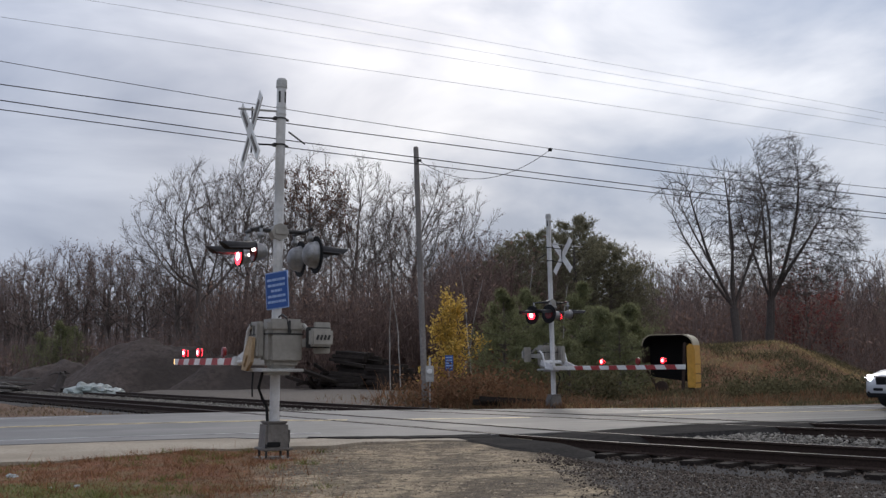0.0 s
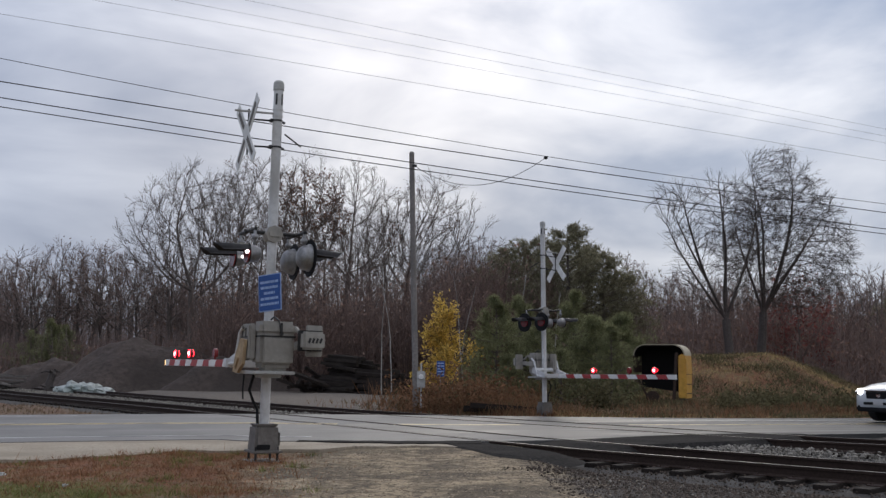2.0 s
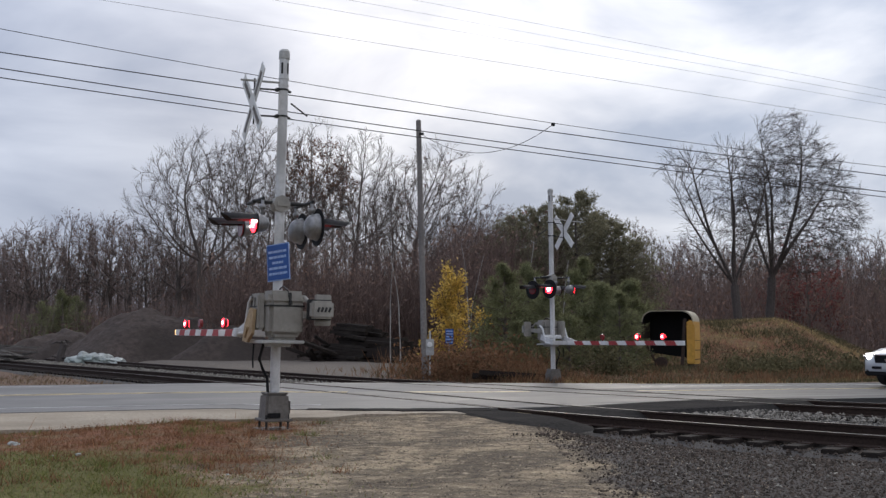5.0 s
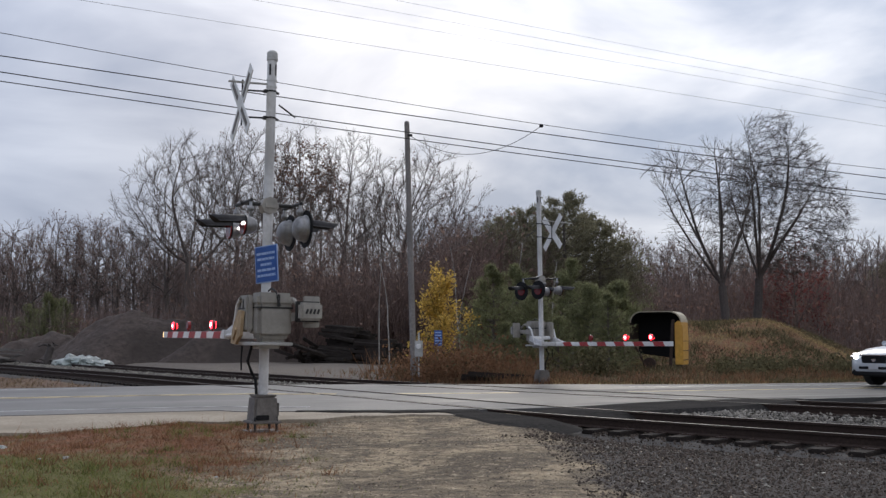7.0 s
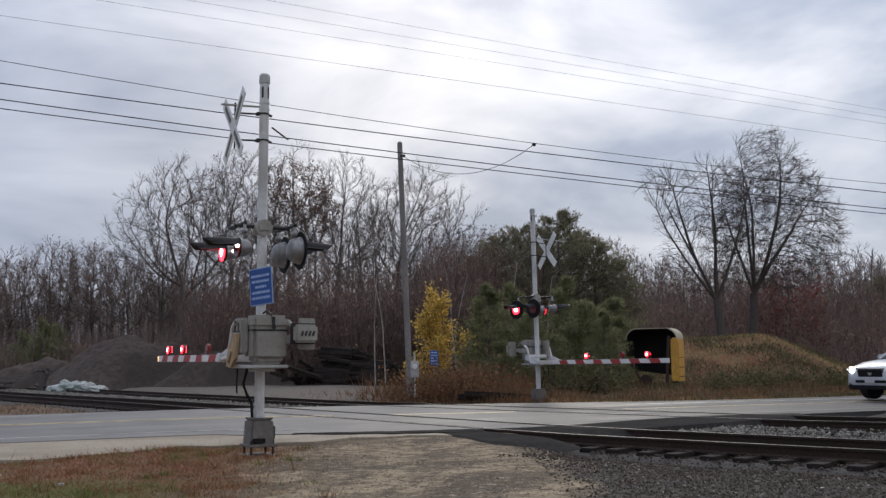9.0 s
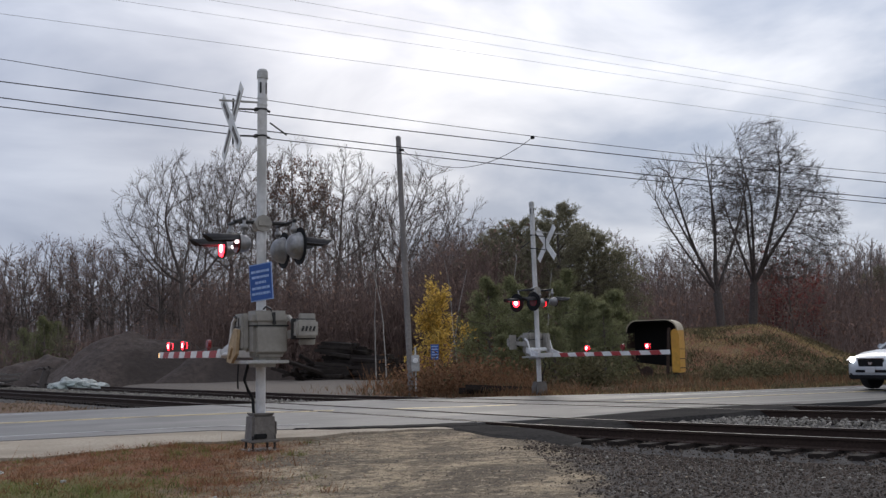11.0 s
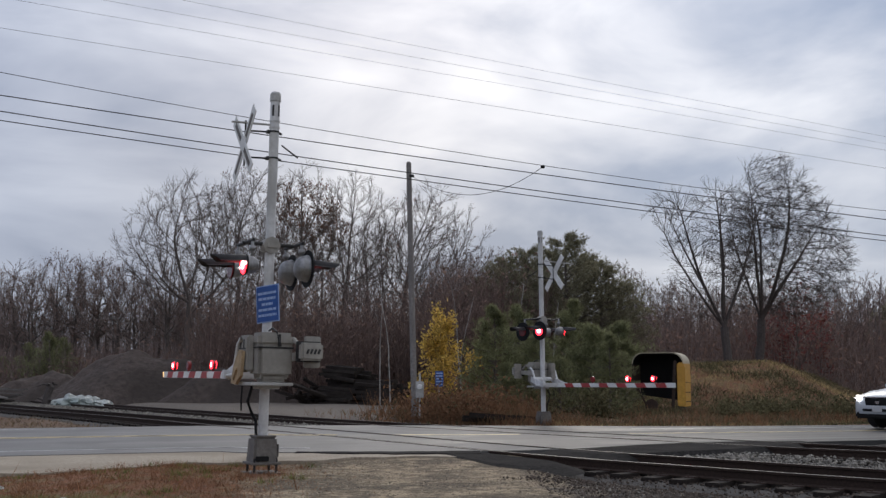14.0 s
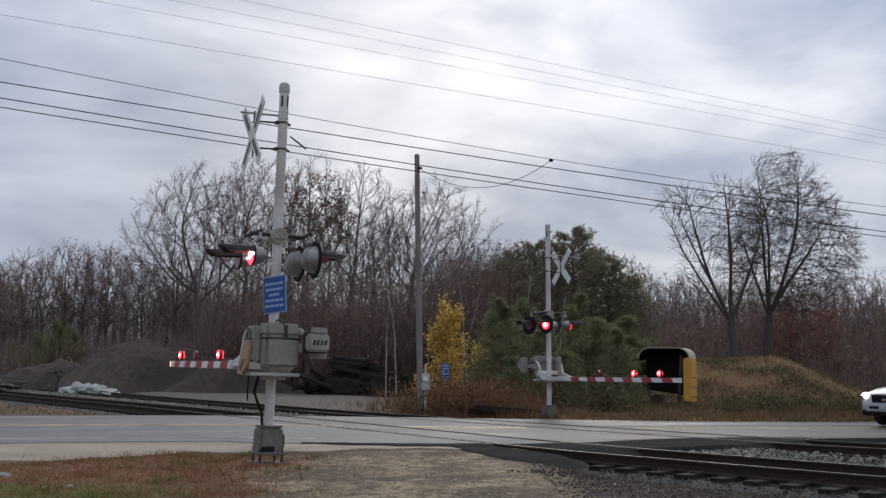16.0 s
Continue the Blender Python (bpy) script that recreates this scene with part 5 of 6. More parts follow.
def build_trees():
    g = "bare trees of the wood"
    rng = random.Random(11)
    nr = np.random.default_rng(43)

    def oak(seed, x, dpt, h, rx, off, base, fork, radius, label, n=950, **more):
        """Broad rounded crown of half-width rx, its middle off to one side of the trunk."""
        rz = (h - base) * 0.62
        goals = outline_goals(nr, n, (off, 0, h - rz - 0.35), (rx, rx * 0.85, rz), (base, (h - base) * 0.28))
        trunk = stem_line(nr, fork, off * 0.03)
        return crown_tree(seed, goals, trunk, radius, place(x, dpt), label, g, **more)

    wide = "wide bare oak with a rounded crown of fine twigs"
    rusty = "bare oak with clusters of clinging rusty leaves"
    tall = "tall bare grey maple at the wood's edge"
    oak(1, -0.258, 74, 17.0, 5.9, 0.4, 6.0, 5.0, 0.25, wide, 1650)
    oak(2, -0.213, 77, 18.2, 5.2, 1.3, 6.6, 5.2, 0.23, wide, 1650, leaf_n=700, leaf_size=0.06)
    oak(3, -0.146, 75, 17.6, 3.6, 0.2, 6.5, 5.6, 0.2, rusty, 1250, leaf_n=2300, leaf_size=0.06, zone=(0.3, 0, 14.0, 2.8))
    oak(4, -0.103, 79, 18.2, 4.0, 0.6, 7.0, 6.0, 0.19, rusty, 1350, leaf_n=1500, leaf_size=0.06, zone=(-1.2, 0, 12.4, 2.6))
    oak(5, -0.05, 76, 16.4, 5.0, 2.3, 5.8, 5.0, 0.23, wide, 1900, leaf_n=500, leaf_size=0.06)
    fill = [oak(6, -0.278, 82, 14.5, 3.2, 0.2, 5.5, 5.0, 0.14, tall, 480, per=2),
            oak(7, -0.076, 84, 16.2, 3.4, -0.2, 6.0, 5.5, 0.15, tall, 500, per=2)]
    for x, dpt, k, s in ((-0.235, 86, 1, 1.04), (-0.19, 70, 1, 0.84), (-0.165, 88, 0, 1.2), (-0.122, 86, 0, 1.15), (-0.03, 86, 0, 1.08), (0.002, 84, 0, 0.95), (-0.085, 70, 0, 0.82), (-0.31, 86, 0, 0.8),
                         (-0.215, 72, 0, 0.72), (-0.15, 90, 1, 1.0), (-0.012, 72, 0, 0.75), (0.03, 88, 0, 0.85), (-0.06, 88, 1, 0.98), (-0.09, 92, 1, 1.02), (0.015, 92, 1, 0.8), (-0.035, 70, 0, 0.7)):
        copy_thing(fill[k], place(x, dpt, s, rng.uniform(0, 360)))

    # lower wood away to both sides
    def low_tree(seed, h, rx, n, x, dpt):
        goals = outline_goals(nr, n, (0, 0, h * 0.66), (rx, rx, h * 0.34), (h * 0.36, h * 0.1), 0.3)
        return crown_tree(seed, goals, stem_line(nr, h * 0.3), 0.15, place(x, dpt), "low bare tree with rusty brown twigs", "bare trees of the low wood", 0.45, 5.0, 0.72, 0.12, 0.14, (0.5, 1.0), 3, 0.014, None, M_FARTWIG, M_OAKLEAF, 260, 0.05)

    low = [low_tree(21, 10.9, 3.0, 560, -0.43, 82), low_tree(22, 11.3, 2.5, 500, -0.37, 86), low_tree(23, 10.0, 3.4, 560, -0.475, 84)]
    for i in range(16):
        x = -0.53 + 0.29 * (i + rng.random()) / 16
        copy_thing(low[i % 3], place(x, rng.uniform(76, 96), rng.uniform(0.85, 1.1), rng.uniform(0, 360)))
    for i in range(27):
        x = 0.165 + 0.42 * (i + rng.random()) / 27
        copy_thing(low[i % 3], place(x, rng.uniform(96, 116), rng.uniform(0.95, 1.22), rng.uniform(0, 360)))
    for x in (0.0, 0.02, 0.042, 0.06):
        copy_thing(low[1], place(x, rng.uniform(64, 70), rng.uniform(0.75, 0.9), rng.uniform(0, 360)))
    for i in range(5):
        x = -0.24 + 0.3 * (i + rng.random()) / 5
        copy_thing(low[i % 3], place(x, rng.uniform(66, 76), rng.uniform(0.7, 0.9), rng.uniform(0, 360)))
    # the big pair by the mound: an open vase of upswept stems and a dense egg-shaped crown
    h = nr.uniform(2.4, 10.2, 620)
    w = np.interp(h, [2.4, 5.0, 8.0, 10.2], [0.7, 2.1, 3.1, 3.0])
    an, q = nr.uniform(0, 2 * math.pi, 620), nr.uniform(0.3, 1, 620) ** 0.5
    goals = np.column_stack([np.cos(an) * q * w - 0.2 - 0.1 * h, np.sin(an) * q * w * 0.8, h])
    goals = goals[h < 10.5 - 0.1 * np.abs(goals[:, 0] - 0.3) ** 1.7]
    crown_tree(31, goals, stem_line(nr, 2.3, -0.02, 5), 0.25, place(0.284, 57), "bare many-stemmed tree with upswept limbs by the mound", "bare trees by the mound", 0.4, 1.7, 0.5, 0.05, 0.3, (0.5, 1.1), 3, 0.009, M_DARKBARK, M_DARKBARK, stems=((-0.85, 0.1, 6.6, 0.06), (-0.62, -0.25, 7.2, 0.05), (-0.36, 0.3, 7.5, 0.02), (-0.14, -0.2, 7.8, 0.01), (0.06, 0.2, 8.2, 0.005), (0.26, -0.1, 7.8, 0.01)))
    goals = np.vstack([outline_goals(nr, 2300, (1.7, 0, 6.8), (4.2, 3.6, 3.8), (2.6, 0.6), 0.25), outline_goals(nr, 1200, (1.85, 0, 8.5), (3.2, 2.8, 4.6), (8.0, 0.0), 0.25, 0.62)])
    crown_tree(36, goals, stem_line(nr, 3.0, 0.12, 6), 0.26, place(0.313, 60), "dense bare tree with an egg-shaped crown by the mound", "bare trees by the mound", 0.34, 2.0, 0.42, 0.06, 0.1, (0.4, 0.9), 4, 0.008, M_DARKBARK, M_DARKBARK, droop=0.08, stems=((0.1, 0.0, 9.6, 0.0), (-0.28, 0.15, 7.6, 0.03), (0.38, -0.2, 8.4, 0.02), (0.75, 0.1, 6.0, 0.02), (-0.08, -0.3, 9.0, 0.02)))
    # slim birches
    for i, (x, dpt, h, tilt) in enumerate(((-0.064, 50, 6.3, -3), (-0.054, 48, 6.4, 0.5), (0.018, 52, 7.2, -6), (0.058, 50, 7.0, 1), (0.005, 56, 7.2, 4), (-0.001, 60, 8.5, 2), (0.1, 46, 6.4, 3))):
        b = bare_tree("birch", 50 + i, h, 0.036, THIN, place(x, dpt), "slim pale birch with a bare crown", bark=M_BIRCH, group="birches", minr=0.008)
        b.matrix_basis = b.matrix_basis @ pose(0, 0, 0, 0, tilt, 0)


def needle_tree(name, seed, height, width, m, label, material, group, clear=0.15, tufts=1500, size=0.16, round_top=0.6):
    """A conifer: trunk, whorled limbs, many tufts of needles with gaps between the limbs."""
    rng = np.random.default_rng(seed)
    ob = empty(name, m, label, "tree", group)
    trunk = [((0, 0, -0.3), (0.05, 0, height * 0.5), 0.02 * height, 0.013 * height), ((0.05, 0, height * 0.5), (0, 0, height), 0.013 * height, 0.01)]
    joined("trunk", [(*tubes(trunk, 8), 0)], M_BARK, ob)
    limbs, pts, heads = [], [], []
    n = int(46 + height * 6)
    for i in range(n):
        t = clear + (1 - clear) * (i + rng.random()) / n
        reach = width * (min(1.0, (1.03 - t) / (1 - round_top * 0.75)) ** 0.7) * rng.uniform(0.5, 1.12)
        an = rng.uniform(0, 2 * math.pi)
        base = np.array([0, 0, t * height])
        out = np.array([math.cos(an), math.sin(an), 0])
        tip = base + out * reach + np.array([0, 0, reach * rng.uniform(0.1, 0.6)])
        limbs.append((base, tip, 0.012 * height * (1.1 - t) * 0.5 + 0.008, 0.006))
        k = max(3, int(tufts / n))
        s = rng.uniform(0.25, 1.05, k) ** 0.7
        q = base + (tip - base) * s[:, None] + rng.normal(0, 0.15 * reach ** 0.6, (k, 3)) * (1, 1, 0.9)
        q[:, 2] += 0.12 * reach * s ** 3
        pts.append(q)
        heads.append(np.tile(out * 0.35 + (0, 0, 0.75), (k, 1)))
    pts, heads = np.concatenate(pts), np.concatenate(heads)
    # each tuft is a spray of long thin blades swept up and outwards
    reps = 9
    pp, hh = np.repeat(pts, reps, 0), np.repeat(heads, reps, 0)
    dirs = rng.normal(0, 0.75, size=(len(pp), 3)) + hh
    dirs /= np.linalg.norm(dirs, axis=1)[:, None]
    side = np.cross(dirs, rng.normal(size=(len(pp), 3)))
    side /= np.linalg.norm(side, axis=1)[:, None]
    ln = size * rng.uniform(0.7, 1.6, (len(pp), 1))
    v = np.stack([pp - side * size * 0.07, pp + side * size * 0.07, pp + dirs * ln], 1).reshape(-1, 3)
    f = np.arange(len(pp))[:, None] * 3 + np.arange(3)[None]
    joined("crown", [(*tubes(limbs, 4), 0), (v, f, 1)], [M_BARK, material], ob)
    return ob


def build_evergreens():
    rng = random.Random(4)
    g = "tall pines"
    p1 = needle_tree("pine", 61, 10.1, 3.0, place(0.122, 60), "tall dark white pine with ragged crown", M_NEEDLE, g, 0.12, 2700, 0.24, 0.8)
    p2 = needle_tree("pine", 62, 9.3, 3.3, place(0.085, 62), "tall dark white pine with ragged crown", M_NEEDLE, g, 0.1, 2700, 0.24, 0.78)
    for x, dpt, s, k in ((0.158, 61, 0.90, p2), (0.105, 65, 0.95, p1), (0.06, 64, 0.90, p1), (0.14, 66, 0.95, p1), (0.176, 63, 0.74, p1), (0.04, 66, 0.85, p2), (0.1, 58, 0.8, p2)):
        copy_thing(k, place(x, dpt, s, rng.uniform(0, 360)))
    g = "young pines"
    s1 = needle_tree("young_pine", 71, 4.2, 1.5, place(0.05, 40), "bushy young pine beside the crossing", M_SHRUB, g, 0.02, 1700, 0.16, 0.3)
    s2 = needle_tree("young_pine", 72, 3.4, 1.5, place(0.15, 40), "bushy young pine beside the crossing", M_SHRUB, g, 0.02, 1700, 0.16, 0.4)
    for x, dpt, s, k in ((0.075, 42, 1.05, s1), (0.095, 39, 0.85, s2), (0.128, 42, 1.1, s1), (0.175, 43, 1.1, s2), (0.04, 43, 0.8, s1), (0.115, 37, 0.6, s2), (0.165, 38, 0.7, s1), (0.062, 37, 0.55, s2)):
        copy_thing(k, place(x, dpt, s, rng.uniform(0, 360)))
    for x, dpt, s in ((-0.395, 68, 1.15), (-0.38, 70, 1.0), (-0.415, 70, 1.0), (-0.44, 72, 0.8)):
        copy_thing(s1, place(x, dpt, s, rng.uniform(0, 360)))
    copy_thing(p1, place(0.445, 88, 0.8, 30))


def build_leafy():
    # small golden tree
    rng = np.random.default_rng(8)
    spec = dict(kids=(26, 7), clear=0.06, wobble=0.05, rise=(0.03, 0.08, 0.05, 0.0), angle=(24, 50), ratio=(0.42, 0.45, 0.5, 0.5))
    t = bare_tree("golden_tree", 81, 4.2, 0.05, spec, place(-0.007, 38.5), "slender young tree with bright yellow leaves", None, 0, group="")
    crown = [c for c in t.children if c.name.startswith("crown")][0]
    pts = np.array([v.co[:] for v in crown.data.vertices])
    pick = rng.integers(0, len(pts), 6500)
    q = pts[pick] * (1.2, 1.2, 1.0) + rng.normal(0, 0.13, (6500, 3))
    q = q[q[:, 2] > 0.5]
    joined("foliage", [(*flakes(q, 0.042, rng, 1.6), 0)], M_GOLDLEAF, t)
    # dull red bushes past the mound
    sp2 = dict(kids=(16, 7), clear=0.05, wobble=0.09, rise=(0.02, 0.06, 0.04, 0.0), angle=(25, 55), ratio=(0.5, 0.5, 0.5, 0.5))
    b = None
    for i, (x, dpt, s) in enumerate(((0.356, 66, 0.85), (0.338, 67, 0.6), (0.374, 68, 0.7), (0.318, 66, 0.5))):
        if b is None:
            b = bare_tree("red_bush", 91, 6.0, 0.08, sp2, place(x, dpt), "dull red-leaved bush behind the mound", None, 0, group="red bushes")
            crown = [c for c in b.children if c.name.startswith("crown")][0]
            pts = np.array([v.co[:] for v in crown.data.vertices])
            q = pts[rng.integers(0, len(pts), 900)] + rng.normal(0, 0.35, (900, 3))
            joined("foliage", [(*flakes(q, 0.075, rng, 1.4), 0)], M_REDLEAF, b)
        else:
            copy_thing(b, place(x, dpt, s, 70 * i))


def build_far_wood():
    """Countless thin stems and brush that close the view."""
    rng = np.random.default_rng(17)
    stems, twigs = [], []
    for i in range(1700):
        u = rng.uniform(-0.62, 0.62)
        dpt = rng.uniform(84, 150)
        x = u * dpt
        z = float(0.0)
        h = rng.uniform(6.5, 10.5) * (0.95 if u < -0.2 else 1.0) + (dpt - 84) * 0.02
        if -0.3 < u < 0.06:
            h *= 1.15
        p = Vector((x, dpt, z))
        d = Vector((rng.normal(0, 0.05), rng.normal(0, 0.05), 1)).normalized()
        q = p + d * h
        stems.append((p, p + d * h * 0.55, 0.09, 0.06))
        stems.append((p + d * h * 0.55, q, 0.06, 0.015))
        for k in range(14):
            t = rng.uniform(0.3, 0.98)
            s = p + d * h * t
            an = rng.uniform(0, 2 * math.pi)
            ln = h * 0.24 * (1.25 - t) * rng.uniform(0.6, 1.4)
            e = s + Vector((math.cos(an) * ln * 0.6, math.sin(an) * ln * 0.6, ln * 0.85))
            twigs.append((s, e, 0.028, 0.012))
            mid = s.lerp(e, 0.5)
            for _ in range(2):
                twigs.append((mid, mid + Vector((rng.normal(0, 0.35), rng.normal(0, 0.35), rng.uniform(0.2, 0.8))) * ln * 0.5, 0.018, 0.009))
    ob = joined("far_wood", [(*tubes(stems, 5), 0), (*tubes(twigs, 3), 1)], [M_BARK, M_FARTWIG])
    tagged(ob, "distant bare brown woods closing the view", "woods", kind="stuff")
    # brush at the wood's foot
    n = 20000
    u, dpt = rng.uniform(-0.6, 0.6, n), rng.uniform(65, 100, n)
    brush = []
    pts = np.column_stack([u * dpt, dpt])
    z = land(pts[:, 0], pts[:, 1])
    for (x, y), zz in zip(pts, z):
        h = rng.uniform(0.8, 4.4)
        brush.append(((x, y, zz - 0.1), (x + rng.normal(0, 0.9), y + rng.normal(0, 0.9), zz + h), 0.016, 0.006))
    lv = np.column_stack([pts, z + rng.uniform(0.2, 2.8, n)])
    ob = joined("undergrowth", [(*tubes(brush, 3), 0), (*flakes(lv, 0.11, rng), 1)], [M_FARTWIG, M_BRUSH])
    tagged(ob, "brown leafless undergrowth at the wood's edge", "undergrowth", kind="stuff")


def build_thicket():
    """Tangled leafless bushes in front of the wood, too many to count."""
    rng = np.random.default_rng(29)
    segs, dots = [], []
    for u0, u1, d0, d1, h0, h1, n in ((-0.24, 0.075, 60, 70, 2.5, 8.2, 480), (-0.01, 0.085, 57, 67, 5.5, 9.0, 230), (0.12, 0.5, 70, 95, 4.0, 8.0, 420), (-0.52, -0.2, 68, 84, 1.5, 4.5, 330)):
        for _ in range(n):
            dpt = rng.uniform(d0, d1)
            x, h = rng.uniform(u0, u1) * dpt, rng.uniform(h0, h1)
            base = Vector((x, dpt, float(land(x, dpt)) - 0.1))
            for _ in range(7):
                d = Vector((rng.normal(0, 0.26), rng.normal(0, 0.26), 1)).normalized()
                q = base + d * h * rng.uniform(0.6, 1.0)
                segs.append((base, q, 0.022, 0.008))
                for _ in range(7):
                    s = base.lerp(q, rng.uniform(0.25, 1.0))
                    e = s + Vector((rng.normal(0, 0.4), rng.normal(0, 0.4), rng.uniform(0.1, 0.9))) * h * 0.22
                    segs.append((s, e, 0.012, 0.005))
                    if rng.random() < 0.35:
                        dots.append(tuple(e))
    ob = joined("thicket", [(*tubes(segs, 3), 0), (*flakes(dots, 0.08, rng), 1)], [M_THICKET, M_BRUSH])
    tagged(ob, "tangled brown leafless thicket before the wood", "thicket", kind="stuff")


build_thicket()
build_trees()
build_evergreens()
build_leafy()
build_far_wood()


# ---- heaps, timber, wreck ----
def heap(name, x, y, rx, ry, h, material, seed, label, category):
    rng = np.random.default_rng(seed)
    n, rings = 80, 30
    v, f = [(0, 0, h)], []
    for r in range(1, rings + 1):
        t = r / rings
        for k in range(n):
            an = 2 * math.pi * k / n
            w = 1 + 0.12 * math.sin(3 * an + seed) + 0.07 * math.sin(7 * an + 2 * seed)
            px, py = math.cos(an) * rx * t * w, math.sin(an) * ry * t * w
            z = h * (1 - t * t) ** 1.3 + h * (1 - t * t) * (0.26 * noise.noise(Vector((px * 0.4, py * 0.4, seed))) + 0.12 * noise.noise(Vector((px * 1.3, py * 1.3, seed))))
            v.append((px, py, z - 0.12 * (r == rings)))
    for k in range(n):
        f.append((0, 1 + k, 1 + (k + 1) % n))
    for r in range(rings - 1):
        for k in range(n):
            a, b2 = 1 + r * n + k, 1 + r * n + (k + 1) % n
            f.append((a, a + n, b2 + n, b2))
    ob = mesh_ob(name, v, f, material, smooth=True)
    ob.matrix_basis = pose(x, y, float(land(x, y)) - 0.05)
    return tagged(ob, label, category)


heap("earth_mound", -18.4, 62, 7.6, 4.5, 2.95, M_SAND, 1, "large dark heap of earth in the yard", "earth heap")
heap("earth_mound", -13.2, 61, 4.6, 3.6, 1.9, M_SAND, 2, "rounded dark heap of earth in the yard", "earth heap")
heap("earth_mound", -24.8, 62.5, 4.6, 3.4, 2.1, M_SAND, 3, "steep dark heap of earth in the yard", "earth heap")
heap("earth_mound", -31.0, 66, 8.0, 4.0, 0.9, M_SAND, 4, "low dark heap of earth in the yard", "earth heap")


def build_tie_stack():
    rng = random.Random(9)
    ob = empty("tie_stack", pose(-4.0, 57.0, 0.0, 0, 0, -38), "big untidy stack of old dark railway ties", "timber stack")
    bm = nb()
    b_box(bm, (0, 0, 0), (2.6, 0.23, 0.18), bevel=0.012)
    first = part("tie", bm, M_TIE, ob)
    me, n = first.data, 0
    for layer in range(12):
        w = 11 - int(layer * 0.55)
        for k in range(w):
            for col in range(2):
                if rng.random() < 0.05 * layer or (col == 1 and layer > 7 - k * 0.4):
                    continue
                x = -1.45 + col * 2.75 + rng.uniform(-0.25, 0.25) - (0.03 * layer)
                m = pose(x, (k - w / 2) * 0.29 + rng.uniform(-0.04, 0.04), 0.02 + layer * 0.195, rng.uniform(-9, 9), rng.uniform(-4, 4) + 1.5 * layer * 0.3, rng.uniform(-12, 12))
                t = first if n == 0 else new("tie", me)
                t.parent, t.matrix_basis = ob, m
                n += 1
    for k in range(26):
        t = new("tie", me)
        t.parent = ob
        t.matrix_basis = pose(-3.1 + rng.uniform(-1.1, 0.6), rng.uniform(-2.2, 1.2), rng.uniform(0.05, 1.0), rng.uniform(-30, 30), rng.uniform(-35, 35), rng.uniform(30, 130))


build_tie_stack()


def build_bag_heap():
    rng = np.random.default_rng(12)
    ob = empty("plastic_heap", pose(-19.6, 53.0, -0.05), "crumpled white plastic sheeting over a heap", "plastic heap")
    for cx, cy, rx, h in ((0, 0, 0.85, 0.5), (0.8, 0.2, 0.6, 0.42), (-0.6, 0.1, 0.45, 0.3), (1.5, 0.3, 0.5, 0.24)):
        bm = nb()
        bmesh.ops.create_icosphere(bm, subdivisions=4, radius=1)
        for v in bm.verts:
            k = 1 + 0.35 * noise.noise(v.co * 2.2 + Vector((cx * 3, 0, 0))) + 0.12 * noise.noise(v.co * 6)
            v.co = Vector((cx + v.co.x * rx * k, cy + v.co.y * 0.8 * k, max(-0.1, v.co.z * h * k)))
        part("plastic_sheet", bm, M_PLASTIC, ob, smooth=False)
    pl = empty("plank_pile", pose(-25.2, 54.5, 0.0, 0, 0, -20), "loose pile of grey weathered planks", "plank pile")
    r = random.Random(6)
    bm = nb()
    b_box(bm, (0, 0, 0), (3.6, 0.22, 0.06), bevel=0.005)
    me = None
    for k in range(16):
        if me is None:
            t = part("plank", bm, M_OLDWOOD, pl)
            me = t.data
        else:
            t = new("plank", me)
            t.parent = pl
        t.matrix_basis = pose(r.uniform(-1.6, 1.6), r.uniform(-1.2, 1.2), 0.05 + 0.05 * k, r.uniform(-4, 4), r.uniform(-6, 6), r.uniform(-25, 25))


build_bag_heap()


def build_stump():
    ob = empty("uprooted_stump", pose(-21.6, 54.6, -0.05, 0, 0, 20), "dark uprooted stump standing beside the plastic heap", "stump")
    rng = np.random.default_rng(77)
    joined("bole", [(*poly_tube([(0, 0, 0), (0.06, 0.02, 0.5), (0.2, 0.0, 0.95), (0.3, 0.05, 1.15)], [0.26, 0.2, 0.19, 0.08], 9), 0)], M_DARKBARK, ob)
    for k in range(7):
        an = 2 * math.pi * k / 7 + rng.uniform(-0.3, 0.3)
        e = np.array([math.cos(an), math.sin(an), 0.0])
        z = 1.0 if k % 2 else 0.15
        joined("root", [(*poly_tube([(0.15 * (k % 2), 0, z), tuple(e * 0.3 + (0.1, 0, z + 0.08)), tuple(e * 0.62 + (0.1, 0, z + rng.uniform(-0.1, 0.25)))], [0.09, 0.06, 0.02], 7), 0)], M_DARKBARK, ob)


build_stump()


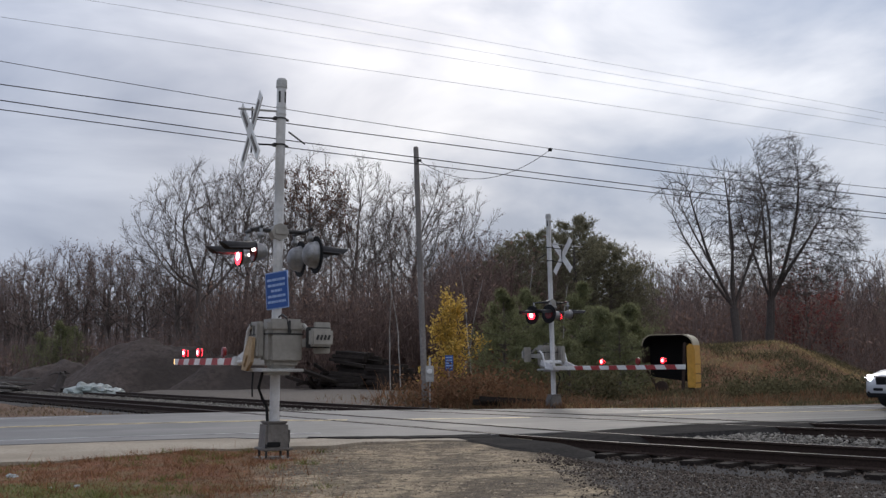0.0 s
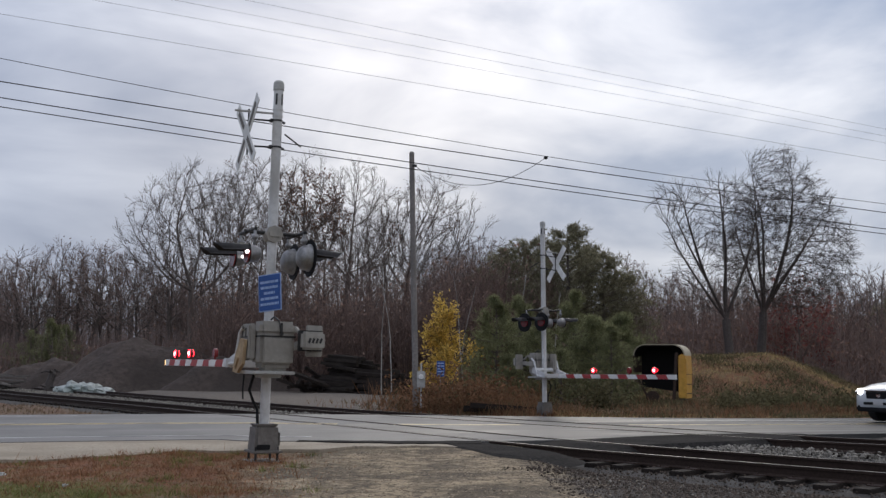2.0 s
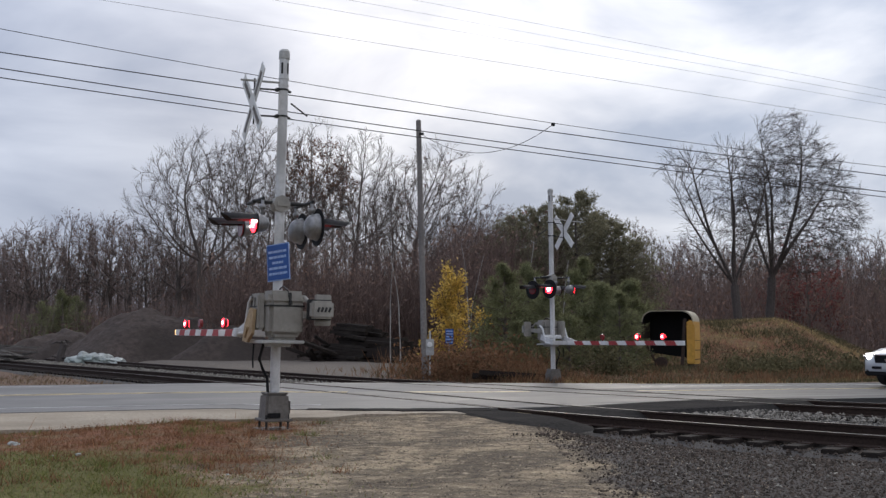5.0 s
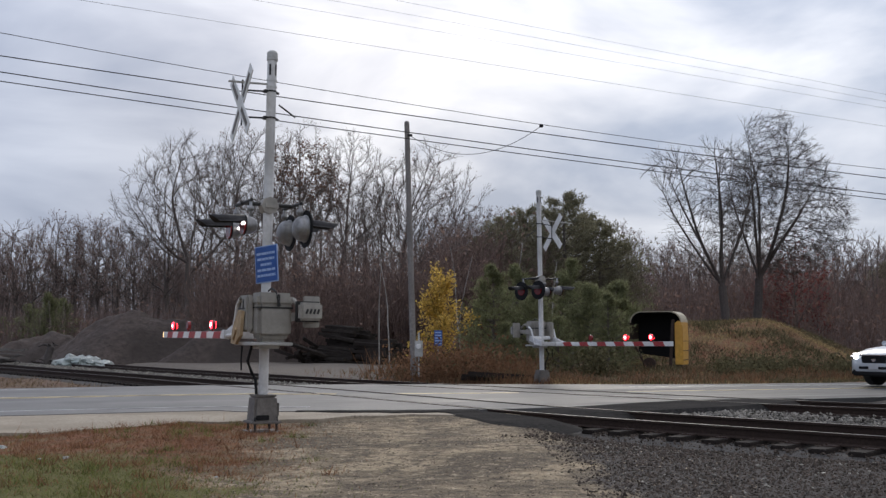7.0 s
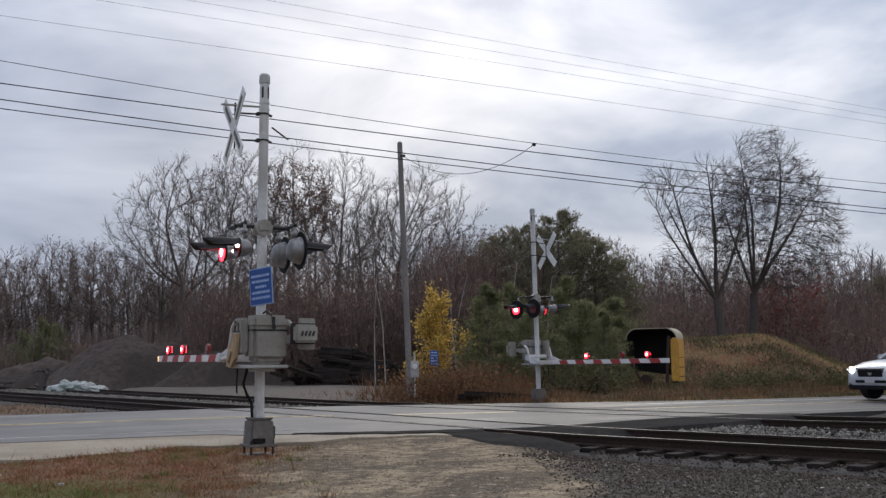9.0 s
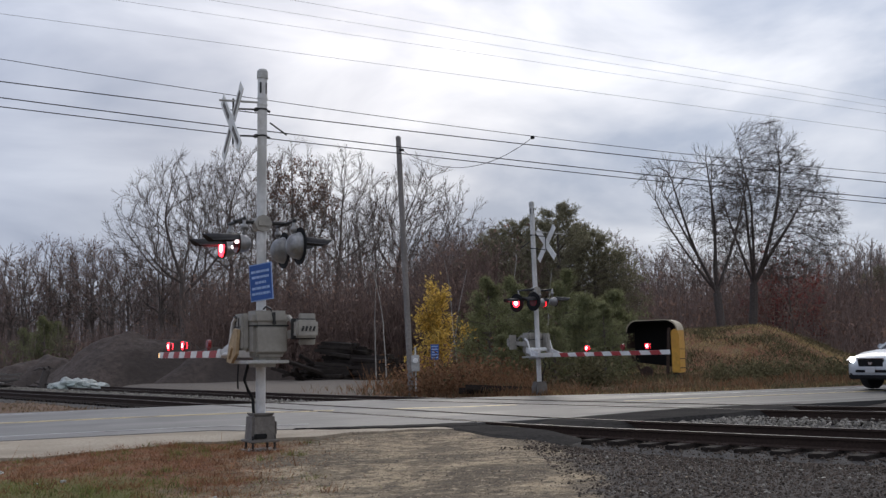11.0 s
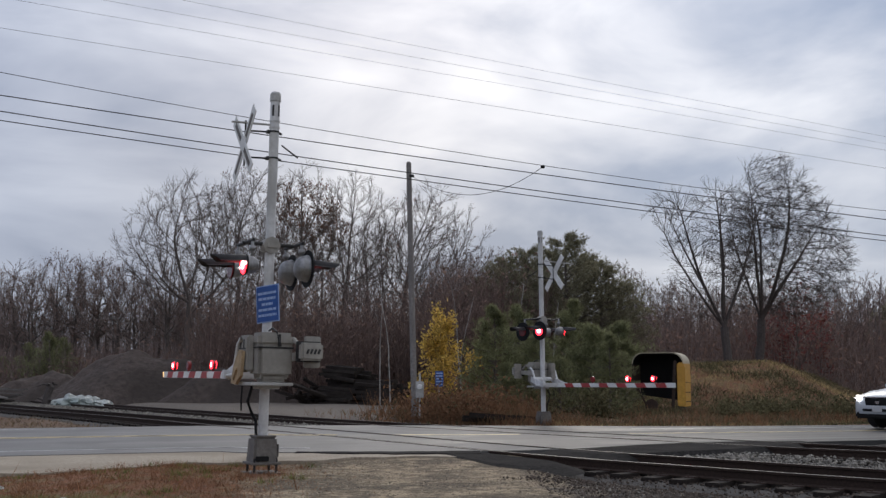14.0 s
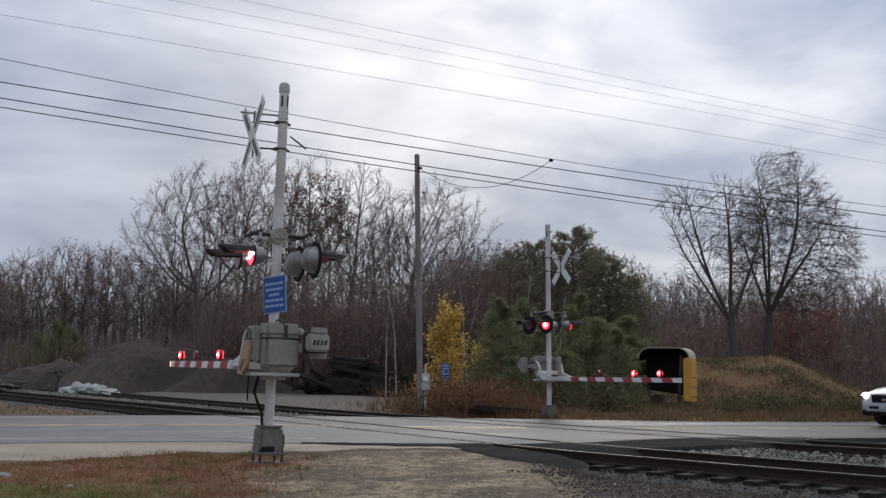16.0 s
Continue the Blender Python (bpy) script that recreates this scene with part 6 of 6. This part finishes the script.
def build_wreck():
    """The cut-off rear of an old bus: arched open end, long side wall behind, no wheels."""
    ob = empty("bus_shell", pose(8.15, 38.3, float(land(8.15, 38.3)) - 0.1, 0, 0, -24), "derelict yellow bus body cut open at one end", "bus wreck")
    W, Hh, L = 1.98, 2.36, 1.3
    prof = []
    for i in range(9):
        an = math.pi - math.pi / 2 * i / 8
        prof.append((-W / 2 + 0.42 + 0.42 * math.cos(an), Hh - 0.42 + 0.42 * math.sin(an)))
    for i in range(9):
        an = math.pi / 2 - math.pi / 2 * i / 8
        prof.append((W / 2 - 0.42 + 0.42 * math.cos(an), Hh - 0.42 + 0.42 * math.sin(an)))

    def shell(name, pts, material, t=0.05, y0=0.0, y1=L, label=""):
        v, f = [], []
        n = len(pts)
        c = Vector((0, Hh * 0.45))
        for y in (y0, y1):
            for x, z in pts:
                v.append((x, y, z))
            for x, z in pts:
                d = (c - Vector((x, z))).normalized() * t
                v.append((x + d.x, y, z + d.y))
        for i in range(n - 1):
            f += [(i, i + 1, 2 * n + i + 1, 2 * n + i), (n + i, 3 * n + i, 3 * n + i + 1, n + i + 1), (i, n + i, n + i + 1, i + 1), (2 * n + i, 2 * n + i + 1, 3 * n + i + 1, 3 * n + i)]
        f += [(0, 2 * n, 3 * n, n), (n - 1, 2 * n - 1, 4 * n - 1, 3 * n - 1)]
        return mesh_ob(name, v, f, material, ob, label)

    shell("roof", prof[:11], M_BUSWHITE, 0.03, label="faded part of the arched roof")
    # added black inner shell: the interior's shade put in as colour
    shell("roof_shade", [(x * 0.965, z - 0.035) for x, z in prof], M_BLACK, 0.02, 0.03, L - 0.06, "added black shell for the shade inside the roof")
    shell("roof", prof[10:], M_BUSWHITE, 0.05, label="faded pale arched roof corner")
    shell("side_panel", [(W / 2, Hh - 0.42), (W / 2 + 0.01, 1.6), (W / 2 + 0.02, 1.3), (W / 2, 0.32)], M_BUSYELLOW, 0.07, label="faded yellow side panel")
    shell("side_panel", [(-W / 2, 1.3), (-W / 2, Hh - 0.42)], M_RUST, 0.05, label="dark rusted side panel")
    bm = nb()
    for z in (1.22, 0.85, 0.5):
        b_box(bm, (W / 2 + 0.005, L / 2, z), (0.03, L, 0.03), bevel=0.006)
    part("rub_rail", bm, M_RUST, ob)
    bm = nb()
    b_box(bm, (W / 2 - 0.1, -0.03, 1.08), (0.3, 0.07, 1.5), bevel=0.03)
    b_box(bm, (W / 2 - 0.12, -0.03, 1.86), (0.24, 0.07, 0.22), (0, -38, 0), bevel=0.04)
    part("corner_post", bm, M_BUSYELLOW, ob, "yellow corner post of the cut body")
    bm = nb()
    b_box(bm, (W / 2 - 0.38, 0.02, 1.15), (0.12, 0.1, 1.8), (0, 4, 0), bevel=0.02)
    part("torn_frame", bm, M_RUST, ob)
    bm = nb()
    rim = [(x * 0.95, z * 0.98) for x, z in [(-W / 2, 0.75)] + prof + [(W / 2, 0.5)]]
    a = [bm.verts.new((x, L - 0.05, z)) for x, z in rim]
    b2 = [bm.verts.new((x, L - 0.02, z)) for x, z in rim]
    bm.faces.new(a)
    bm.faces.new(b2)
    for k in range(len(a)):
        bm.faces.new((a[k], a[(k + 1) % len(a)], b2[(k + 1) % len(a)], b2[k]))
    part("bulkhead", bm, M_BLACK, ob, "dark inner bulkhead")
    bm = nb()
    b_box(bm, (-0.55, -0.1, 0.6), (0.07, 0.06, 0.9), (0, -28, 0), bevel=0.01)
    b_box(bm, (-0.2, -0.05, 0.35), (0.5, 0.08, 0.1), (0, 35, 0), bevel=0.01)
    b_tube(bm, (-0.25, -0.1, 0.35), (-0.25, 0.1, 0.35), 0.24, 0.24, 18)
    part("torn_strut", bm, M_RUST, ob)
    bm = nb()
    b_tube(bm, (W / 2 - 0.02, 0.25, 0.22), (W / 2 - 0.25, 0.25, 0.22), 0.2, 0.2, 18)
    part("old_tyre", bm, M_TYRE, ob)


build_wreck()


def build_small_sign():
    ob = empty("small_blue_sign", pose(-0.18, 36.4, 0.0, 0, 0, 10), "small blue sign on a thin post among weeds", "sign")
    bm = nb()
    b_tube(bm, (0, 0, -0.2), (0, 0, 1.2), 0.018, 0.018, 8)
    part("post", bm, M_GALV, ob)
    bm = nb()
    b_box(bm, (0, -0.03, 1.33), (0.3, 0.015, 0.56), bevel=0.004)
    part("panel", bm, M_BLUE, ob)
    for i in range(5):
        bm = nb()
        b_box(bm, (0, -0.041, 1.53 - i * 0.1), (0.24, 0.004, 0.045))
        part("text_line", bm, M_SIGNTEXT, ob)
    tp = empty("tie_pile", pose(2.1, 30.6, 0.0, 0, 0, 4), "low pile of old dark ties at the road's edge", "timber pile")
    r = random.Random(8)
    bm = nb()
    b_box(bm, (0, 0, 0), (2.6, 0.23, 0.16), bevel=0.012)
    me = None
    for k in range(3):
        if me is None:
            t = part("tie", bm, M_TIE, tp)
            me = t.data
        else:
            t = new("tie", me)
            t.parent = tp
        t.matrix_basis = pose(r.uniform(-0.4, 0.4), r.uniform(-0.3, 0.3), 0.05 + 0.05 * k, r.uniform(-5, 5), r.uniform(-5, 5), r.uniform(-12, 12))


build_small_sign()


def build_litter():
    """Crumpled scraps of paper in the verge."""
    rng = np.random.default_rng(19)
    for x, y, r in ((-4.4, 11.0, 0.018), (-5.4, 12.3, 0.04), (-2.2, 9.8, 0.014), (-4.15, 11.1, 0.022)):
        bm = nb()
        bmesh.ops.create_icosphere(bm, subdivisions=3, radius=r)
        o = Vector((x * 7, y * 5, 0))
        for v in bm.verts:
            k = 1 + 0.8 * noise.noise(v.co * 28 + o)
            v.co = Vector((v.co.x * k * 1.5, v.co.y * k, v.co.z * k * 0.8))
        ob = part("paper_scrap", bm, M_PLASTIC)
        ob.matrix_basis = pose(x, y, float(land(x, y)) + 0.2 * r, 0, 0, float(rng.uniform(0, 180)))
        tagged(ob, "crumpled white paper scrap in the verge grass", "litter", "scraps of litter")


build_litter()


# ---- car ----
def loft(sections, closed=True):
    """Skin over cross-sections of equal length."""
    n = len(sections[0])
    v = [p for s in sections for p in s]
    f = []
    for i in range(len(sections) - 1):
        for k in range(n if closed else n - 1):
            a, b2 = i * n + k, i * n + (k + 1) % n
            f.append((a, b2, b2 + n, a + n))
    f.append(tuple(range(n))[::-1])
    f.append(tuple(range((len(sections) - 1) * n, len(sections) * n)))
    return v, f


def build_car():
    car = empty("suv_car", pose(13.54, 27.56, 0.02, 0, 0, 206), "white SUV waiting at the gate with headlights on", "car")

    def section(x, zlo, zhi, w_lo, w_mid, w_hi):
        zm = zlo + (zhi - zlo) * 0.45
        half = [(w_lo, zlo), (w_mid, zlo + 0.12), (w_mid, zm), (w_mid * 0.985, zhi - 0.12), (w_hi, zhi - 0.02), (w_hi * 0.5, zhi)]
        return [(x, y, z) for y, z in half] + [(x, -y, z) for y, z in half[::-1]]

    v, f = loft([section(-2.35, 0.45, 0.95, 0.7, 0.82, 0.7), section(-2.2, 0.3, 1.08, 0.8, 0.92, 0.82), section(-1.2, 0.27, 1.12, 0.86, 0.94, 0.86), section(0.4, 0.27, 1.1, 0.86, 0.94, 0.86),
                 section(1.0, 0.27, 1.09, 0.86, 0.94, 0.84), section(1.7, 0.27, 1.02, 0.85, 0.93, 0.78), section(2.1, 0.28, 0.93, 0.8, 0.89, 0.7), section(2.28, 0.3, 0.84, 0.68, 0.8, 0.6), section(2.36, 0.38, 0.74, 0.55, 0.64, 0.5)])
    body = mesh_ob("body", v, f, M_CAR, car, smooth=True)

    def cabin(x, z, w, zb=1.06):
        half = [(0.86, zb), (w, z - 0.06), (w * 0.9, z), (w * 0.4, z + 0.015)]
        return [(x, y, zz) for y, zz in half] + [(x, -y, zz) for y, zz in half[::-1]]

    v, f = loft([cabin(-2.15, 1.1, 0.8, 1.0), cabin(-1.75, 1.62, 0.64), cabin(-0.6, 1.69, 0.66), cabin(0.15, 1.64, 0.64), cabin(1.02, 1.12, 0.78, 1.05)])
    mesh_ob("cabin", v, f, M_GLASS, car, "dark tinted windows", smooth=True)
    v, f = loft([[(x, y, z) for y, z in ((-0.6, zz - 0.02), (-0.55, zz + 0.03), (0.55, zz + 0.03), (0.6, zz - 0.02))] for x, zz in ((-1.8, 1.63), (-0.6, 1.7), (0.12, 1.65))])
    mesh_ob("roof_panel", v, f, M_CAR, car)
    for s in (-1, 1):
        bm = nb()
        b_tube(bm, (1.02, s * 0.8, 1.08), (0.12, s * 0.645, 1.64), 0.04, 0.035, 8)
        part("windscreen_pillar", bm, M_CAR, car)
        bm = nb()
        b_box(bm, (0.72, s * 1.0, 1.14), (0.14, 0.2, 0.15), bevel=0.04)
        part("door_mirror", bm, M_CAR, car)
        bm = nb()
        b_box(bm, (2.22, s * 0.64, 0.80), (0.24, 0.36, 0.15), (0, 14, s * -24), bevel=0.05)
        hl = part("headlight", bm, M_CHROME, car, "lit headlight")
        bm = nb()
        b_tube(bm, (2.3, s * 0.62, 0.79), (2.37, s * 0.61, 0.79), 0.07, 0.06, 16)
        part("headlight_bulb", bm, M_HEADLIGHT, hl, "glowing white bulb")
        bm = nb()
        b_tube(bm, (2.3, s * 0.6, 0.46), (2.34, s * 0.6, 0.46), 0.05, 0.05, 12)
        part("fog_lamp", bm, M_CHROME, car)
        for x in (1.37, -1.37):
            w = new("wheel")
            w.parent = car
            w.matrix_basis = pose(x, s * 0.82, 0.35)
            bm = nb()
            b_tube(bm, (0, -0.115, 0), (0, 0.115, 0), 0.355, 0.355, 28)
            part("tyre", bm, M_TYRE, w)
            bm = nb()
            b_tube(bm, (0, s * 0.09, 0), (0, s * 0.125, 0), 0.24, 0.23, 20)
            part("rim", bm, M_CHROME, w)
    bm = nb()
    b_box(bm, (2.345, 0, 0.71), (0.06, 0.84, 0.24), (0, 10, 0), bevel=0.03)
    g = part("grille", bm, M_BLACK, car, "dark grille with chrome surround")
    bm = nb()
    b_box(bm, (2.35, 0, 0.83), (0.05, 0.9, 0.035), bevel=0.012)
    b_tube(bm, (2.36, 0, 0.73), (2.38, 0, 0.73), 0.07, 0.07, 16)
    part("grille_trim", bm, M_CHROME, g)
    bm = nb()
    b_box(bm, (2.3, 0, 0.36), (0.16, 1.5, 0.16), bevel=0.04)
    b_box(bm, (2.36, 0, 0.5), (0.06, 1.0, 0.07), bevel=0.02)
    part("lower_bumper", bm, M_BLACK, car)
    bm = nb()
    b_box(bm, (2.395, 0, 0.535), (0.012, 0.31, 0.155), bevel=0.004)
    part("number_plate", bm, M_PLATE, car)


build_car()


# ---- grass and weeds ----
def build_plants():
    rng = np.random.default_rng(23)

    def field(n, x0, x1, y0, y1, keep):
        x, y = rng.uniform(x0, x1, n), rng.uniform(y0, y1, n)
        k = keep(x, y)
        return x[k], y[k]

    bare = lambda x, y: (x + 0.12 * (y - 9) < -1.7 + rng.normal(0, 0.5, len(x))) & (y < road_y(ROAD_NEAR, x) - np.interp(x, [-8, -5, -3, -1.5], [4.2, 3.0, 1.7, 1.0]) + rng.normal(0, 0.12, len(x)))
    x, y = field(80000, -8.5, 0, 6.5, 17, bare)
    z = land(x, y) - 0.01
    greenish = rng.random(len(x)) < smoothstep(0.8, -1.8, y - 11.5 + 0.28 * (x + 4) - 2.5 * fractal(x, y, 0.8)) * 0.88
    h = rng.uniform(0.015, 0.06, len(x))
    p = np.column_stack([x, y, z])
    ob = joined("verge_grass", [(*blades(p[~greenish], h[~greenish], 0.005, rng, 0.8), 0), (*blades(p[greenish], h[greenish], 0.005, rng, 0.7), 1)], [M_BROWNGRASS, M_GREEN])
    tagged(ob, "short dead brown and green verge grass", "grass", kind="stuff")
    x, y = field(120, -8, 0, 8, 17, bare)
    ob = joined("dead_stalks", [(*blades(np.column_stack([x, y, land(x, y)]), rng.uniform(0.08, 0.26, len(x)), 0.005, rng, 0.25), 0)], M_BROWNGRASS)
    tagged(ob, "scattered dry weed stalks", "weeds", kind="stuff")
    # tussocks
    cx, cy = field(420, -8, 0.3, 7, 17, bare)
    k = rng.integers(0, len(cx), 9000)
    x, y = cx[k] + rng.normal(0, 0.07, 9000), cy[k] + rng.normal(0, 0.07, 9000)
    p = np.column_stack([x, y, land(x, y) - 0.01])
    h = rng.uniform(0.03, 0.13, 9000)
    g = (k % 3) == 0
    ob = joined("tussocks", [(*blades(p[~g], h[~g], 0.005, rng, 0.6), 0), (*blades(p[g], h[g], 0.005, rng, 0.6), 1)], [M_BROWNGRASS, M_GREEN])
    tagged(ob, "rough brown and green tussocks in the verge", "grass", kind="stuff")
    # weeds along the far edge of the road and over the mound
    n = 36000
    x = rng.uniform(-5.5, 22, n)
    y = road_y(ROAD_FAR, x) + 0.5 + rng.exponential(2.2, n)
    dt = np.minimum(near_line(TRACK_1, x, y), near_line(TRACK_2, x, y))
    k = (dt > 2.2) & (y < 42)
    x, y = x[k], y[k]
    h = np.minimum(0.12 + 0.32 * (y - road_y(ROAD_FAR, x)) * 0.45, 0.95) * rng.uniform(0.4, 1.3, len(x))
    h = np.where(x < -2.8, np.minimum(h, 0.3), h)
    clump = fractal(x, y, 0.7)
    h = np.where(x > 3.4, np.minimum(h, 0.16 + 0.3 * np.clip(clump + 0.25, 0, 1)), h)
    rust = rng.random(len(x)) < np.where(x < 3.2, 0.65, 0.16) + 0.4 * clump
    olive = (~rust) & (rng.random(len(x)) < 0.4 - 0.8 * clump)
    pale = (~rust) & (~olive) & (y < road_y(ROAD_FAR, x) + 1.6)
    dull = ~(rust | olive | pale)
    p = np.column_stack([x, y, land(x, y) - 0.03])
    kinds = ((rust, 0.016, 1.0), (dull, 0.014, 0.8), (olive, 0.016, 0.8), (pale, 0.012, 0.6))
    ob = joined("roadside_weeds", [(*blades(p[k], h[k] * q, w, rng, 0.45), i) for i, (k, w, q) in enumerate(kinds)], [M_WEED, M_DULLGRASS, M_MOSSY, M_STRAW])
    tagged(ob, "rusty dry weeds and dull grass along the road", "weeds", kind="stuff")
    n = 60000
    y = rng.uniform(35, 62, n)
    x = rng.uniform(0.17, 0.45, n) * y
    p = np.column_stack([x, y, land(x, y) - 0.03])
    s = rng.random(n)
    patch = fractal(x, y, 0.35)
    straw = s < np.where((y > 43.5) & (y < 52), 0.55, 0.0) + 1.1 * patch
    green = (~straw) & (s > 0.55 - 2.2 * fractal(x + 40, y, 0.45))
    dull = (~straw) & (~green)
    ob = joined("mound_grass", [(*blades(p[straw], rng.uniform(0.05, 0.2, straw.sum()), 0.02, rng, 0.8), 0), (*blades(p[dull], rng.uniform(0.05, 0.26, dull.sum()), 0.02, rng, 0.8), 1), (*blades(p[green], rng.uniform(0.06, 0.3, green.sum()), 0.02, rng, 0.7), 2)], [M_STRAW, M_DULLGRASS, M_MOSSY])
    tagged(ob, "straw-coloured and brown grass on the mound", "grass", kind="stuff")
    n = 9000
    x = rng.uniform(-34, -6, n)
    y = road_y(ROAD_FAR, x) + rng.uniform(0.3, 9, n)
    k = (near_line(TRACK_1, x, y) > 2.2) & (y < np.interp(x, TRACK_1[:, 0], TRACK_1[:, 1]))
    p = np.column_stack([x[k], y[k], land(x[k], y[k]) - 0.02])
    ob = joined("trackside_grass", [(*blades(p, rng.uniform(0.04, 0.16, len(p)), 0.014, rng, 0.6), 0)], M_DULLGRASS)
    tagged(ob, "short dead brown grass between road and track", "grass", kind="stuff")
    # leafy weeds by the far signal and dry brush near the pole
    n = 14000
    bush = rng.integers(0, 26, n // 2)
    bx, by, br = rng.uniform(3.5, 15.5, 26), rng.uniform(32.5, 38, 26), rng.uniform(0.2, 0.6, 26)
    x = np.concatenate([rng.normal(0.3, 1.0, n // 2), bx[bush] + rng.normal(0, 1, n // 2) * br[bush]])
    y = np.concatenate([rng.uniform(31.5, 37, n // 2), by[bush] + rng.normal(0, 1, n // 2) * br[bush]])
    dt = np.minimum(near_line(TRACK_1, x, y), near_line(TRACK_2, x, y))
    k = (dt > 2.0) & ((x < 6.6) | (x > 9.4))
    x, y = x[k], y[k]
    zz = land(x, y) + np.abs(rng.normal(0, 1, len(x))) * np.where(x < 6.6, 0.5, 0.28)
    ob = joined("leafy_weeds", [(*flakes(np.column_stack([x, y, zz])[:len(x) // 2], 0.045, rng), 0), (*flakes(np.column_stack([x, y, zz])[len(x) // 2:], 0.045, rng), 1)], [M_WEED, M_MOSSY])
    tagged(ob, "low leafy weeds, rusty and olive, by the road", "weeds", kind="stuff")


build_plants()


# ---- flashing lamps ----
# the bulbs slide forward to the lens when lit and back into the lamp when out
def phase_rows(on, off, first, at, lit=0.5):
    """Rows for a bulb that is lit in its half of each beat."""
    rows, state, t = [], None, -0.2
    beat, start = 1.11, 0.93
    times = [(0.0, None)]
    k = -1
    while start + beat * k < 16.2:
        a = start + beat * k + (0.0 if first else 0.555) - at
        times += [(a, True), (a + lit, False)]
        k += 1
    events = sorted((t, s) for t, s in times if s is not None)
    state = [s for t, s in events if t <= 0.0][-1] if any(t <= 0.0 for t, s in events) else False
    rows = [(0.0, pose(*(on if state else off)))]
    for t, s in events:
        if 0.05 < t < 15.95:
            rows.append((t - 0.034, pose(*(on if not s else off))))
            rows.append((t, pose(*(on if s else off))))
            state = s
    rows.append((16.0, pose(*(on if state else off))))
    return rows


def motions():
    for sig, flip, zl in ((near_signal, 1, 2.87), (far_signal, -1, 2.81)):
        lamps = [c for c in sig.children if c.name.startswith("lamp") and not c.name.startswith("lamp_arm")]
        arm = [c for c in sig.children if c.name.startswith("gate_arm")][0]
        arm_lamps = [c for c in arm.children if c.name.startswith("arm_lamp")]
        k = 0
        for side in (1, -1):
            for x in (-0.34, 0.34):
                b = bulb_disc("bulb", lamps[k], 0.136, (0, 0, 0), (0, side, 0))
                walk(b, phase_rows((x, 0.49 * side, zl), (x, 0.45 * side, zl), x * flip > 0, 0.0))
                k += 1
        for s, first in ((5.03, None), (3.98, flip > 0), (2.39, flip < 0)):
            lamp_ob = arm_lamps[(5.03, 3.98, 2.39).index(s)]
            for side in (1, -1):
                b = bulb_disc("bulb", lamp_ob, 0.07, (s, 0.1 + 0.027 * side, 1.435), (0, side, 0))
                if first is not None:
                    walk(b, phase_rows((s, 0.1 + 0.027 * side, 1.435), (s, 0.1 + 0.004 * side, 1.435), first, 0.05, 0.57))


motions()
